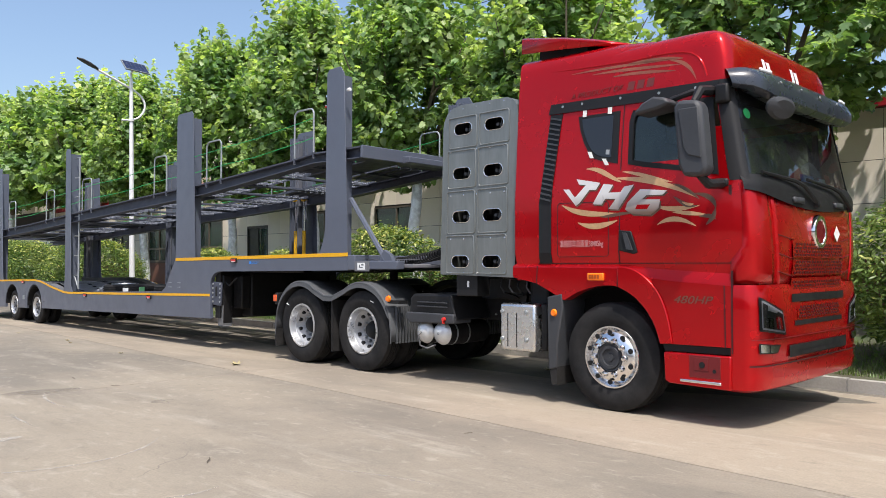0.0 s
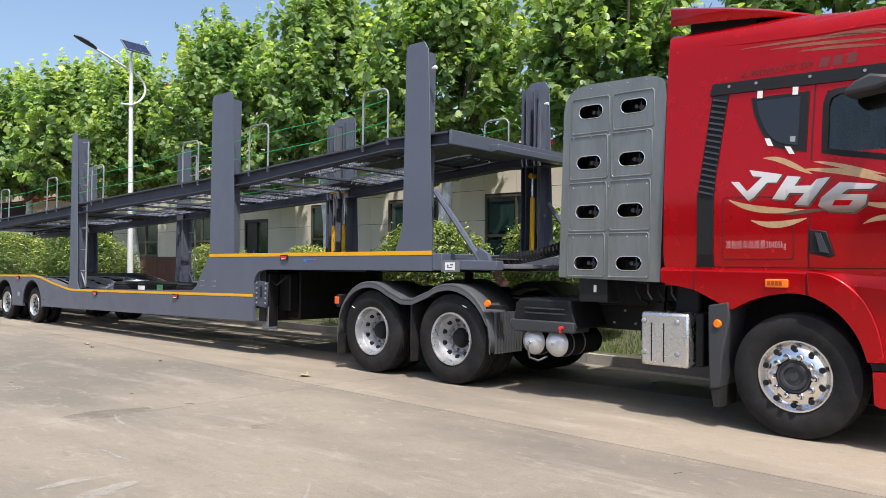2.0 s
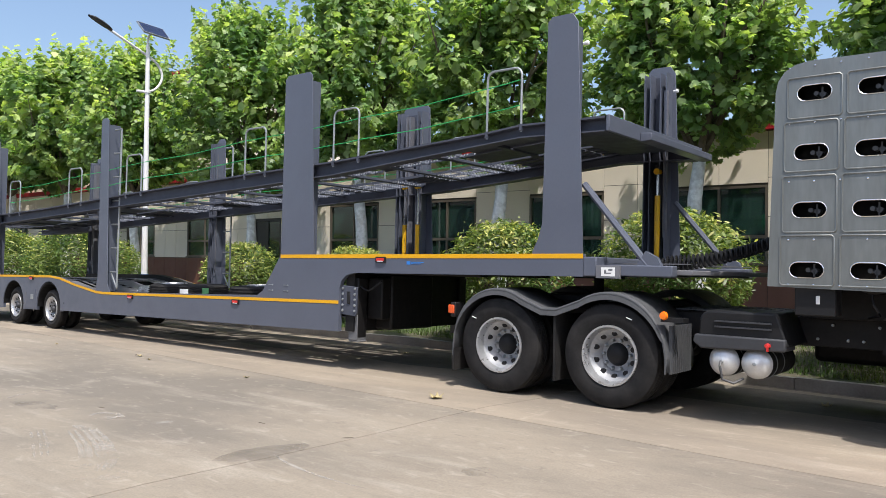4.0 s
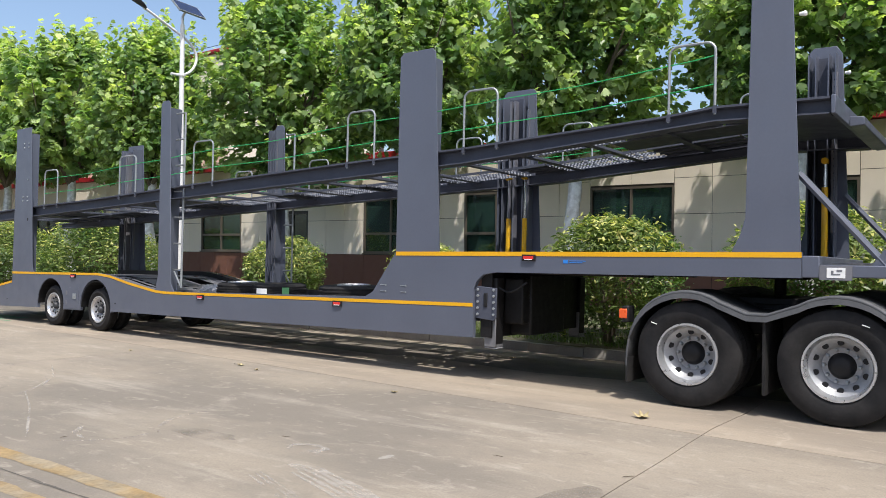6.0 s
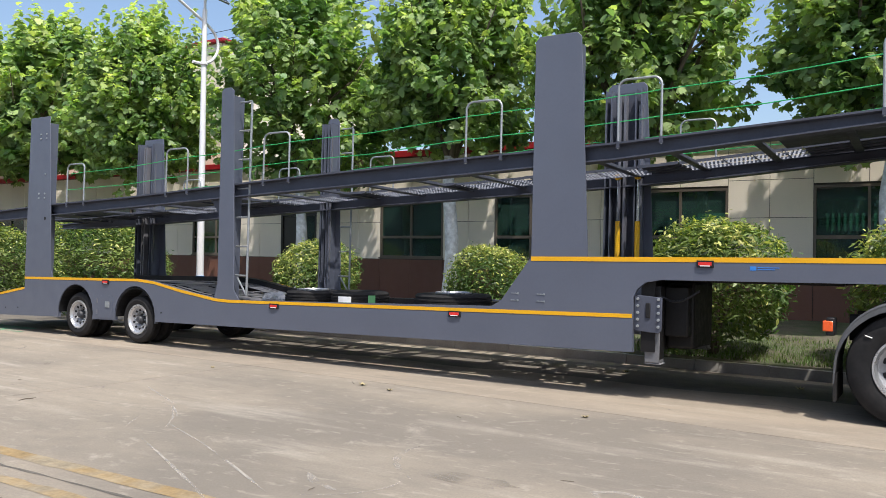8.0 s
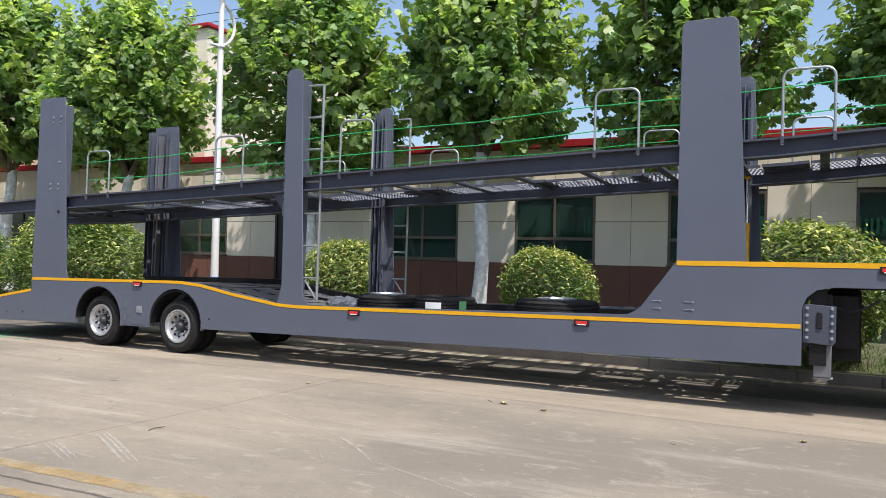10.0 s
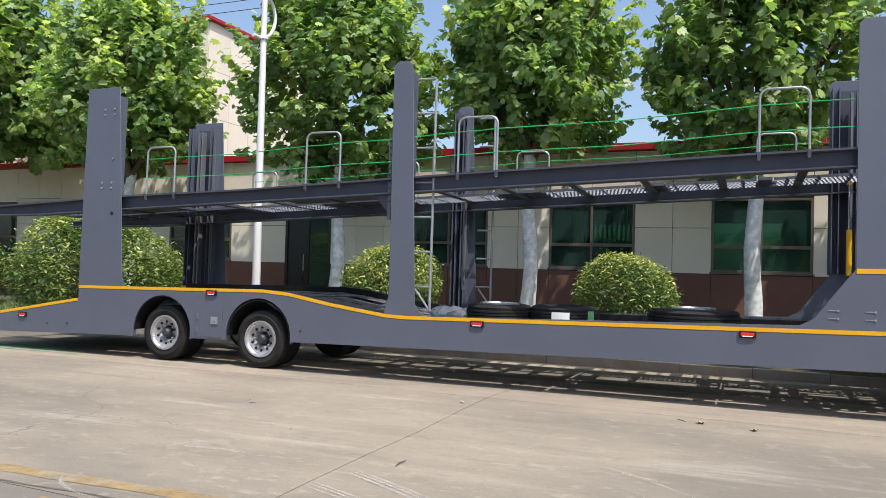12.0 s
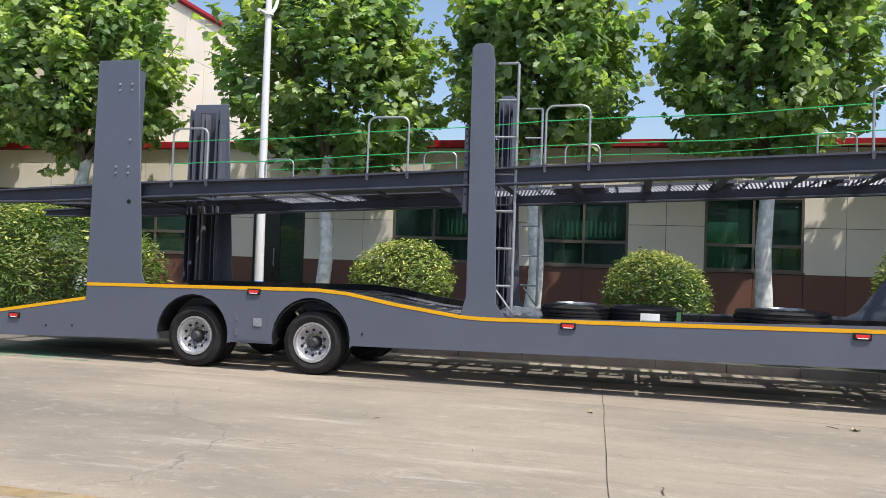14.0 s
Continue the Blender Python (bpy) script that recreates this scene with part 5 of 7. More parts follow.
    step = part("step_box", mirrored(prism([(-5.965, 0.615), (-5.975, 0.365), (-6.02, 0.345), (-6.575, 0.335), (-6.58, 0.62)], FX - 0.012, FX + 0.30), flip), M_RED, tractor, "red entry step panel", bevel=0.014)
    part("tread", mirrored(box(FX - 0.03, FX + 0.2, -6.50, -6.13, 0.372, 0.398), flip), M_ALU, step, "shiny step tread", bevel=0.006)
    part("socket_plate", mirrored(box(FX - 0.016, FX, -6.49, -6.21, 0.42, 0.607), flip), M_REDLINE, step, bevel=0.004)
    part("socket_plate", mirrored(box(FX - 0.021, FX, -6.385, -6.255, 0.48, 0.59), flip), M_REDLINE, step, bevel=0.003)
    part("tow_hole", mirrored(join(lathe([(0, -0.026), (0.026, -0.026), (0.026, 0)], (FX, -6.33, 0.53), n=12), lathe([(0, -0.020), (0.016, -0.020), (0.016, 0)], (FX, -6.438, 0.485), n=12)), flip), M_BLACK, step)
    part("side_marker", mirrored(box(FX - 0.026, FX, -5.36, -5.176, 1.23, 1.30), flip), M_ORANGE, fender, "orange side marker lamp", bevel=0.010)
    part("marker_ribs", mirrored(join(*[box(FX - 0.028, FX - 0.02, y - 0.012, y + 0.012, 1.248, 1.282) for y in (-5.21, -5.24, -5.27, -5.30)]), flip), M_AMBER, fender)
    liner = ARCH_IN + [(-5.96, 0.5)]
    xa, xb = FX + 0.10, FX + 0.46
    part("arch_liner", mirrored(shell([[(xa, y, z + 0.01) for y, z in liner], [(xb, y, z + 0.01) for y, z in liner]]), flip), M_BLACK, tractor, solid=0.01)
    mg = part("front_mudguard", mirrored(prism([(-4.685, 1.06), (-4.87, 1.10), (-4.875, 0.96), (-4.81, 0.62), (-4.80, 0.36), (-4.70, 0.335), (-4.69, 0.55)], FX - 0.005, FX + 0.38), flip), M_GREYPLASTIC, tractor, bevel=0.015)
    part("mudflap", mirrored(prism([(-4.705, 0.36), (-4.80, 0.38), (-4.79, 0.19), (-4.735, 0.185)], FX + 0.005, FX + 0.36), flip), M_RUBBER, mg)
    part("marker", mirrored(lathe([(0, -0.02), (0.03, -0.018), (0.038, 0.0)], (FX - 0.006, -4.773, 0.905), n=16), flip), M_ORANGE, mg, smooth=True)
    # mirrors
    mir = part("wing_mirror", mirrored(prism([(-6.245, 2.69), (-6.285, 2.20), (-6.33, 2.105), (-6.50, 2.095), (-6.54, 2.15), (-6.495, 2.66), (-6.46, 2.72), (-6.29, 2.74)], -0.50, -0.34), flip), M_GREYPLASTIC, tractor, "large dark grey wing mirror", bevel=0.05)
    part("cover_panel", mirrored(prism([(-6.30, 2.66), (-6.345, 2.34), (-6.385, 2.275), (-6.50, 2.24), (-6.475, 2.66)], -0.514, -0.498), flip), M_GREYPLASTIC, mir, bevel=0.012)
    for pts in ([(-0.42, -6.40, 2.72), (-0.36, -6.42, 2.82), (-0.12, -6.40, 2.86)], [(-0.42, -6.44, 2.11), (-0.34, -6.48, 2.04), (-0.14, -6.50, 2.06)]):
        part("mirror_arm", mirrored(tube(pts, [0.03, 0.04, 0.045], 8), flip), M_BLACK, mir, smooth=True)
    part("arm_root", mirrored(box(-0.15, -0.05, -6.56, -6.44, 2.74, 2.90), flip), M_BLACK, mir, bevel=0.02)
    part("arm_root", mirrored(box(-0.17, -0.10, -6.56, -6.42, 2.03, 2.10), flip), M_BLACK, mir, bevel=0.02)
    km = part("kerb_mirror", mirrored(prism([(-5.82, 2.69), (-5.83, 2.73), (-5.90, 2.79), (-6.0, 2.83), (-6.12, 2.805), (-6.16, 2.75), (-6.06, 2.715)], -0.40, -0.14), flip), M_GREYPLASTIC, tractor, "dark grey kerb mirror over the door", bevel=0.025)
    part("arm", mirrored(tube([(-0.22, -6.08, 2.81), (-0.22, -6.28, 2.85), (-0.15, -6.42, 2.86)], 0.025, 8), flip), M_BLACK, km, smooth=True)

# round front mirror on the near corner
fm_geo = lathe([(0.0, -0.02), (0.12, -0.015), (0.155, 0.01), (0.14, 0.05), (0.0, 0.06)], (0, 0, 0), "z", 28)
fm_turn = Matrix.Translation((0.12, -6.90, 2.665)) @ Euler((radians(-62), radians(8), radians(-18))).to_matrix().to_4x4() @ Matrix.Diagonal((1.0, 0.62, 1.0, 1))
fm = part("front_mirror", ([tuple(fm_turn @ Vector(v)) for v in fm_geo[0]], fm_geo[1]), M_GREYPLASTIC, tractor, "oval dark grey front mirror", smooth=True)
part("bracket", tube([(0.15, -6.88, 2.70), (0.17, -6.80, 2.78), (0.20, -6.68, 2.87)], 0.02, 8), M_BLACK, fm, smooth=True)

# roof deflector
rows = []
for y, z, w, h in ((-5.45, 3.50, 0.98, 0.02), (-5.1, 3.60, 1.06, 0.07), (-4.75, 3.68, 1.10, 0.12), (-4.27, 3.765, 1.13, 0.17)):
    rows.append([(CX - w, y, z - h), (CX - w, y, z - 0.02), (CX - w + 0.04, y, z), (CX + w - 0.04, y, z), (CX + w, y, z - 0.02), (CX + w, y, z - h)])
part("roof_deflector", shell(rows), M_RED, tractor, "red roof air deflector", smooth=True, solid=0.02)
part("roof_rear", shell([[(CX - w, y, z) for w, z in prof] + [(CX + w, y, z) for w, z in reversed(prof)] for y, prof in (
    (-4.265, ((1.163, 3.24), (1.155, 3.38), (1.135, 3.47), (1.08, 3.515), (0.9, 3.53))), (-4.8, ((1.163, 3.24), (1.150, 3.37), (1.125, 3.45), (1.06, 3.50), (0.9, 3.53))),
    (-5.3, ((1.163, 3.24), (1.145, 3.36), (1.11, 3.44), (1.04, 3.495), (0.9, 3.53))), (-5.75, ((1.155, 3.24), (1.125, 3.35), (1.07, 3.42), (0.98, 3.46), (0.88, 3.485))))]), M_RED, body, smooth=True)
part("deflector_foot", box(CX - 1.0, CX + 1.0, -5.0, -4.4, 3.45, 3.64), M_BLACK, tractor)

# nose: grille, bumper and lamps
rows = []
for z, ins, yb, d in ((0.325, 0.03, -6.55, 0.215), (0.345, 0.005, -6.56, 0.24), (0.44, -0.012, -6.565, 0.255), (0.52, -0.004, -6.565, 0.24), (0.60, -0.012, -6.57, 0.25), (0.80, -0.014, -6.575, 0.255), (1.00, -0.012, -6.575, 0.255), (1.16, -0.012, -6.575, 0.25), (1.21, 0.0, -6.57, 0.235)):
    hw = HW - ins
    row = [(CX - hw, -6.585 if z > 0.3 else -6.5, z)]
    for i in range(27):
        th = math.pi * i / 26
        u = -math.copysign(abs(math.cos(th)) ** (2 / NOSE_P), math.cos(th))
        row.append((CX + hw * u, yb - d * max(math.sin(th), 0) ** (2 / NOSE_P), z))
    row.append((CX + hw, -6.585 if z > 0.3 else -6.5, z))
    rows.append(row)
bumper = part("bumper", shell(rows, True), M_RED, tractor, "red painted front bumper", smooth=True)
for z0, z1 in ((1.44, 1.59), (1.285, 1.415), (1.14, 1.262)):
    gr = part("grille", nose_patch(0.48, 1.72, z0, z1, 0.026, 24, 3), M_RED, tractor, "red honeycomb grille bar", smooth=True)
    part("mesh", join(*[nose_patch(x - 0.019, x + 0.019, z - 0.009, z + 0.009, 0.029, 1, 1) for i, z in enumerate(np.arange(z0 + 0.022, z1 - 0.01, 0.031)) for x in np.arange(0.53 + 0.03 * (i % 2), 1.69, 0.06)]), M_SEAM, gr)


def bump_patch(x0, x1, z0, z1, off, nx=12, nz=3):
    """A patch on the bumper's skin between two heights."""
    rows = []
    for j in range(nz + 1):
        row = []
        for i in range(nx + 1):
            x = x0 + (x1 - x0) * i / nx
            z = z0 + (z1 - z0) * j / nz
            u = min(abs(x - CX) / (HW + 0.012), 1.0)
            row.append((x - off * 0.5 * (1 if x < CX - 0.9 else (-1 if x > CX + 0.9 else 0)), -6.575 - 0.255 * (1 - u ** NOSE_P) ** (1 / NOSE_P) - off, z))
        rows.append(row)
    return shell(rows)


def bump_quad(corners, off, n=8):
    """A patch on the bumper's skin between four (x, z) corners: top left, top right, bottom right, bottom left."""
    (ax, az), (bx, bz), (cx, cz), (dx, dz) = corners
    rows = []
    for j in range(n + 1):
        v, row = j / n, []
        for i in range(n + 1):
            u = i / n
            x = (1 - v) * ((1 - u) * dx + u * cx) + v * ((1 - u) * ax + u * bx)
            z = (1 - v) * ((1 - u) * dz + u * cz) + v * ((1 - u) * az + u * bz)
            q = min(abs(x - CX) / (HW + 0.012), 1.0)
            row.append((x - off * 0.5 * (1 if x < CX - 0.9 else (-1 if x > CX + 0.9 else 0)), -6.575 - 0.255 * (1 - q ** NOSE_P) ** (1 / NOSE_P) - off, z))
        rows.append(row)
    return shell(rows)


part("grille_gap", bump_patch(0.46, 1.74, 1.055, 1.125, 0.004), M_BLACK, bumper, smooth=True)
lg = part("lower_grille", bump_patch(0.58, 1.62, 0.905, 1.02, 0.004), M_RED, tractor, "red honeycomb lower grille", smooth=True)
part("mesh", join(*[bump_patch(x - 0.019, x + 0.019, z - 0.009, z + 0.009, 0.008, 1, 1) for i, z in enumerate((0.925, 0.953, 0.981, 1.006)) for x in np.arange(0.62 + 0.03 * (i % 2), 1.60, 0.06)]), M_SEAM, lg)
part("grille_gap", bump_patch(0.52, 1.68, 0.85, 0.893, 0.004), M_BLACK, bumper, smooth=True)
part("air_intake", bump_patch(0.40, 1.80, 0.585, 0.69, 0.006), M_BLACK, bumper, smooth=True)
part("bumper_crease", bump_patch(-0.14, 2.34, 0.538, 0.550, 0.004, 30, 1), M_SEAM, bumper, smooth=True)
part("bumper_crease", bump_patch(-0.13, 2.33, 0.755, 0.765, 0.004, 30, 1), M_REDLINE, bumper, smooth=True)
part("tow_step", bump_patch(0.6, 1.6, 0.60, 0.63, 0.02), M_BLACK, bumper, smooth=True)
for flip in (False, True):
    def fl(g, flip=flip):
        return ([(x if not flip else 2 * CX - x, y, z) for x, y, z in g[0]], g[1])
    hl = part("headlight", fl(bump_quad(((-0.075, 1.115), (0.275, 0.99), (0.335, 0.782), (-0.065, 0.832)), 0.006)), M_BLACK, tractor, "angular headlight in black housing", smooth=True)
    part("reflector", fl(bump_quad(((0.0, 0.945), (0.12, 0.93), (0.12, 0.845), (0.0, 0.85)), 0.010)), M_CHROME, hl, smooth=True)
    part("reflector", fl(bump_quad(((0.15, 0.965), (0.25, 0.925), (0.27, 0.83), (0.17, 0.84)), 0.010)), M_CHROME, hl, smooth=True)
    part("reflector", fl(bump_quad(((0.03, 1.04), (0.18, 0.99), (0.17, 0.97), (0.03, 1.0)), 0.010)), M_STEEL, hl, smooth=True)
    part("projector", fl(join(*[lathe([(0, -0.02), (0.022, -0.015), (0.034, 0.0), (0.04, 0.02)], (x, -6.775 - yo, z), "y", 20) for x, z, yo in ((0.06, 0.90, 0.0), (0.205, 0.89, 0.035))])), M_CHROME, hl, smooth=True)
    part("light_strip", fl(join(bump_quad(((-0.05, 1.085), (-0.035, 1.08), (-0.03, 0.86), (-0.045, 0.86)), 0.012), bump_quad(((-0.04, 1.085), (0.25, 0.98), (0.25, 0.962), (-0.04, 1.066)), 0.012),
                                bump_quad(((0.25, 0.975), (0.268, 0.97), (0.315, 0.81), (0.297, 0.81)), 0.012), bump_quad(((-0.04, 0.862), (0.30, 0.815), (0.30, 0.80), (-0.04, 0.847)), 0.012))), M_PALE, hl)
    part("lens", fl(bump_quad(((-0.075, 1.115), (0.275, 0.99), (0.335, 0.782), (-0.065, 0.832)), 0.03)), G_LENS, hl, smooth=True)
    fg = part("fog_lamp", fl(bump_quad(((-0.075, 0.73), (0.235, 0.705), (0.18, 0.638), (-0.068, 0.645)), 0.006)), M_BLACK, tractor, "small fog lamp in a black bezel", smooth=True)
    part("reflector", fl(join(bump_quad(((-0.06, 0.722), (0.05, 0.713), (0.05, 0.650), (-0.055, 0.655)), 0.010), bump_quad(((0.065, 0.711), (0.215, 0.70), (0.17, 0.646), (0.065, 0.649)), 0.010))), M_CHROME, fg, smooth=True)
emb = part("badge", lathe([(0.0, -6.862), (0.11, -6.862), (0.115, -6.875), (0.15, -6.875), (0.158, -6.85), (0.158, -6.82)], (CX, 0.02, 1.675), "y", 40), M_CHROME, tractor, "round chrome badge", smooth=True)
for k in range(-3, 4):
    h = 0.1 * math.cos(k * 0.42)
    part("bar", box(CX + 0.03 * k - 0.006, CX + 0.03 * k + 0.006, -6.858, -6.842, 1.675 - h, 1.675 + h), M_REDLINE, emb)
part("diamond", nose_patch(1.48, 1.50, 1.59, 1.745, 0.027, 2, 4, lambda t: (1.56 - 0.085 * (1 - abs(2 * t - 1)), 1.56 + 0.085 * (1 - abs(2 * t - 1)))), M_WHITE, body)
# wipers
for x in (0.25, 1.15):
    wp = part("wiper", tube([nose_pt(x - 0.2, 2.15, 0.03), nose_pt(x + 0.35, 2.11, 0.05), nose_pt(x + 0.5, 2.07, 0.06), nose_pt(x + 0.78, 1.93, 0.055)], [0.014, 0.017, 0.017, 0.02], 6), M_BLACK, tractor, smooth=True)
    part("pivot", lathe([(0.0, -0.03), (0.03, -0.02), (0.035, 0.02)], Vector(nose_pt(x + 0.78, 1.925, 0.05)), "y", 14), M_BLACK, wp, smooth=True)

# decals of the flank
def swoosh(pts, w):
    """A strip through (y, z) points that swells in the middle and ends in tips."""
    n = len(pts)
    up, lo = [], []
    for i, (y, z) in enumerate(pts):
        k = w * math.sin(math.pi * min(max(i / (n - 1), 0.02), 0.98)) ** 0.7
        up.append((y, z + k)), lo.append((y, z - k))
    return up + lo[::-1]


def bez(a, b, c, d, n=14):
    return [tuple((1 - t) ** 3 * a[i] + 3 * t * (1 - t) ** 2 * b[i] + 3 * t * t * (1 - t) * c[i] + t ** 3 * d[i] for i in (0, 1)) for t in [j / n for j in range(n + 1)]]


flames = [swoosh(bez((-5.14, 2.30), (-5.30, 2.30), (-5.40, 2.20), (-5.53, 2.145)), 0.026), swoosh(bez((-5.45, 2.185), (-5.75, 2.16), (-6.0, 2.11), (-6.27, 1.96)), 0.026),
          swoosh(bez((-5.54, 2.24), (-5.70, 2.215), (-5.86, 2.15), (-6.05, 2.105)), 0.018), swoosh(bez((-4.86, 1.965), (-5.0, 1.88), (-5.2, 1.85), (-5.50, 1.855)), 0.028),
          swoosh(bez((-5.05, 1.785), (-5.2, 1.72), (-5.33, 1.74), (-5.49, 1.79)), 0.028), swoosh(bez((-5.88, 1.905), (-6.0, 1.86), (-6.12, 1.86), (-6.30, 1.885)), 0.022),
          swoosh(bez((-5.90, 1.735), (-6.0, 1.795), (-6.12, 1.80), (-6.27, 1.71)), 0.022), swoosh(bez((-6.05, 1.84), (-6.15, 1.83), (-6.25, 1.82), (-6.38, 1.80)), 0.018)]
for p in flames:
    part("flame_decal", side_plate(p, 0.0, 0.002), M_GOLD, body, "gold flame decal")
beak = [swoosh(bez((-6.26, 1.99), (-6.46, 1.97), (-6.52, 1.82), (-6.36, 1.72)), 0.032), swoosh(bez((-6.06, 1.975), (-6.12, 1.93), (-6.18, 1.875), (-6.28, 1.885)), 0.020), swoosh(bez((-6.30, 1.79), (-6.38, 1.80), (-6.42, 1.79), (-6.45, 1.76)), 0.018),
        swoosh(bez((-5.30, 1.83), (-5.42, 1.83), (-5.52, 1.86), (-5.66, 1.85)), 0.016), swoosh(bez((-6.05, 2.09), (-6.15, 2.06), (-6.24, 2.0), (-6.30, 1.94)), 0.018)]
for p in beak:
    part("decal_shadow", side_plate(p, 0.0, 0.0024), M_DECAL, body)
part("decal_eye", side_plate(swoosh(bez((-6.14, 1.925), (-6.18, 1.90), (-6.22, 1.895), (-6.25, 1.90)), 0.012), 0.003, 0.001), M_GOLD, body)
# slanted model mark: a hooked first letter, a two-stemmed one and a looped digit
strokes = [[(-5.03, 2.21), (-5.30, 2.155), (-5.255, 2.09), (-5.18, 2.095), (-5.07, 1.975), (-5.025, 1.95), (-4.875, 2.12), (-4.945, 2.115), (-5.015, 2.03), (-5.14, 2.145), (-5.06, 2.155)],
           [(-5.34, 2.14), (-5.445, 2.125), (-5.32, 1.945), (-5.22, 1.955)], [(-5.565, 2.10), (-5.665, 2.11), (-5.50, 1.89), (-5.395, 1.90)], [(-5.395, 2.055), (-5.535, 2.05), (-5.50, 1.99), (-5.35, 2.0)],
           [(-5.735, 2.065), (-6.0, 2.035), (-5.955, 2.0), (-5.795, 2.005), (-5.745, 1.97), (-5.93, 1.96), (-5.92, 1.885), (-5.835, 1.825), (-5.65, 1.84), (-5.575, 1.885), (-5.60, 1.95)]]
loop = [(-5.70, 1.925), (-5.83, 1.92), (-5.80, 1.88), (-5.68, 1.885)]
part("model_mark", join(*[side_plate([(y - 0.012, z - 0.014) for y, z in p], 0.0, 0.0022) for p in strokes]), M_DECAL, body)
part("model_mark", join(*[side_plate(p, 0.0024, 0.002) for p in strokes]), M_SILVERDECAL, body, "white and brown slanted model mark on the door")
part("model_mark", side_plate(loop, 0.0046, 0.001), M_RED, body)
roofd = [swoosh(bez((-4.92, 3.262), (-5.3, 3.26), (-5.7, 3.235), (-6.11, 3.205)), 0.012), swoosh(bez((-5.17, 3.215), (-5.45, 3.215), (-5.8, 3.175), (-6.10, 3.15)), 0.014), swoosh(bez((-5.40, 3.155), (-5.6, 3.16), (-5.85, 3.13), (-6.05, 3.10)), 0.014),
         swoosh(bez((-5.55, 3.25), (-5.8, 3.245), (-6.0, 3.225), (-6.12, 3.20)), 0.018), swoosh(bez((-6.0, 3.20), (-6.16, 3.17), (-6.22, 3.07), (-6.25, 2.985)), 0.022)]
for p in roofd:
    part("roof_decal", side_plate(p, 0.0, 0.002), M_GOLD2, body)
for y in (-5.56, -5.66, -5.76):
    part("brand_bar", side_plate([(y, 3.0), (y - 0.07, 2.997), (y - 0.09, 3.075), (y - 0.02, 3.078)], 0.0, 0.002), M_DECAL2, body)
for x, z in ((0.60, 3.14), (1.25, 3.16)):
    part("roof_mark", nose_patch(0, 1, z - 0.075, z + 0.075, 0.004, 4, 3, lambda t, x=x: (x - 0.075 - 0.02 * t, x - 0.012 - 0.02 * t)), M_WHITE, body)
    part("roof_mark", nose_patch(0, 1, z - 0.06, z + 0.06, 0.004, 4, 3, lambda t, x=x: (x + 0.012 - 0.02 * t, x + 0.085 - 0.02 * t)), M_WHITE, body)


def text_plate(body_text, y, z, size, off, material, parent, shear=0.0, name="writing", width=1.0):
    """Letters on the near flank, reading towards -y."""
    cu = bpy.data.curves.new(name, "FONT")
    cu.body, cu.size, cu.shear, cu.extrude = body_text, size, shear, 0.0015
    tmp = bpy.data.objects.new("tmp_text", cu)
    scene.collection.objects.link(tmp)
    dg = bpy.context.evaluated_depsgraph_get()
    me = bpy.data.meshes.new_from_object(tmp.evaluated_get(dg))
    bpy.data.objects.remove(tmp)
    me.transform(Matrix(((0, 0, -1, 0), (-width, 0, 0, 0), (0, 1, 0, 0), (0, 0, 0, 1))))
    for v in me.vertices:
        v.co += Vector((side_x(z) - off, y, z))
    me.materials.clear()
    me.materials.append(material)
    ob = part(name, me, material, parent)
    return ob


text_plate("A PRODUCT OF", -4.93, 3.012, 0.07, 0.004, M_DECAL2, body, 0.3, width=1.15)
text_plate("480HP", -6.055, 1.045, 0.095, 0.0475, M_DECAL, body, 0.3, width=1.35)
text_plate("准拖挂车总质量38405kg", -4.835, 1.555, 0.075, 0.003, M_PINK, body, 0.0, width=0.64)

# gas-tank cabinet behind the cab
XP = -0.08
cab_poly = [(-3.09, 1.27), (-3.145, 2.94), (-3.165, 3.03), (-3.215, 3.105), (-3.30, 3.155), (-3.41, 3.175), (-4.10, 3.165), (-4.18, 3.135), (-4.235, 3.07), (-4.255, 2.96), (-4.195, 1.245)]
HOLES = [(y, z) for z, ya, yb in ((2.905, -3.455, -3.92), (2.406, -3.432, -3.90), (1.92, -3.42, -3.885), (1.416, -3.403, -3.872)) for y in (ya, yb)]


def pill(y, z, a=0.136, b=0.066, n=8):
    return [(y + (a - b) + b * math.cos(t), z + b * math.sin(t)) for t in np.linspace(-math.pi / 2, math.pi / 2, n)] + [(y - (a - b) - b * math.cos(t), z - b * math.sin(t)) for t in np.linspace(-math.pi / 2, math.pi / 2, n)]


def holed_sheet(poly, holes, x):
    bm = bmesh.new()
    for loop in [poly] + holes:
        vs = [bm.verts.new((x, y, z)) for y, z in loop]
        for i in range(len(vs)):
            bm.edges.new((vs[i], vs[(i + 1) % len(vs)]))
    bmesh.ops.triangle_fill(bm, edges=bm.edges[:], use_beauty=True, use_dissolve=False)
    bm.verts.index_update()
    out = ([tuple(v.co) for v in bm.verts], [tuple(v.index for v in f.verts) for f in bm.faces])
    bm.free()
    return out


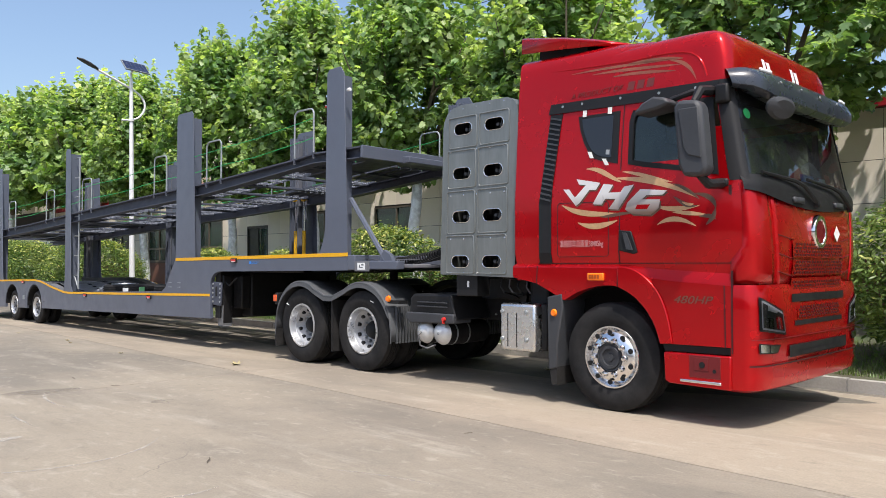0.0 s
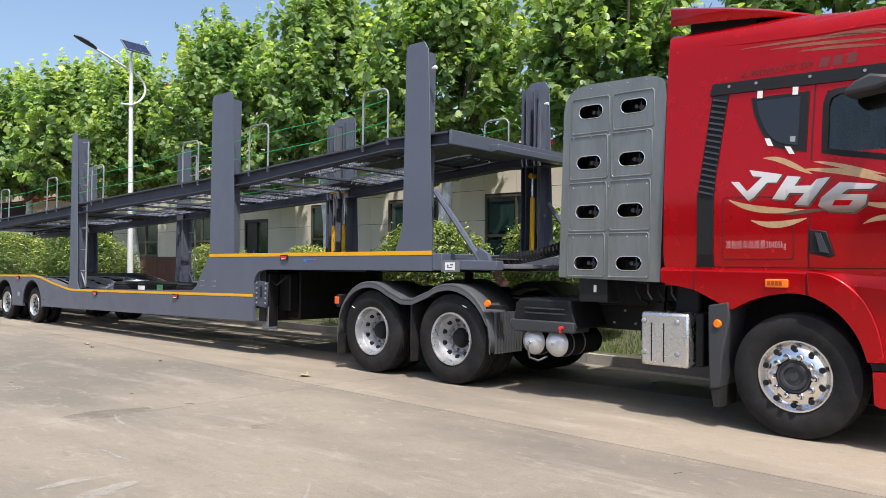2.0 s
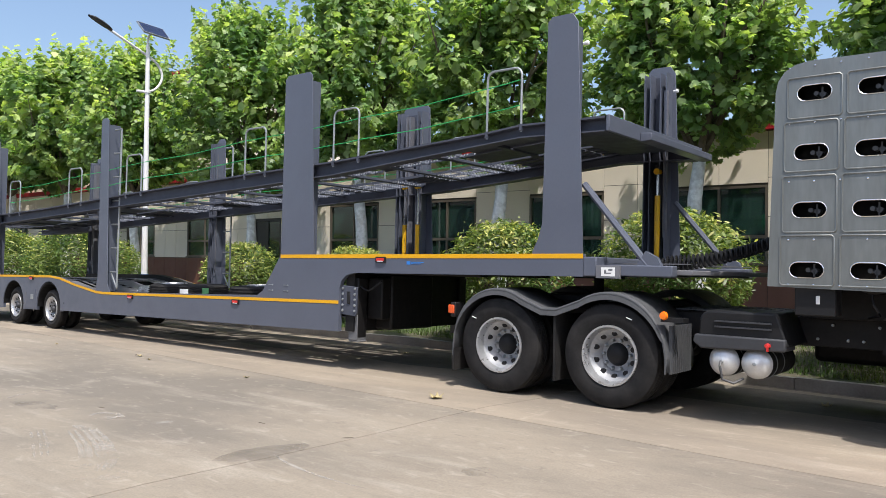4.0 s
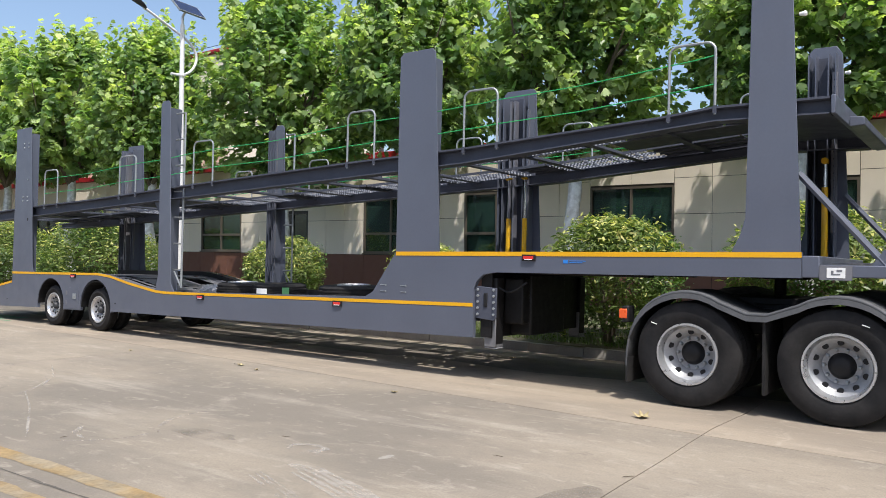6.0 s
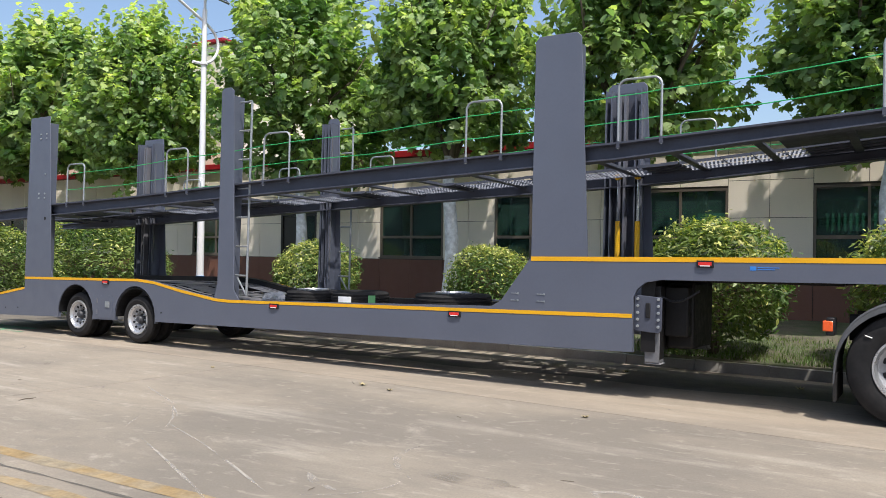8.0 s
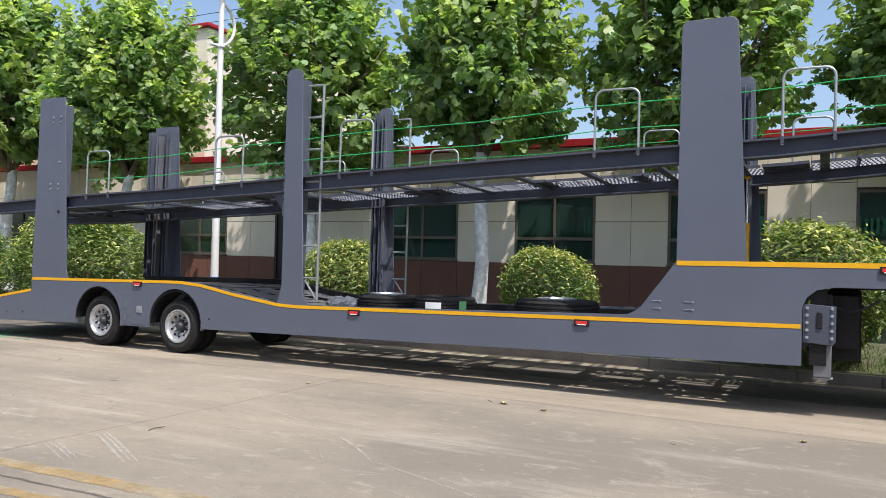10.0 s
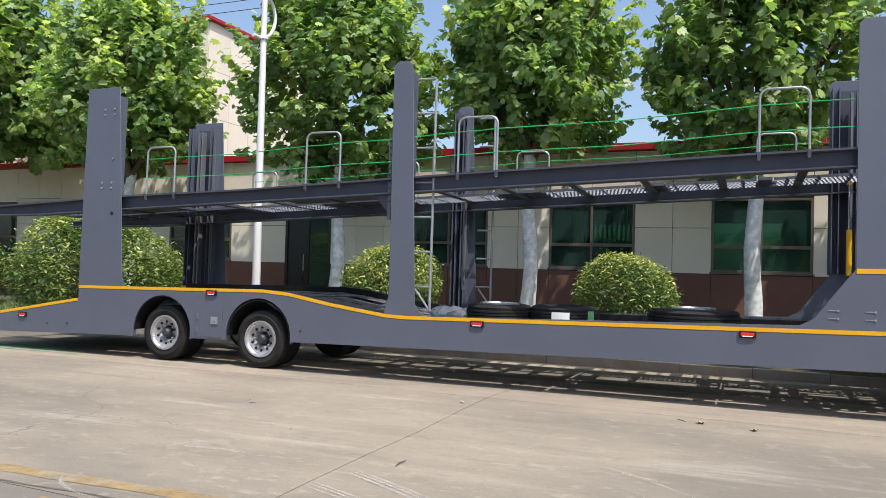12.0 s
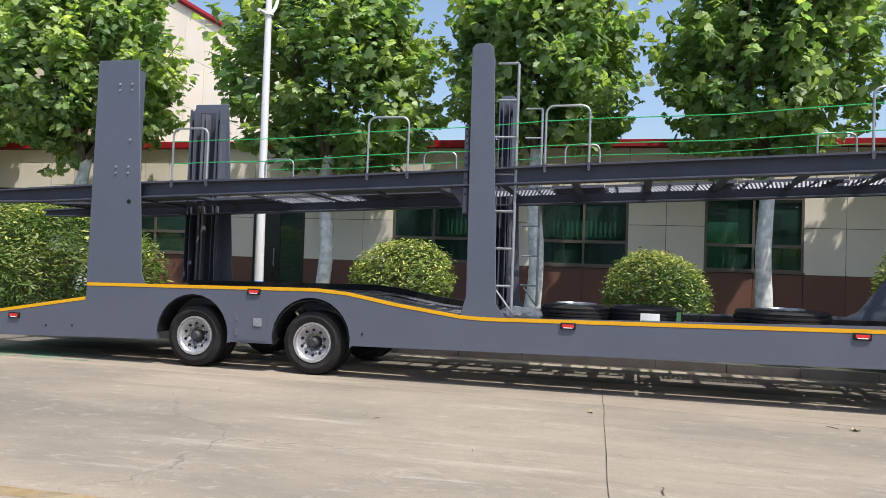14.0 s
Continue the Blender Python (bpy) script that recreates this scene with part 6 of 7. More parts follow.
cabinet = part("tank_cabinet", holed_sheet(cab_poly, [pill(y, z) for y, z in HOLES], XP), M_STEELPANEL, tractor, "brushed grey steel gas-tank cabinet with oval openings", solid=0.012)
edge = [(XP, y, z) for y, z in cab_poly]
part("cabinet_rim", shell([edge, [(XP + 0.1, y, z) for y, z in cab_poly], [(2.2, y, z) for y, z in cab_poly]]), M_STEELPANEL, cabinet)
part("cabinet_far", prism(cab_poly, 2.2, 2.22), M_STEELPANEL, cabinet)
for n_hole, (y, z) in enumerate(HOLES):
    zt, zl = ((3.04, 2.695), (2.665, 2.245), (2.207, 1.732), (1.705, 1.285))[n_hole // 2]
    part("pressed_edge", tube([(XP - 0.008, a, b) for a, b in [(y - 0.195, zl), (y + 0.195, zl), (y + 0.212, zl + 0.018), (y + 0.212, zt - 0.018), (y + 0.195, zt), (y - 0.195, zt), (y - 0.212, zt - 0.018), (y - 0.212, zl + 0.018), (y - 0.195, zl)]], 0.008, 6), M_STEELPANEL, cabinet, smooth=True)
    part("hole_rim", tube([(XP - 0.006, a, b) for a, b in pill(y, z) + pill(y, z)[:1]], 0.005, 5), M_ALU, cabinet)
    tank = part("gas_tank_end", lathe([(0.0, XP + 0.14), (0.10, XP + 0.15), (0.19, XP + 0.22), (0.205, XP + 0.32), (0.205, 2.0)], (0, y, z), "x", 24), M_FRAME, tractor, smooth=True)
    part("valve", join(tube([(XP + 0.05, y, z), (XP + 0.16, y, z)], 0.02, 8), box(XP + 0.07, XP + 0.09, y - 0.075, y + 0.0, z - 0.016, z + 0.004), box(XP + 0.06, XP + 0.075, y - 0.052, y - 0.040, z - 0.06, z + 0.05), tube([(XP + 0.06, y - 0.05, z - 0.01), (XP + 0.16, y - 0.05, z - 0.01)], 0.024, 8)), M_VALVE, tank)
rivet_mesh = mesh_of("rivet", lathe([(0, -0.012), (0.008, -0.010), (0.010, -0.004)], (0, 0, 0), n=8), M_CHROME)
for y in (-3.26, -3.46, -3.66, -3.86, -4.06):
    for z in (1.29, 1.67, 2.16, 2.655, 3.13):
        part("rivet", rivet_mesh, None, cabinet).location = (XP, y, z)

# chassis
for x in (0.62, 1.50):
    part("chassis_rail", box(x, x + 0.08, -6.2, 0.36, 0.72, 0.98), M_FRAME, tractor, bevel=0.01)
for y in (-4.4, -3.0, -1.9, -0.7, 0.28):
    part("chassis_cross", box(0.7, 1.5, y - 0.05, y + 0.05, 0.76, 0.94), M_FRAME, tractor)
part("engine", box(0.55, 1.65, -6.3, -4.5, 0.55, 1.25), M_FRAME, tractor, bevel=0.05)
part("rear_cowl", box(0.1, 2.1, -4.5, -4.25, 0.95, 1.3), M_BLACK, tractor, bevel=0.03)
part("cable_box", box(-0.04, 0.18, -3.62, -3.30, 1.03, 1.27), M_BLACK, tractor, bevel=0.01)
part("fifth_wheel", prism([(0.75, -1.3), (1.45, -1.3), (1.55, -0.7), (1.35, -0.1), (1.2, -0.5), (1.0, -0.5), (0.85, -0.1), (0.65, -0.7)], 1.02, 1.09, "z"), M_FRAME, tractor, bevel=0.01)
part("fifth_wheel_base", box(0.7, 1.5, -1.1, -0.4, 0.96, 1.02), M_FRAME, tractor)
part("catwalk", plate_geo(0.55, 1.65, -3.1, -2.0, lambda y: 1.0, 10, 8, 0.3, 0.3), M_GREYPLASTIC, tractor, solid=0.01)
part("label", box(-0.043, -0.039, -3.50, -3.47, 1.13, 1.2), M_WHITE, tractor)
chassis_bolt = mesh_of("bolt", lathe([(0, -0.02), (0.012, -0.018), (0.014, 0.0)], (0, 0, 0), n=8), M_STEEL)
for i in range(14):
    part("bolt", chassis_bolt, None, tractor).location = Vector((0.62, -4.2 + 0.125 * i, 0.79 + 0.13 * (i % 3 == 0))) - tractor.location
for i in range(4):
    y = -3.86 - 0.12 * i
    part("hose", tube([(0.1, y, 1.22), (0.06, y - 0.02, 1.14), (0.08, y - 0.05, 1.08), (0.3, y - 0.02, 1.04), (0.5, y + 0.1, 1.0)], 0.010, 6), M_VALVE if i % 2 else M_BLACK, tractor, "thin grey service hose", smooth=True)
# black plate added in place of the chassis parts behind the hoses
part("service_panel", box(0.5, 0.56, -4.3, -3.2, 0.98, 1.26), M_FRAME, tractor, bevel=0.01)
part("side_bracket", prism([(-3.9, 0.72), (-4.0, 1.2), (-4.06, 1.2), (-4.02, 0.72)], 0.3, 0.34), M_FRAME, tractor)
# silver urea or fuel tank, near
ft = part("fuel_tank", box(-0.12, 0.46, -4.49, -4.02, 0.482, 0.972), M_TANK, tractor, "bright ribbed aluminium tank cover", bevel=0.028)
# black strips drawn for the dark grooves between the cover's raised panels
part("rib", join(*[box(-0.1215, -0.112, y - 0.006, y + 0.006, 0.525, 0.875) for y in (-4.13, -4.25)]), M_BLACK, ft)
for y in (-4.056, -4.378):
    for z in (0.603, 0.89):
        part("rosette", lathe([(0, -0.02), (0.02, -0.016), (0.024, -0.002)], (-0.12, y, z), n=14), M_STEEL, ft, smooth=True)
part("tank_bracket", box(-0.06, 0.4, -4.60, -4.52, 0.5, 0.98), M_BLACK, tractor, bevel=0.02)
part("fuel_tank", box(1.75, 2.3, -4.5, -3.0, 0.46, 1.0), M_FRAME, tractor, bevel=0.06)
# battery box and air tanks
bb = part("battery_box", prism([(-2.44, 0.74), (-2.46, 0.98), (-2.52, 1.03), (-3.14, 1.03), (-3.24, 0.74)], 0.02, 0.62), M_BLACK, tractor, "black plastic battery box with ribs", bevel=0.02)
part("lid_band", prism([(-2.40, 0.74), (-2.42, 0.81), (-3.22, 0.81), (-3.22, 0.70), (-2.48, 0.68)], -0.01, 0.3), M_GREYPLASTIC, bb, bevel=0.015)
part("rib", join(*[box(0.0, 0.03, -3.10, -2.60, z, z + 0.014) for z in (0.88, 0.93)]), M_GREYPLASTIC, bb)
part("red_switch", join(lathe([(0, -0.05), (0.022, -0.045), (0.022, -0.01)], (0.0, -3.08, 0.75), n=12), box(-0.05, -0.01, -3.085, -3.075, 0.70, 0.75)), M_REFL, bb, smooth=True)
for y in (-2.665, -2.955):
    at = part("air_tank", lathe([(0.0, -0.02), (0.07, -0.01), (0.118, 0.02), (0.139, 0.06)], (0.03, y, 0.575), "x", 28), M_DULLALU, tractor, "round brushed air tank end", smooth=True)
    part("drum", lathe([(0.139, 0.06), (0.141, 0.08), (0.141, 0.72), (0.0, 0.78)], (0.03, y, 0.575), "x", 28), M_FRAME, at, smooth=True)
    for h in (0.15, 0.36):
        part("strap", lathe([(0.145, h), (0.147, h + 0.005), (0.147, h + 0.02), (0.145, h + 0.025)], (0.03, y, 0.575), "x", 28), M_STEEL, at, smooth=True)
    part("cap", lathe([(0, -0.03), (0.015, -0.028), (0.018, -0.01)], (0.03, y, 0.575), n=12), M_STEEL, at)
part("drain_pipe", tube([(0.0, -2.665, 0.575), (-0.04, -2.67, 0.54), (-0.03, -2.69, 0.42), (0.0, -2.78, 0.39), (0.08, -2.84, 0.43)], 0.012, 8), M_VALVE, tractor, smooth=True)
# front and rear wheels
for side in (-1, 1):
    wheel(tractor, -5.385, 0.512, 0.512, 0.293, -0.12 if side < 0 else 0.18, 0.31, False, side, M_ALU, front=True)
    for y in (-0.185, -1.54):
        wheel(tractor, y, 0.524, 0.524, 0.298, 0.0 if side < 0 else 0.25, 0.28, True, side, deep=0.20)
for y in (-0.185, -1.54):
    part("axle", tube([(0.2, y, 0.525), (2.0, y, 0.525)], 0.09, 12), M_FRAME, tractor, smooth=True)
    part("axle_bowl", lathe([(0.0, -0.3), (0.2, -0.2), (0.24, 0.0), (0.2, 0.2), (0.0, 0.3)], (1.1, y, 0.53), n=20), M_FRAME, tractor, smooth=True)
part("front_axle", box(0.1, 2.1, -5.45, -5.29, 0.38, 0.5), M_FRAME, tractor)
# twin mudguard over the rear wheels
mg_line = [(0.43, 0.36), (0.42, 0.55)] + arc(-0.185, 0.53, 0.60, 10, 122, 12) + [(-0.76, 0.94), (-0.94, 0.94)] + arc(-1.54, 0.53, 0.605, 58, 172, 14) + [(-2.15, 0.55), (-2.15, 0.40)]
for xa, xb in ((-0.03, 0.62), (1.6, 2.22)):
    mgd = part("rear_mudguard", shell([[(xa, y, z) for y, z in mg_line], [(xa + 0.015, y, z + 0.02) for y, z in mg_line], [(xb, y, z + 0.02) for y, z in mg_line]]), M_MUDGUARD, tractor, "dark grey ribbed twin mudguard", smooth=True, solid=0.02)
    lip_rows = [[(xa, y, z) for y, z in mg_line], [(xa - 0.004, y, z - 0.05 if z > 0.7 else z) for y, z in mg_line]]
    part("edge", shell(lip_rows), M_MUDGUARD, mgd, solid=0.014)
    part("mudflap", box(xa, xb, 0.41, 0.435, 0.19, 0.45), M_RUBBER, mgd)
    part("mudflap", box(xa + 0.02, xb, -0.93, -0.905, 0.21, 0.90), M_RUBBER, mgd)
    part("rib", join(*[box(xa + 0.08 + 0.05 * i, xa + 0.095 + 0.05 * i, -2.182, -2.15, 0.40, 0.86) for i in range(10)]), M_MUDGUARD, mgd)
tl = part("tail_lamp", box(0.0, 0.16, 0.425, 0.50, 0.80, 0.97), M_BLACK, tractor, "red and orange lamp in a black housing", bevel=0.012)
part("lens", box(-0.008, 0.10, 0.44, 0.53, 0.84, 0.94), M_LAMP, tl, bevel=0.01)
part("marker", lathe([(0, -0.03), (0.034, -0.026), (0.042, 0.0)], (-0.05, -2.14, 0.96), n=18), M_ORANGE, tractor, "round orange marker lamp", smooth=True)
part("marker_bracket", box(-0.035, 0.1, -2.32, -2.10, 0.90, 0.94), M_BLACK, tractor)
# coiled air line between cab and trailer
for k3 in range(3):
    pts = []
    for i in range(331):
        t = i / 330
        a = t * 2 * math.pi * 30
        pts.append((0.45 + 0.22 * k3 + 0.055 * math.cos(a), -1.75 - 1.4 * t, 1.42 + 0.03 * k3 + 0.05 * t + 0.28 * t ** 2.2 + 0.055 * math.sin(a)))
    part("coiled_hose", tube(pts, 0.010, 5), M_BLACK, tractor, "black coiled air hose", smooth=True)
tractor.rotation_euler = (0, TILT_Y * 0.5, radians(-1.0))

# ---- trees ----
def leaf_cloud(points, normals, size, outline, rnd, jitter=0.9):
    """Small leaf blades at points, turned roughly to normals."""
    n, m = len(points), len(outline)
    nrm = normals + rnd.normal(0, jitter * 0.6, normals.shape)
    nrm /= np.linalg.norm(nrm, axis=1)[:, None] + 1e-9
    ref = rnd.normal(0, 1, normals.shape)
    u = np.cross(nrm, ref)
    u /= np.linalg.norm(u, axis=1)[:, None] + 1e-9
    w = np.cross(nrm, u)
    s = size * rnd.uniform(0.6, 1.25, n)
    ol = np.array(outline)
    v = (points[:, None, :] + s[:, None, None] * (ol[None, :, 0, None] * u[:, None, :] + ol[None, :, 1, None] * w[:, None, :] + ol[None, :, 2, None] * nrm[:, None, :]))
    return v.reshape(-1, 3), n, m


def leaf_mesh(name, v, n, m, material, pale_leaf=None, pale_material=None):
    me = bpy.data.meshes.new(name)
    me.vertices.add(len(v))
    me.vertices.foreach_set("co", v.astype(np.float32).ravel())
    me.loops.add(n * m)
    me.loops.foreach_set("vertex_index", np.arange(n * m, dtype=np.int32))
    me.polygons.add(n)
    me.polygons.foreach_set("loop_start", np.arange(0, n * m, m, dtype=np.int32))
    me.materials.append(material)
    if pale_leaf is not None:
        me.materials.append(pale_material)
        me.polygons.foreach_set("material_index", pale_leaf.astype(np.int32))
    me.update(calc_edges=True)
    return me


PLANE_LEAF = [(0.0, -0.42, 0.02), (0.40, -0.38, -0.05), (0.55, -0.08, -0.07), (0.34, 0.06, 0.02), (0.46, 0.36, -0.08), (0.20, 0.30, 0.02), (0.0, 0.64, -0.1), (-0.20, 0.30, 0.02), (-0.46, 0.36, -0.08), (-0.34, 0.06, 0.02), (-0.55, -0.08, -0.07), (-0.40, -0.38, -0.05)]
OVAL_LEAF = [(0.0, -0.54, 0), (0.15, -0.18, 0.03), (0.14, 0.18, 0.03), (0.0, 0.56, -0.06), (-0.14, 0.18, 0.03), (-0.15, -0.18, 0.03)]


def crown_mesh(seed, dense=1.2, leaf=1.0):
    """Leafy shoots that leave an uneven egg of limbs outwards and upwards."""
    rnd = np.random.default_rng(seed)
    lob = rnd.normal(0, 1, (10, 3))
    lob /= np.linalg.norm(lob, axis=1)[:, None]
    lob_r = rnd.uniform(-0.3, 0.22, 10)
    pts, nrm, big, pale_leaf = [], [], [], []

    def shoot(base, aim, length, count, size, pale_tip):
        up = np.array([0, 0, 1.0])
        t = (np.arange(count) + rnd.uniform(0, 0.6, count)) / count
        bend = 0.35 * length * t ** 2
        axis = base + aim * (t * length)[:, None] + up * bend[:, None]
        side = rnd.normal(0, 1, (count, 3))
        side -= aim * (side @ aim)[:, None]
        side /= np.linalg.norm(side, axis=1)[:, None] + 1e-9
        spread = (0.17 * (1.15 - 0.75 * t))[:, None]
        pts.append(axis + side * spread * rnd.uniform(0.5, 1.3, (count, 1)))
        nrm.append(side * 0.55 + up * 0.75 + aim * 0.35)
        big.append(size * (1.2 - 0.45 * t))
        pale_leaf.append((t > 0.55) & (rnd.uniform(0, 1, count) < pale_tip))

    for _ in range(470):
        d = rnd.normal(0, 1, 3)
        d /= np.linalg.norm(d)
        r = 1.0 + sum(a * max(0.0, float(d @ b)) ** 4 for a, b in zip(lob_r, lob))
        k = rnd.uniform(0.5, 0.86)
        taper = 1.0 - 0.3 * d[2] if d[2] < 0 else 1.0 - 0.34 * d[2]
        base = d * r * k * np.array([2.0 * taper, 1.88 * taper, 2.62 if d[2] < 0 else 2.5]) + np.array([0, 0, 5.5])
        aim = d * np.array([1, 1, 0.5]) + np.array([0, 0, 0.55]) + rnd.normal(0, 0.25, 3)
        if d[2] < -0.45:
            aim[2] = -abs(aim[2]) * 0.6
        aim /= np.linalg.norm(aim)
        # outer and upper shoots get more of the sun-coloured leaves
        shoot(base, aim, rnd.uniform(0.5, 1.0), int(rnd.integers(14, 26) * dense), 0.19 * leaf, (0.75 if rnd.uniform() < 0.55 else 0.1) if k > 0.66 and d[2] > -0.35 else 0.06)
    for _ in range(46):
        a, rr = rnd.uniform(0, 2 * math.pi), rnd.uniform(0.1, 1.7)
        base = np.array([rr * math.cos(a), rr * math.sin(a), 7.3 - 0.32 * rr + rnd.uniform(-0.3, 0.2)])
        aim = np.array([0.18 * math.cos(a), 0.18 * math.sin(a), 1.0]) + rnd.normal(0, 0.08, 3)
        shoot(base, aim / np.linalg.norm(aim), rnd.uniform(0.6, 1.25), int(rnd.integers(20, 32) * dense * 0.9), 0.175 * leaf, 0.7)
    v, n, m = leaf_cloud(np.concatenate(pts), np.concatenate(nrm), np.concatenate(big), PLANE_LEAF, rnd, 0.75)
    return leaf_mesh("crown", v, n, m, M_LEAF, np.concatenate(pale_leaf), M_LEAF_SUN)


def trunk_geo(seed):
    r = random.Random(seed)
    pts, rad = [], []
    for i in range(9):
        z = -0.1 + 3.5 * i / 8
        pts.append((0.05 * math.sin(i * 0.9 + seed), 0.05 * math.cos(i * 1.1 + seed * 2), z))
        rad.append(0.165 - 0.045 * i / 8 + (0.05 if i == 0 else 0) + r.uniform(-0.008, 0.008))
    return tube(pts, rad, 14)


def limbs_geo(seed):
    r = random.Random(seed + 50)
    gs = []
    for k in range(7):
        a = 2 * math.pi * k / 7 + r.uniform(-0.3, 0.3)
        reach, top = r.uniform(0.8, 1.6), r.uniform(5.6, 7.2)
        p = [(0, 0, 3.2), (0.3 * reach * math.cos(a), 0.3 * reach * math.sin(a), 3.9), (0.75 * reach * math.cos(a), 0.75 * reach * math.sin(a), 5.0), (reach * math.cos(a), reach * math.sin(a), top)]
        gs.append(tube(p, [0.075, 0.06, 0.04, 0.012], 7))
        b = a + r.uniform(0.4, 0.9)
        gs.append(tube([p[2], (p[2][0] + 0.6 * math.cos(b), p[2][1] + 0.6 * math.sin(b), p[2][2] + 0.5), (p[2][0] + 1.0 * math.cos(b), p[2][1] + 1.0 * math.sin(b), p[2][2] + 1.2)], [0.035, 0.025, 0.008], 6))
    return join(*gs)


TREE_KINDS = []
for s in range(4):
    TREE_KINDS.append((mesh_of("trunk", trunk_geo(s), M_BARK, True), mesh_of("branching", limbs_geo(s), M_LIMB, True), crown_mesh(11 + s)))
TREE_KINDS.append((*TREE_KINDS[1][:2], crown_mesh(17, 0.75, 1.5)))


def tree(x, y, z, kind, turn, size=1.0, drop=0.0, spread=1.0):
    t = thing("plane_tree", (x, y, z), "leafy plane tree with a whitewashed trunk in the verge", "tree", "row of plane trees")
    for nm, me in zip(("trunk", "branching", "crown"), TREE_KINDS[kind]):
        o = new(nm, me)
        o.parent = t
        if nm == "crown":
            o.scale, o.location = (2.04 - spread if spread > 1 else spread, spread, 1.0 + 0.16 * drop), (0, 0, -drop)
    t.rotation_euler = (0, 0, radians(turn))
    t.scale = (size, size, size)
    return t


for i, y in enumerate([-17.0, -12.7, -8.4, -4.1, 0.2, 4.5, 8.8, 13.33, 19.3, 24.4, 29.4, 34.4, 39.4, 44.5]):
    tree(6.85 + 0.1 * math.sin(i * 2.1), y, 0.22, i % 4 if -10 < y < 22 else 4, 0 if 12 < y < 20 else (i * 77) % 360, (1.0 if y < 15 else (1.04 if y < 20 else 1.12)) + 0.04 * math.sin(i * 1.3), 0.36 if 3 < y < 12 else (-0.25 if -6 < y < 3 else 0.0), 1.12 if 12 < y < 20 else (0.95 if 0 < y < 12 else 1.0))


# ---- clipped shrubs ----
def shrub_mesh(seed, leaves=9500, leaf=0.11, tips=0.6, square=0.28):
    rnd = np.random.default_rng(seed)
    d = rnd.normal(0, 1, (leaves, 3))
    d /= np.linalg.norm(d, axis=1)[:, None]
    d[:, 2] = np.where(d[:, 2] < -0.8, -d[:, 2], d[:, 2])
    lob = rnd.normal(0, 1, (12, 3))
    lob /= np.linalg.norm(lob, axis=1)[:, None]
    bumpy = 1.0 + 0.10 * (np.clip(d @ lob.T, 0, 1) ** 8).sum(1) + rnd.normal(0, 0.05, leaves) + np.where((rnd.uniform(0, 1, leaves) < 0.03) & (d[:, 2] > 0.1), rnd.uniform(0.04, 0.16, leaves), 0.0)
    k = np.where(rnd.uniform(0, 1, leaves) < 0.72, rnd.uniform(0.9, 1.04, leaves), rnd.uniform(0.55, 0.92, leaves))
    box_in = (np.abs(d) ** 3.2).sum(1) ** (-1 / 3.2)
    p = d * (bumpy * k * (1 - square + square * box_in))[:, None]
    v, n, m = leaf_cloud(p, d * 0.6 + np.array([0, 0, 0.7]), leaf, OVAL_LEAF, rnd, 1.1)
    pale_tip = (bumpy * k > 0.99) & (rnd.uniform(0, 1, leaves) < tips * np.clip(0.22 + 0.55 * d[:, 2], 0.06, 0.8))
    return leaf_mesh("leaves", v, n, m, M_LEAF2, pale_tip, M_SHOOT)


SHRUB_KINDS = [shrub_mesh(70 + i) for i in range(3)]
BIG_SHRUB = shrub_mesh(77, 17000, 0.078, 0.4, 0.06)
stem_mesh = mesh_of("branching", join(*[tube([(0.06 * math.cos(a), 0.06 * math.sin(a), -1.15), (0.22 * math.cos(a), 0.22 * math.sin(a), -0.5), (0.6 * math.cos(a), 0.6 * math.sin(a), 0.4)], [0.035, 0.028, 0.01], 6) for a in np.arange(0, 6.2, 0.78)]), M_LIMB, True)
for i, (x, y, rx, ry, top, low) in enumerate([(4.78, 10.87, 0.86, 0.80, 1.72, 0.35), (4.5, 6.53, 0.76, 0.70, 1.63, 0.33), (3.9, 2.40, 0.98, 0.93, 2.03, 0.22), (4.1, -0.5, 0.95, 0.95, 2.15, 0.4), (4.1, -3.6, 1.0, 1.0, 2.1, 0.4),
                                         (4.3, -7.5, 1.2, 1.35, 2.25, 0.25), (4.5, -10.5, 1.2, 1.4, 2.3, 0.25), (4.2, 17.75, 1.5, 2.0, 2.16, -0.1), (4.1, 22.95, 1.35, 1.6, 2.1, 0.1), (4.2, 26.5, 1.3, 1.7, 2.2, 0.3), (4.4, 30, 1.3, 1.8, 2.2, 0.3)]):
    c = (top + low) / 2
    s = thing("shrub", (x, y, c), "rounded clipped evergreen shrub with yellow-green tips", "shrub", "row of clipped shrubs")
    o = new("leaves", SHRUB_KINDS[i % 3] if ry < 1.3 else BIG_SHRUB)
    o.parent, o.scale = s, (rx, ry, (top - low) / 2)
    o.rotation_euler = (0, 0, i * 1.3)
    st = new("branching", stem_mesh)
    st.parent, st.scale = s, (0.8, 0.8, (c - 0.12) / 1.15)

# grass tufts on the verge
grnd = np.random.default_rng(5)
gn = 42000
gy = grnd.uniform(-9, 24, gn)
gx = np.minimum(3.1 + 0.04 * gy, 3.29) + 0.3 + 2.6 * grnd.uniform(0, 1, gn) ** 1.5
gh, ga, gl = grnd.uniform(0.02, 0.11, gn), grnd.uniform(0, 6.28, gn), grnd.uniform(0.0, 0.07, gn)
gz = np.interp(gx, [2.9, 3.4, 4.5, 6.5], [0.065, 0.09, 0.155, 0.22])
ca, sa = np.cos(ga) * 0.006, np.sin(ga) * 0.006
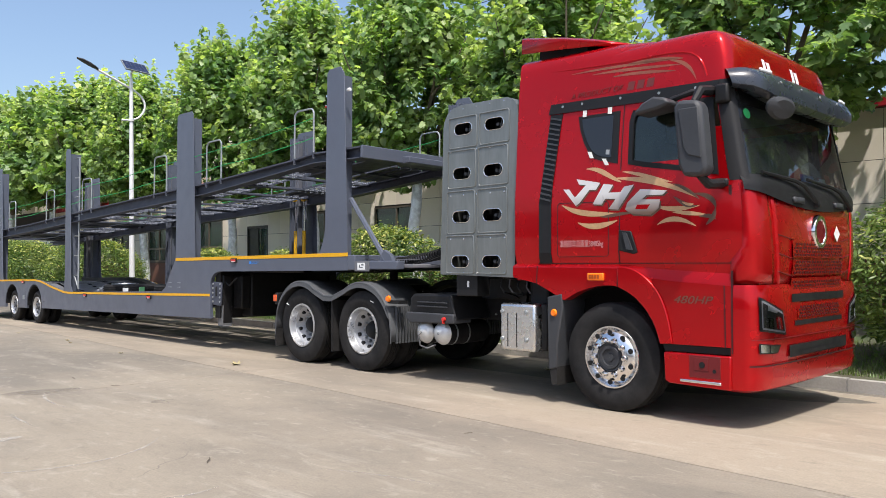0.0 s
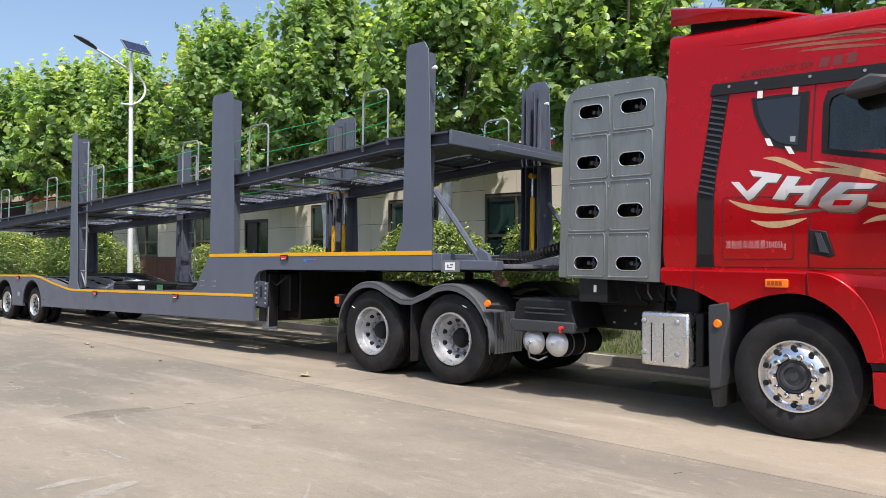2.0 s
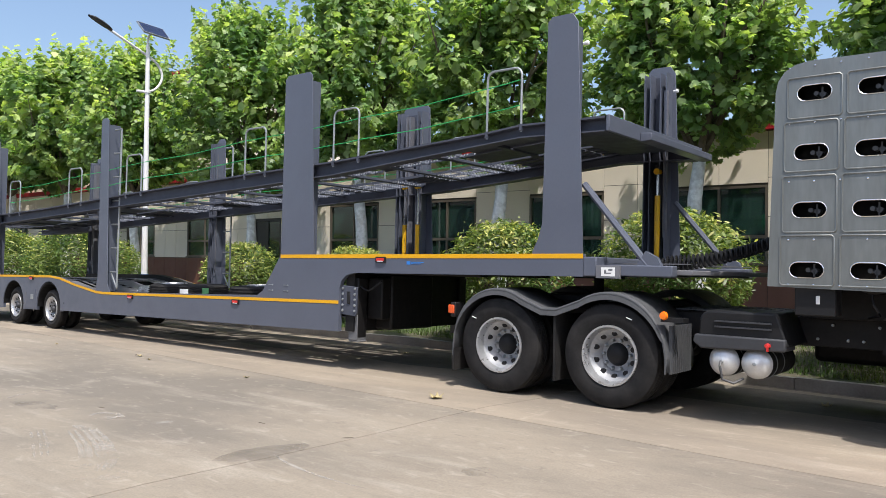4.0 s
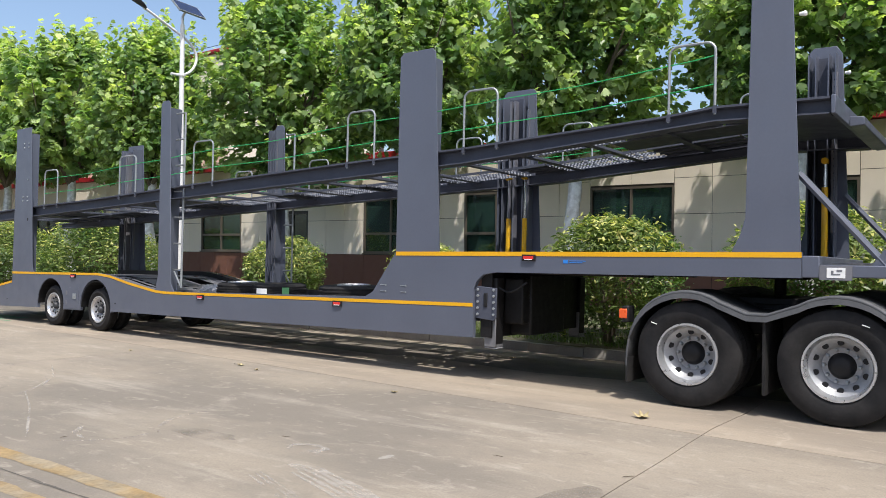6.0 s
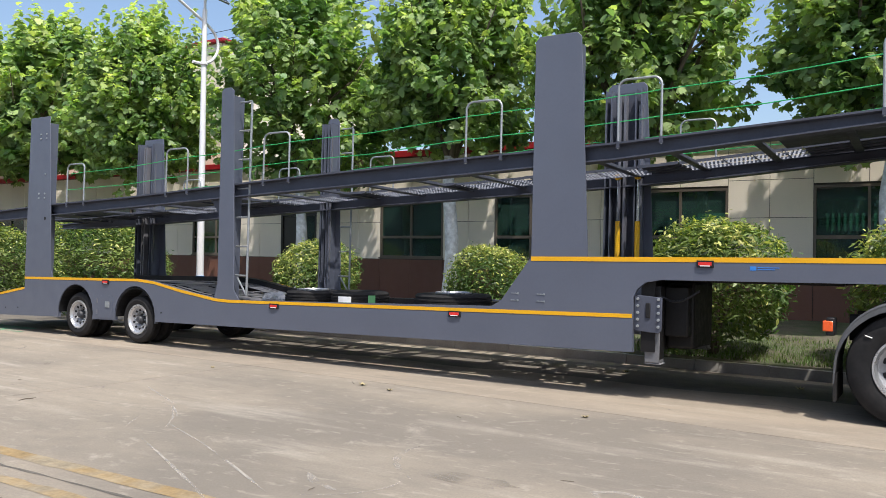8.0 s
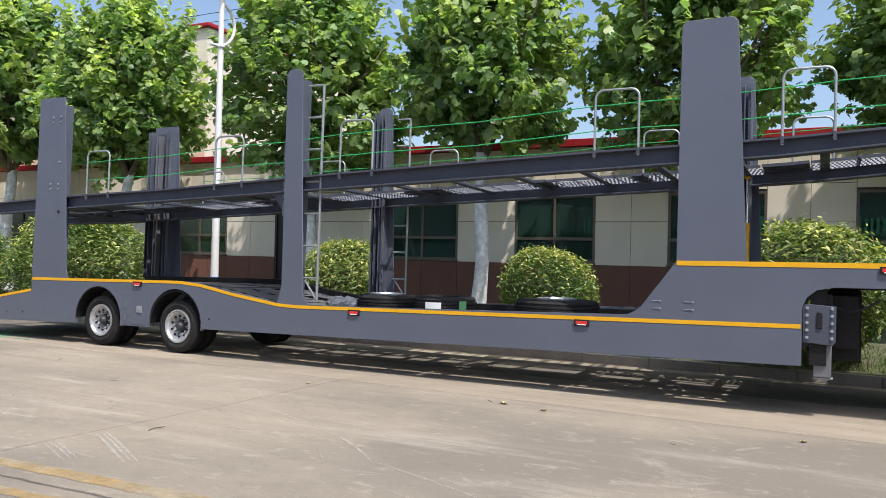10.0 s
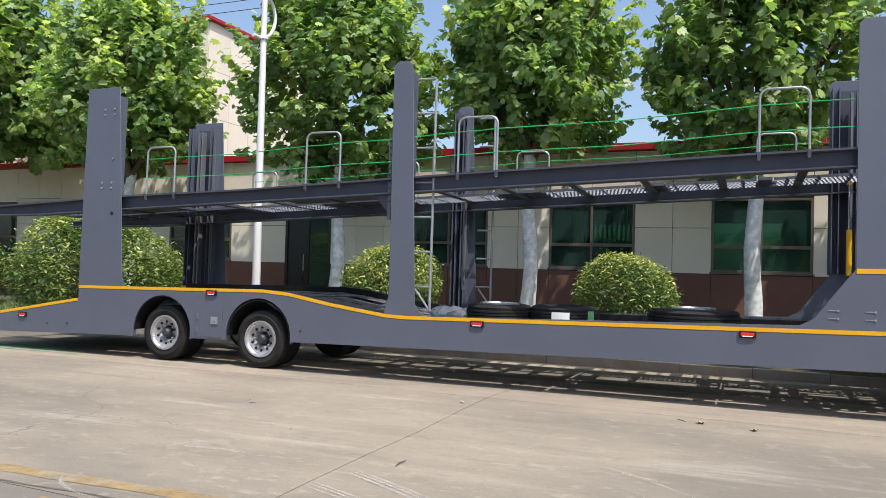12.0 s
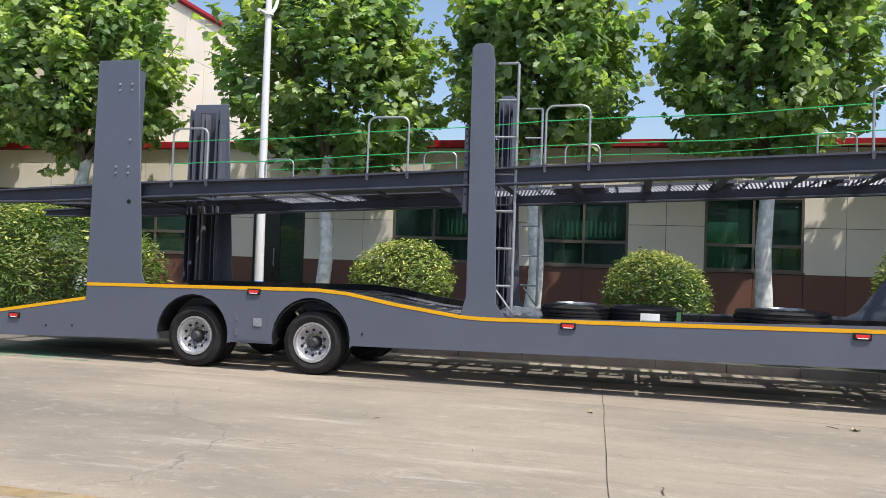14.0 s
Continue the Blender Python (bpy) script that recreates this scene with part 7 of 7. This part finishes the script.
bl = np.stack([np.stack([gx - ca, gy - sa, gz], 1), np.stack([gx + ca, gy + sa, gz], 1), np.stack([gx + np.sin(ga) * gl, gy - np.cos(ga) * gl, gz + gh], 1)], 1).reshape(-1, 3)
grass = new("grass", leaf_mesh("grass", bl, gn, 3, M_GRASS))
tagged(grass, "sparse green grass on the verge", "grass", kind="stuff")

# ---- office building ----
XW, XB = 9.35, 17.0
building = thing("office_building", (9.6, 6.0, 0.3), "single-storey beige panelled building with brown base and green-tinted windows", "building")
WIN = [(-12.4, -10.4), (-8.04, -6.04), (-3.64, -1.64), (-0.35, 1.65), (3.32, 5.35), (7.0, 8.98), (10.52, 12.56), (18.05, 20.2), (22.4, 24.45), (26.3, 28.3), (30.0, 31.9), (33.4, 35.2)]
DOOR = (14.88, 16.28)
SILL, HEAD, DHEAD, ROOF = 1.46, 3.07, 2.72, 4.2
Y0, Y1 = -16.0, 36.0
cuts = sorted([(a, b, SILL, HEAD) for a, b in WIN] + [(DOOR[0], DOOR[1], 0.35, DHEAD)])
ws = []
y = Y0
for a, b, lo, hi in cuts:
    ws += [box(XW, XW + 0.24, y, a, 0.2, ROOF), box(XW, XW + 0.24, a, b, 0.2, lo), box(XW, XW + 0.24, a, b, hi, ROOF)]
    y = b
ws.append(box(XW, XW + 0.24, y, Y1, 0.2, ROOF))
for g in ws:
    part("wall", g, M_GAP, building)
# rear wall with its own row of windows, open to the planting behind
REAR = [(a + 0.35, b + 0.5) for a, b in WIN]
rw, y = [box(XW + 0.24, XB + 0.2, Y0, Y0 + 0.2, 0.2, ROOF), box(XW + 0.24, XB + 0.2, Y1 - 0.2, Y1, 0.2, ROOF)], Y0 + 0.2
for a, b in REAR:
    rw += [box(XB, XB + 0.2, y, a, 0.2, ROOF), box(XB, XB + 0.2, a, b, 0.2, 1.45), box(XB, XB + 0.2, a, b, 3.0, ROOF)]
    y = b
rw.append(box(XB, XB + 0.2, y, Y1 - 0.2, 0.2, ROOF))
for g in rw:
    part("rear_wall", g, M_BEIGE, building)
part("floor", box(XW + 0.24, XB, Y0 + 0.2, Y1 - 0.2, 0.2, 0.45), M_ROOM, building)
part("ceiling", box(XW + 0.24, XB, Y0 + 0.2, Y1 - 0.2, 3.3, 3.4), M_ROOM, building)
for y in (-6.4, 2.4, 6.2, 9.8, 14.0, 17.2, 20.9, 28.2):
    part("room_wall", box(XW + 0.24, XB, y - 0.06, y + 0.06, 0.45, 3.3), M_ROOM, building)
# partition added behind the door to keep rear-window light off its glass
part("lobby_wall", box(XW + 1.6, XW + 1.7, 14.07, 17.13, 0.45, 3.3), M_BROWN, building)
part("roof", box(XW - 0.02, XB + 0.3, Y0 - 0.1, Y1 + 0.1, ROOF, ROOF + 0.06), M_GAP, building)
part("roof_trim", box(XW - 0.14, XW + 0.3, Y0 - 0.2, Y1 + 0.2, ROOF - 0.02, ROOF + 0.15), M_REDTRIM, building, "dark red roof edge trim", bevel=0.01)


def frame_ring(ya, yb, za, zb, w, x0, x1):
    """A rectangular frame in one piece."""
    v, f = [], []
    for x in (x0, x1):
        v += [(x, ya, za), (x, yb, za), (x, yb, zb), (x, ya, zb), (x, ya + w, za + w), (x, yb - w, za + w), (x, yb - w, zb - w), (x, ya + w, zb - w)]
    for i in range(4):
        j = (i + 1) % 4
        f += [(i, j, j + 4, i + 4), (i + 8, i + 12, j + 12, j + 8), (i, i + 8, j + 8, j), (i + 4, j + 4, j + 12, i + 12)]
    return v, f


def panels(ya, yb, za, zb, material, name):
    if yb - ya > 0.06 and zb - za > 0.06:
        part(name, box(XW - 0.022, XW - 0.002, ya + 0.006, yb - 0.006, za + 0.006, zb - 0.006), material, building)


edges = sorted({Y0, Y1, *[e for c in cuts for e in c[:2]]})
for a, b in zip(edges, edges[1:]):
    hit = [c for c in cuts if abs(c[0] - a) < 1e-6 and abs(c[1] - b) < 1e-6]
    n = max(1, round((b - a) / 0.85))
    for i in range(n):
        ya, yb = a + (b - a) * i / n, a + (b - a) * (i + 1) / n
        if hit:
            lo, hi = hit[0][2:]
            if lo > 1:
                panels(ya, yb, 0.3, 1.41, M_BROWN, "base_panel")
            if hi < 3.0:
                panels(ya, yb, hi + 0.02, 3.30, M_BEIGE, "panel")
            panels(ya, yb, max(hi, 3.11) if hi > 2.9 else 3.30, ROOF - 0.03, M_BEIGE, "panel")
        else:
            panels(ya, yb, 0.3, 1.41, M_BROWN, "base_panel")
            panels(ya, yb, 1.41, 2.42, M_BEIGE, "panel")
            panels(ya, yb, 2.42, 3.22, M_BEIGE, "panel")
            panels(ya, yb, 3.22, ROOF - 0.03, M_BEIGE, "panel")
for a, b in WIN:
    w = part("window", frame_ring(a, b, SILL, HEAD, 0.05, XW - 0.03, XW + 0.1), M_WINFRAME, building, "brown-framed window with green-tinted glass")
    part("mullion", box(XW - 0.02, XW + 0.09, (a + b) / 2 - 0.025, (a + b) / 2 + 0.025, SILL + 0.05, HEAD - 0.05), M_WINFRAME, w)
    part("transom", box(XW - 0.017, XW + 0.087, a + 0.05, b - 0.05, 1.98, 2.05), M_WINFRAME, w)
    for ya, yb in ((a + 0.05, (a + b) / 2 - 0.025), ((a + b) / 2 + 0.025, b - 0.05)):
        for za, zb in ((SILL + 0.05, 1.98), (2.05, HEAD - 0.05)):
            part("pane", box(XW + 0.03, XW + 0.036, ya, yb, za, zb), G_WIN, w)
    part("sill", box(XW - 0.06, XW + 0.02, a - 0.03, b + 0.03, SILL - 0.04, SILL), M_WINFRAME, w)
d = part("door", frame_ring(DOOR[0], DOOR[1], 0.33, DHEAD, 0.07, XW - 0.02, XW + 0.1), M_DARKDOOR, building, "dark framed glazed double door")
part("stile", box(XW + 0.0, XW + 0.06, 15.55, 15.61, 0.40, DHEAD - 0.07), M_DARKDOOR, d)
part("leaf", box(XW + 0.02, XW + 0.06, 15.61, 16.21, 0.36, DHEAD - 0.08), M_DARKDOOR, d, bevel=0.005)
part("pane", box(XW + 0.03, XW + 0.036, DOOR[0] + 0.07, 15.55, 0.36, DHEAD - 0.08), G_WIN, d)
part("handle", tube([(XW - 0.03, 15.68, 1.2), (XW - 0.05, 15.68, 1.25), (XW - 0.05, 15.68, 1.6), (XW - 0.03, 15.68, 1.65)], 0.015, 8), M_STEEL, d, smooth=True)

# half-lowered slatted blinds in some rear windows
for a, b in (REAR[3], REAR[5], REAR[6]):
    bl = part("blind", box(XB - 0.06, XB - 0.02, a, b, 2.93, 3.0), M_WHITE, building, "white half-lowered slatted blind")
    for k in range(14):
        part("slat", box(XB - 0.05, XB - 0.045, a + (b - a) * k / 14, a + (b - a) * (k + 0.55) / 14, 2.45, 2.93), M_WHITE, bl)
    part("cover", box(XB + 0.02, XB + 0.04, a, b, 1.45, 2.42), M_DARKDOOR, bl)
for i in range(13):
    hedge = thing("hedge_shrub", (19.6 + 0.3 * (i % 2), -10 + 3.3 * i, 1.3), "sunlit green shrub behind the rear windows", "shrub", "shrubs behind the building")
    o = new("leaves", SHRUB_KINDS[i % 3])
    o.parent, o.scale = hedge, (1.3, 1.75, 1.25)

# taller block at the far end
back = thing("two_storey_building", (12, 40, 0.3), "two-storey beige panelled building with a dark red roof edge", "building")
part("wall", box(XW + 0.3, 18, 19.3, 70, ROOF + 0.06, 8.4), M_GAP, back)
part("roof_trim", box(XW + 0.16, 18.1, 19.16, 70.1, 8.4, 8.52), M_REDTRIM, back, "dark red roof edge trim", bevel=0.02)
for i in range(8):
    for z0 in (ROOF + 0.2, 5.6, 7.0):
        z1 = min(z0 + 1.4, 8.4) if z0 > 5 else 5.6
        part("panel", box(XW + 0.3 + i, XW + 1.3 + i - 0.012, 19.28, 19.298, z0, z1 - 0.012), M_BEIGE, back)
for i in range(20):
    for z0 in (ROOF + 0.2, 5.6, 7.0):
        z1 = min(z0 + 1.4, 8.4) if z0 > 5 else 5.6
        part("panel", box(XW + 0.28, XW + 0.298, 19.3 + 1.2 * i, 20.5 + 1.2 * i - 0.012, z0, z1 - 0.012), M_BEIGE, back)

# plain workshop hall across the yard, seen only as a reflection in paint and glass
hall = thing("workshop_hall", (-52, 0, 0.4), "long plain grey workshop hall across the yard", "building")
part("wall", box(-60, -52, -70, 70, 0.3, 8.2), M_HALL, hall)
part("roof", prism([(-61, 8.2), (-56, 9.4), (-51.6, 8.2)], -71, 71, "y"), M_GAP, hall)
for i in range(11):
    part("gate", box(-52.06, -51.99, -62 + 12 * i, -57 + 12 * i, 0.4, 4.6), M_GAP, hall)

# ---- street lamp ----
lamp = thing("street_lamp", (3.5, 13.1, 0.1), "white solar street lamp with a curved arm", "street lamp")
part("pole", tube([(3.5, 13.1, 0.05), (3.5, 13.1, 6.80)], [0.085, 0.05], 16), M_POLE, lamp, smooth=True)
part("pole_base", tube([(3.5, 13.1, 0.05), (3.5, 13.1, 1.0)], 0.09, 16), M_BLUE, lamp, "blue painted pole foot", smooth=True)
arm_keys = [(3.24, 5.61), (3.5, 5.63), (3.74, 5.73), (3.90, 5.94), (3.93, 6.15), (3.84, 6.34), (3.68, 6.47), (3.5, 6.56), (3.1, 6.73), (2.53, 6.97)]
arm = []
for k in range(len(arm_keys) - 1):
    p0, p1, p2, p3 = (arm_keys[min(max(k + o, 0), len(arm_keys) - 1)] for o in (-1, 0, 1, 2))
    for u in (0.0, 0.25, 0.5, 0.75):
        c = [0.5 * (2 * b + (c2 - a) * u + (2 * a - 5 * b + 4 * c2 - e) * u * u + (3 * b - a - 3 * c2 + e) * u ** 3) for a, b, c2, e in zip(p0, p1, p2, p3)]
        arm.append((c[0], 13.15, c[1]))
arm.append((2.5, 13.15, 6.98))
part("arm", tube(arm, 0.032, 10), M_POLE, lamp, smooth=True)
head = part("lamp_head", shell([[(x, 13.1 + w * c, z + t * s) for c, s in ((-1, 0), (-0.7, 0.7), (0, 1), (0.7, 0.7), (1, 0), (0.6, -0.5), (-0.6, -0.5))] for x, z, w, t in ((2.54, 6.96, 0.04, 0.04), (2.45, 7.0, 0.10, 0.05), (2.28, 7.07, 0.13, 0.06), (2.1, 7.14, 0.12, 0.05), (1.96, 7.18, 0.04, 0.03))], True), M_GREYPLASTIC, lamp, "dark grey lamp head", smooth=True)
def tilted(g, c=(3.58, 13.0, 7.18), tilt=0.75):
    """Turns a flat slab about x so that it faces the road's near end."""
    ca, sa = math.cos(tilt), math.sin(tilt)
    return [(c[0] + x, c[1] + y * ca - z * sa, c[2] - 0.06 * x + y * sa + z * ca) for x, y, z in g[0]], g[1]


pv = part("solar_panel", tilted(box(-0.36, 0.36, -0.24, 0.24, -0.02, 0.02)), M_STEEL, lamp, "small tilted solar panel")
for a in range(6):
    for b in range(3):
        part("cell", tilted(box(-0.34 + 0.114 * a, -0.232 + 0.114 * a, -0.215 + 0.145 * b, -0.077 + 0.145 * b, 0.021, 0.025)), M_PVBLUE, pv)
part("bracket", tube([(3.5, 13.1, 6.78), (3.5, 13.1, 7.0), (3.55, 13.02, 7.16)], 0.03, 8), M_POLE, lamp)
part("ring", lathe([(0.07, -0.03), (0.085, -0.03), (0.085, 0.03), (0.07, 0.03)], (3.5, 13.1, 5.62), "z", 16), M_POLE, lamp)

# ---- loose things on the lower deck ----
def flat_tyre(y, x, z, r, label):
    t = thing("spare_tyre", (x, y, z), label, "tyre", "spare tyres on the lower deck")
    prof = [(0.24, 0.03), (0.26, 0.0), (0.33, -0.015), (r - 0.04, 0.0), (r - 0.012, 0.03)]
    for i in range(4):
        c = 0.06 + 0.035 * i
        prof += [(r, c - 0.014), (r, c + 0.008), (r - 0.02, c + 0.011), (r - 0.02, c + 0.018)]
    prof += [(r - 0.012, 0.21), (r - 0.04, 0.235), (0.33, 0.25), (0.26, 0.235), (0.24, 0.2)]
    part("tyre", lathe(prof, (x, y, z), "z", 48), M_RUBBER, t, smooth=True)
    return t


for i, (y, x, r, rim) in enumerate([(5.17, 0.97, 0.53, True), (6.70, 0.90, 0.43, False), (7.52, 0.82, 0.42, True)]):
    z = low_z(y) - 0.005
    t = flat_tyre(y, x, z, r, "black spare truck tyre lying flat on the lower deck")
    if rim:
        part("rim", lathe([(0.245, 0.06), (0.25, 0.26), (0.235, 0.265), (0.2, 0.2), (0.12, 0.19), (0.1, 0.25), (0.0, 0.25)], (x, y, z), "z", 36), M_RIM, t, "silver steel rim", smooth=True)
    if i == 1:
        part("tyre_label", shell([[(x + (r + 0.004) * math.cos(a), y + (r + 0.004) * math.sin(a), z + h) for a in np.linspace(3.0, 3.5, 6)] for h in (0.06, 0.18)]), M_WHITE, t)
        part("tyre_label", shell([[(x + (r + 0.005) * math.cos(a), y + (r + 0.005) * math.sin(a), z + h) for a in np.linspace(4.05, 4.3, 4)] for h in (0.05, 0.20)]), M_TAG, t)
        part("tyre_label", shell([[(x + (r + 0.006) * math.cos(a), y + (r + 0.006) * math.sin(a), z + h) for a in np.linspace(3.02, 3.48, 6)] for h in (0.06, 0.10)]), M_TAG, t)


M_BAG = mat("clouded_plastic", (0.4, 0.41, 0.42), 0.3, vary=0.3, scale=14, bump=0.6, bump_scale=18)
# crumpled white bag on the lower deck
bag_rows = []
brnd = random.Random(4)
for i in range(17):
    a = math.pi * i / 16
    r = math.sin(a) ** 0.6
    bag_rows.append([(0.72 + 0.16 * r * math.cos(t) * brnd.uniform(0.7, 1.2), 8.14 + 0.27 * math.cos(a) + 0.02 * brnd.uniform(-1, 1), low_z(7.98) + 0.095 + 0.10 * r * math.sin(t) * brnd.uniform(0.75, 1.2)) for t in np.linspace(0, 2 * math.pi, 23)[:-1]])
bag = part("plastic_bag", shell(bag_rows, True), M_BAG, None, smooth=True)
tagged(bag, "crumpled white plastic bag on the lower deck", "bag")

# pale tyre scuffs and drag marks
def scuff_geo(seed):
    rnd = random.Random(seed)
    gs = []
    for k in range(12):
        x, y = rnd.uniform(-5.2, -1.7), rnd.uniform(-8, 13)
        r, a0, span, w = rnd.uniform(0.25, 2.4), rnd.uniform(0, 6.28), rnd.uniform(0.5, 1.6), rnd.uniform(0.008, 0.035)
        a, b = [], []
        for i in range(15):
            t = a0 + span * i / 14
            ww = w * math.sin(math.pi * (i + 0.5) / 15) * rnd.uniform(0.5, 1.2)
            for rr, row in ((r - ww, a), (r + ww, b)):
                px, py = x + rr * math.cos(t) * 0.6, y + rr * math.sin(t)
                row.append((px, py, ground_z(px) + 0.0025))
        gs.append(shell([a, b]))
    # drag marks and smears with a place of their own
    def smear(w, *pts):
        n = 10 * (len(pts) - 1)
        a, b = [], []
        for i in range(n + 1):
            u = i / 10
            q = min(int(u), len(pts) - 2)
            f = u - q
            px, py = (pts[q][c] + (pts[q + 1][c] - pts[q][c]) * f for c in (0, 1))
            dx, dy = pts[q + 1][0] - pts[q][0], pts[q + 1][1] - pts[q][1]
            ln = math.hypot(dx, dy)
            ww = w * (0.35 + 0.65 * math.sin(math.pi * (i + 0.4) / (n + 0.8))) * rnd.uniform(0.7, 1.2)
            a.append((px - dy / ln * ww, py + dx / ln * ww, ground_z(px) + 0.003))
            b.append((px + dy / ln * ww, py - dx / ln * ww, ground_z(px) + 0.003))
        gs.append(shell([a, b]))

    for o in (-0.11, -0.06, 0.0, 0.05, 0.1):
        smear(0.022, (-4.15 + o, 0.82), (-4.34 + o, 0.25), (-4.56 + o, -0.25), (-4.78 + o, -0.57))
    for o in (-0.05, 0.0, 0.04):
        smear(0.015, (-4.42 + o, 0.97), (-4.6 + o, 0.5), (-4.76 + o, 0.13))
        smear(0.014, (-4.38 + o, 6.84), (-4.62 + o, 6.42), (-4.87 + o, 5.99))
        smear(0.012, (-4.76 + o, 6.93), (-4.86 + o, 6.68), (-5.02 + o, 6.35))
    smear(0.05, (-3.88, 1.16), (-3.65, 1.09))
    smear(0.04, (-3.63, 0.65), (-3.48, 0.66))
    smear(0.12, (-4.84, -0.51), (-4.60, -0.65))
    smear(0.011, (-3.97, 4.8), (-4.29, 4.05), (-4.67, 3.29), (-4.99, 2.66))
    smear(0.012, (-2.81, 6.59), (-3.27, 5.64), (-3.69, 5.06))
    smear(0.012, (-4.44, 4.53), (-4.76, 3.86), (-5.06, 3.24), (-5.43, 2.58))
    smear(0.03, (-4.42, 2.97), (-4.56, 2.8), (-4.63, 2.58))
    smear(0.03, (-3.85, 1.3), (-3.74, 1.38), (-3.64, 1.28), (-3.66, 1.13), (-3.83, 1.05))
    smear(0.05, (-4.13, 0.98), (-4.14, 0.79), (-4.12, 0.62))
    smear(0.012, (-3.3, 5.77), (-3.46, 5.39), (-3.77, 5.02), (-4.08, 4.72))
    smear(0.01, (-3.86, 5.33), (-4.05, 5.15), (-4.23, 5.0))
    smear(0.03, (-4.34, 8.38), (-4.3, 8.01), (-4.29, 7.67))
    smear(0.05, (-5.0, -2.73), (-4.79, -2.7), (-4.6, -2.75))
    smear(0.07, (-5.03, -3.13), (-4.81, -3.04), (-4.53, -2.98))
    smear(0.015, (-4.28, -1.7), (-4.32, -2.27), (-4.33, -2.65))
    return join(*gs)


def blot_geo(x, y, rx, ry, seed):
    """A ragged flat blot on the concrete."""
    rows = [[(px, py, ground_z(px) + 0.0022 + 0.0002 * j) for i in range(25) for a in [2 * math.pi * i / 24]
             for q in [f * (1 + 0.45 * noise.noise((2.2 * math.cos(a), 2.2 * math.sin(a), seed * 3.7)))]
             for px, py in [(x + rx * q * math.cos(a), y + ry * q * math.sin(a))]] for j, f in enumerate((0.02, 0.5, 1.0))]
    return shell(rows)


for i, (x, y, rx, ry) in enumerate(((-3.65, -0.75, 0.38, 0.17), (-3.0, -2.1, 0.13, 0.1), (-3.95, 2.1, 0.12, 0.3))):
    tagged(part("stain", blot_geo(x, y, rx, ry, i), M_STAIN), "dark worn stain on the concrete", "stain", kind="structure")
scuffs = part("scuff_marks", scuff_geo(3), M_SCUFF)
tagged(scuffs, "pale tyre scuffs on the concrete", "scuff marks", kind="stuff")

# ---- litter on the concrete ----
def litter(name, label, x, y, size, turn, material, geo):
    t = new(name, mesh_of(name, geo, material))
    t.location = (x, y, ground_z(x) + 0.004)
    t.rotation_euler = (0, 0, radians(turn))
    t.scale = (size, size, size)
    return tagged(t, label, name.split("_")[-1])


M_DRY = mat("dry_leaf", (0.33, 0.27, 0.14), 0.7, vary=0.25, scale=20)
M_TWIG = mat("twig", (0.09, 0.07, 0.05), 0.85, vary=0.2, scale=30)
curl = [(0.0, -0.5, 0.1), (0.18, -0.28, 0.12), (0.5, -0.22, 0.28), (0.3, 0.0, 0.1), (0.46, 0.28, 0.32), (0.16, 0.2, 0.08), (0.0, 0.56, 0.3), (-0.16, 0.2, 0.1), (-0.46, 0.28, 0.25), (-0.3, 0.0, 0.05), (-0.5, -0.22, 0.2), (-0.18, -0.28, 0.1), (0.0, 0.0, 0.0)]
leaf_geo = (curl, [(i, (i + 1) % 12, 12) for i in range(12)])
twig_geo = tube([(-0.5, 0, 0.03), (-0.1, 0.05, 0.05), (0.3, -0.02, 0.04), (0.5, 0.03, 0.03)], [0.02, 0.03, 0.025, 0.01], 6)
for i, (x, y, s) in enumerate([(-1.0, -0.12, 0.17), (-1.3, 4.95, 0.10), (-1.5, 2.3, 0.08), (-1.42, 4.5, 0.09), (1.9, -3.1, 0.14), (2.2, 1.0, 0.12), (-1.4, 7.2, 0.07), (2.3, 3.2, 0.1)]):
    litter("dry_leaf", "curled dry leaf lying on the concrete", x, y, s, i * 67, M_DRY, leaf_geo)
for i, (x, y, s) in enumerate([(-4.05, 6.65, 0.16), (-1.25, 5.12, 0.12), (-3.0, 0.11, 0.08), (-2.9, -0.8, 0.09), (-4.7, 2.7, 0.07), (-3.9, -4.6, 0.15), (-4.7, -6.2, 0.17), (-2.5, 8.9, 0.08), (-3.4, 7.9, 0.07), (-2.2, 3.2, 0.06), (-3.6, 1.6, 0.08), (-2.0, -5.2, 0.07)]):
    litter("small_twig", "small dark twig on the concrete", x, y, s, i * 47, M_TWIG, twig_geo)
# overhead line far behind, on its own poles
line2 = thing("utility_line", (24, 50, 0.3), "thin dark overhead cables on concrete poles", "power line")
for y in (132, -32):
    part("pole", tube([(24, y, 0.3), (24, y, 16.0)], [0.2, 0.12], 12), M_KERB, line2, smooth=True)
for dz in (0.0, 0.5):
    pts = [(24.0, 132 - 20.5 * i, 15.2 + dz - 1.1 * math.sin(math.pi * i / 8)) for i in range(9)]
    part("cable", tube(pts, 0.018, 5), M_BLACK, line2)
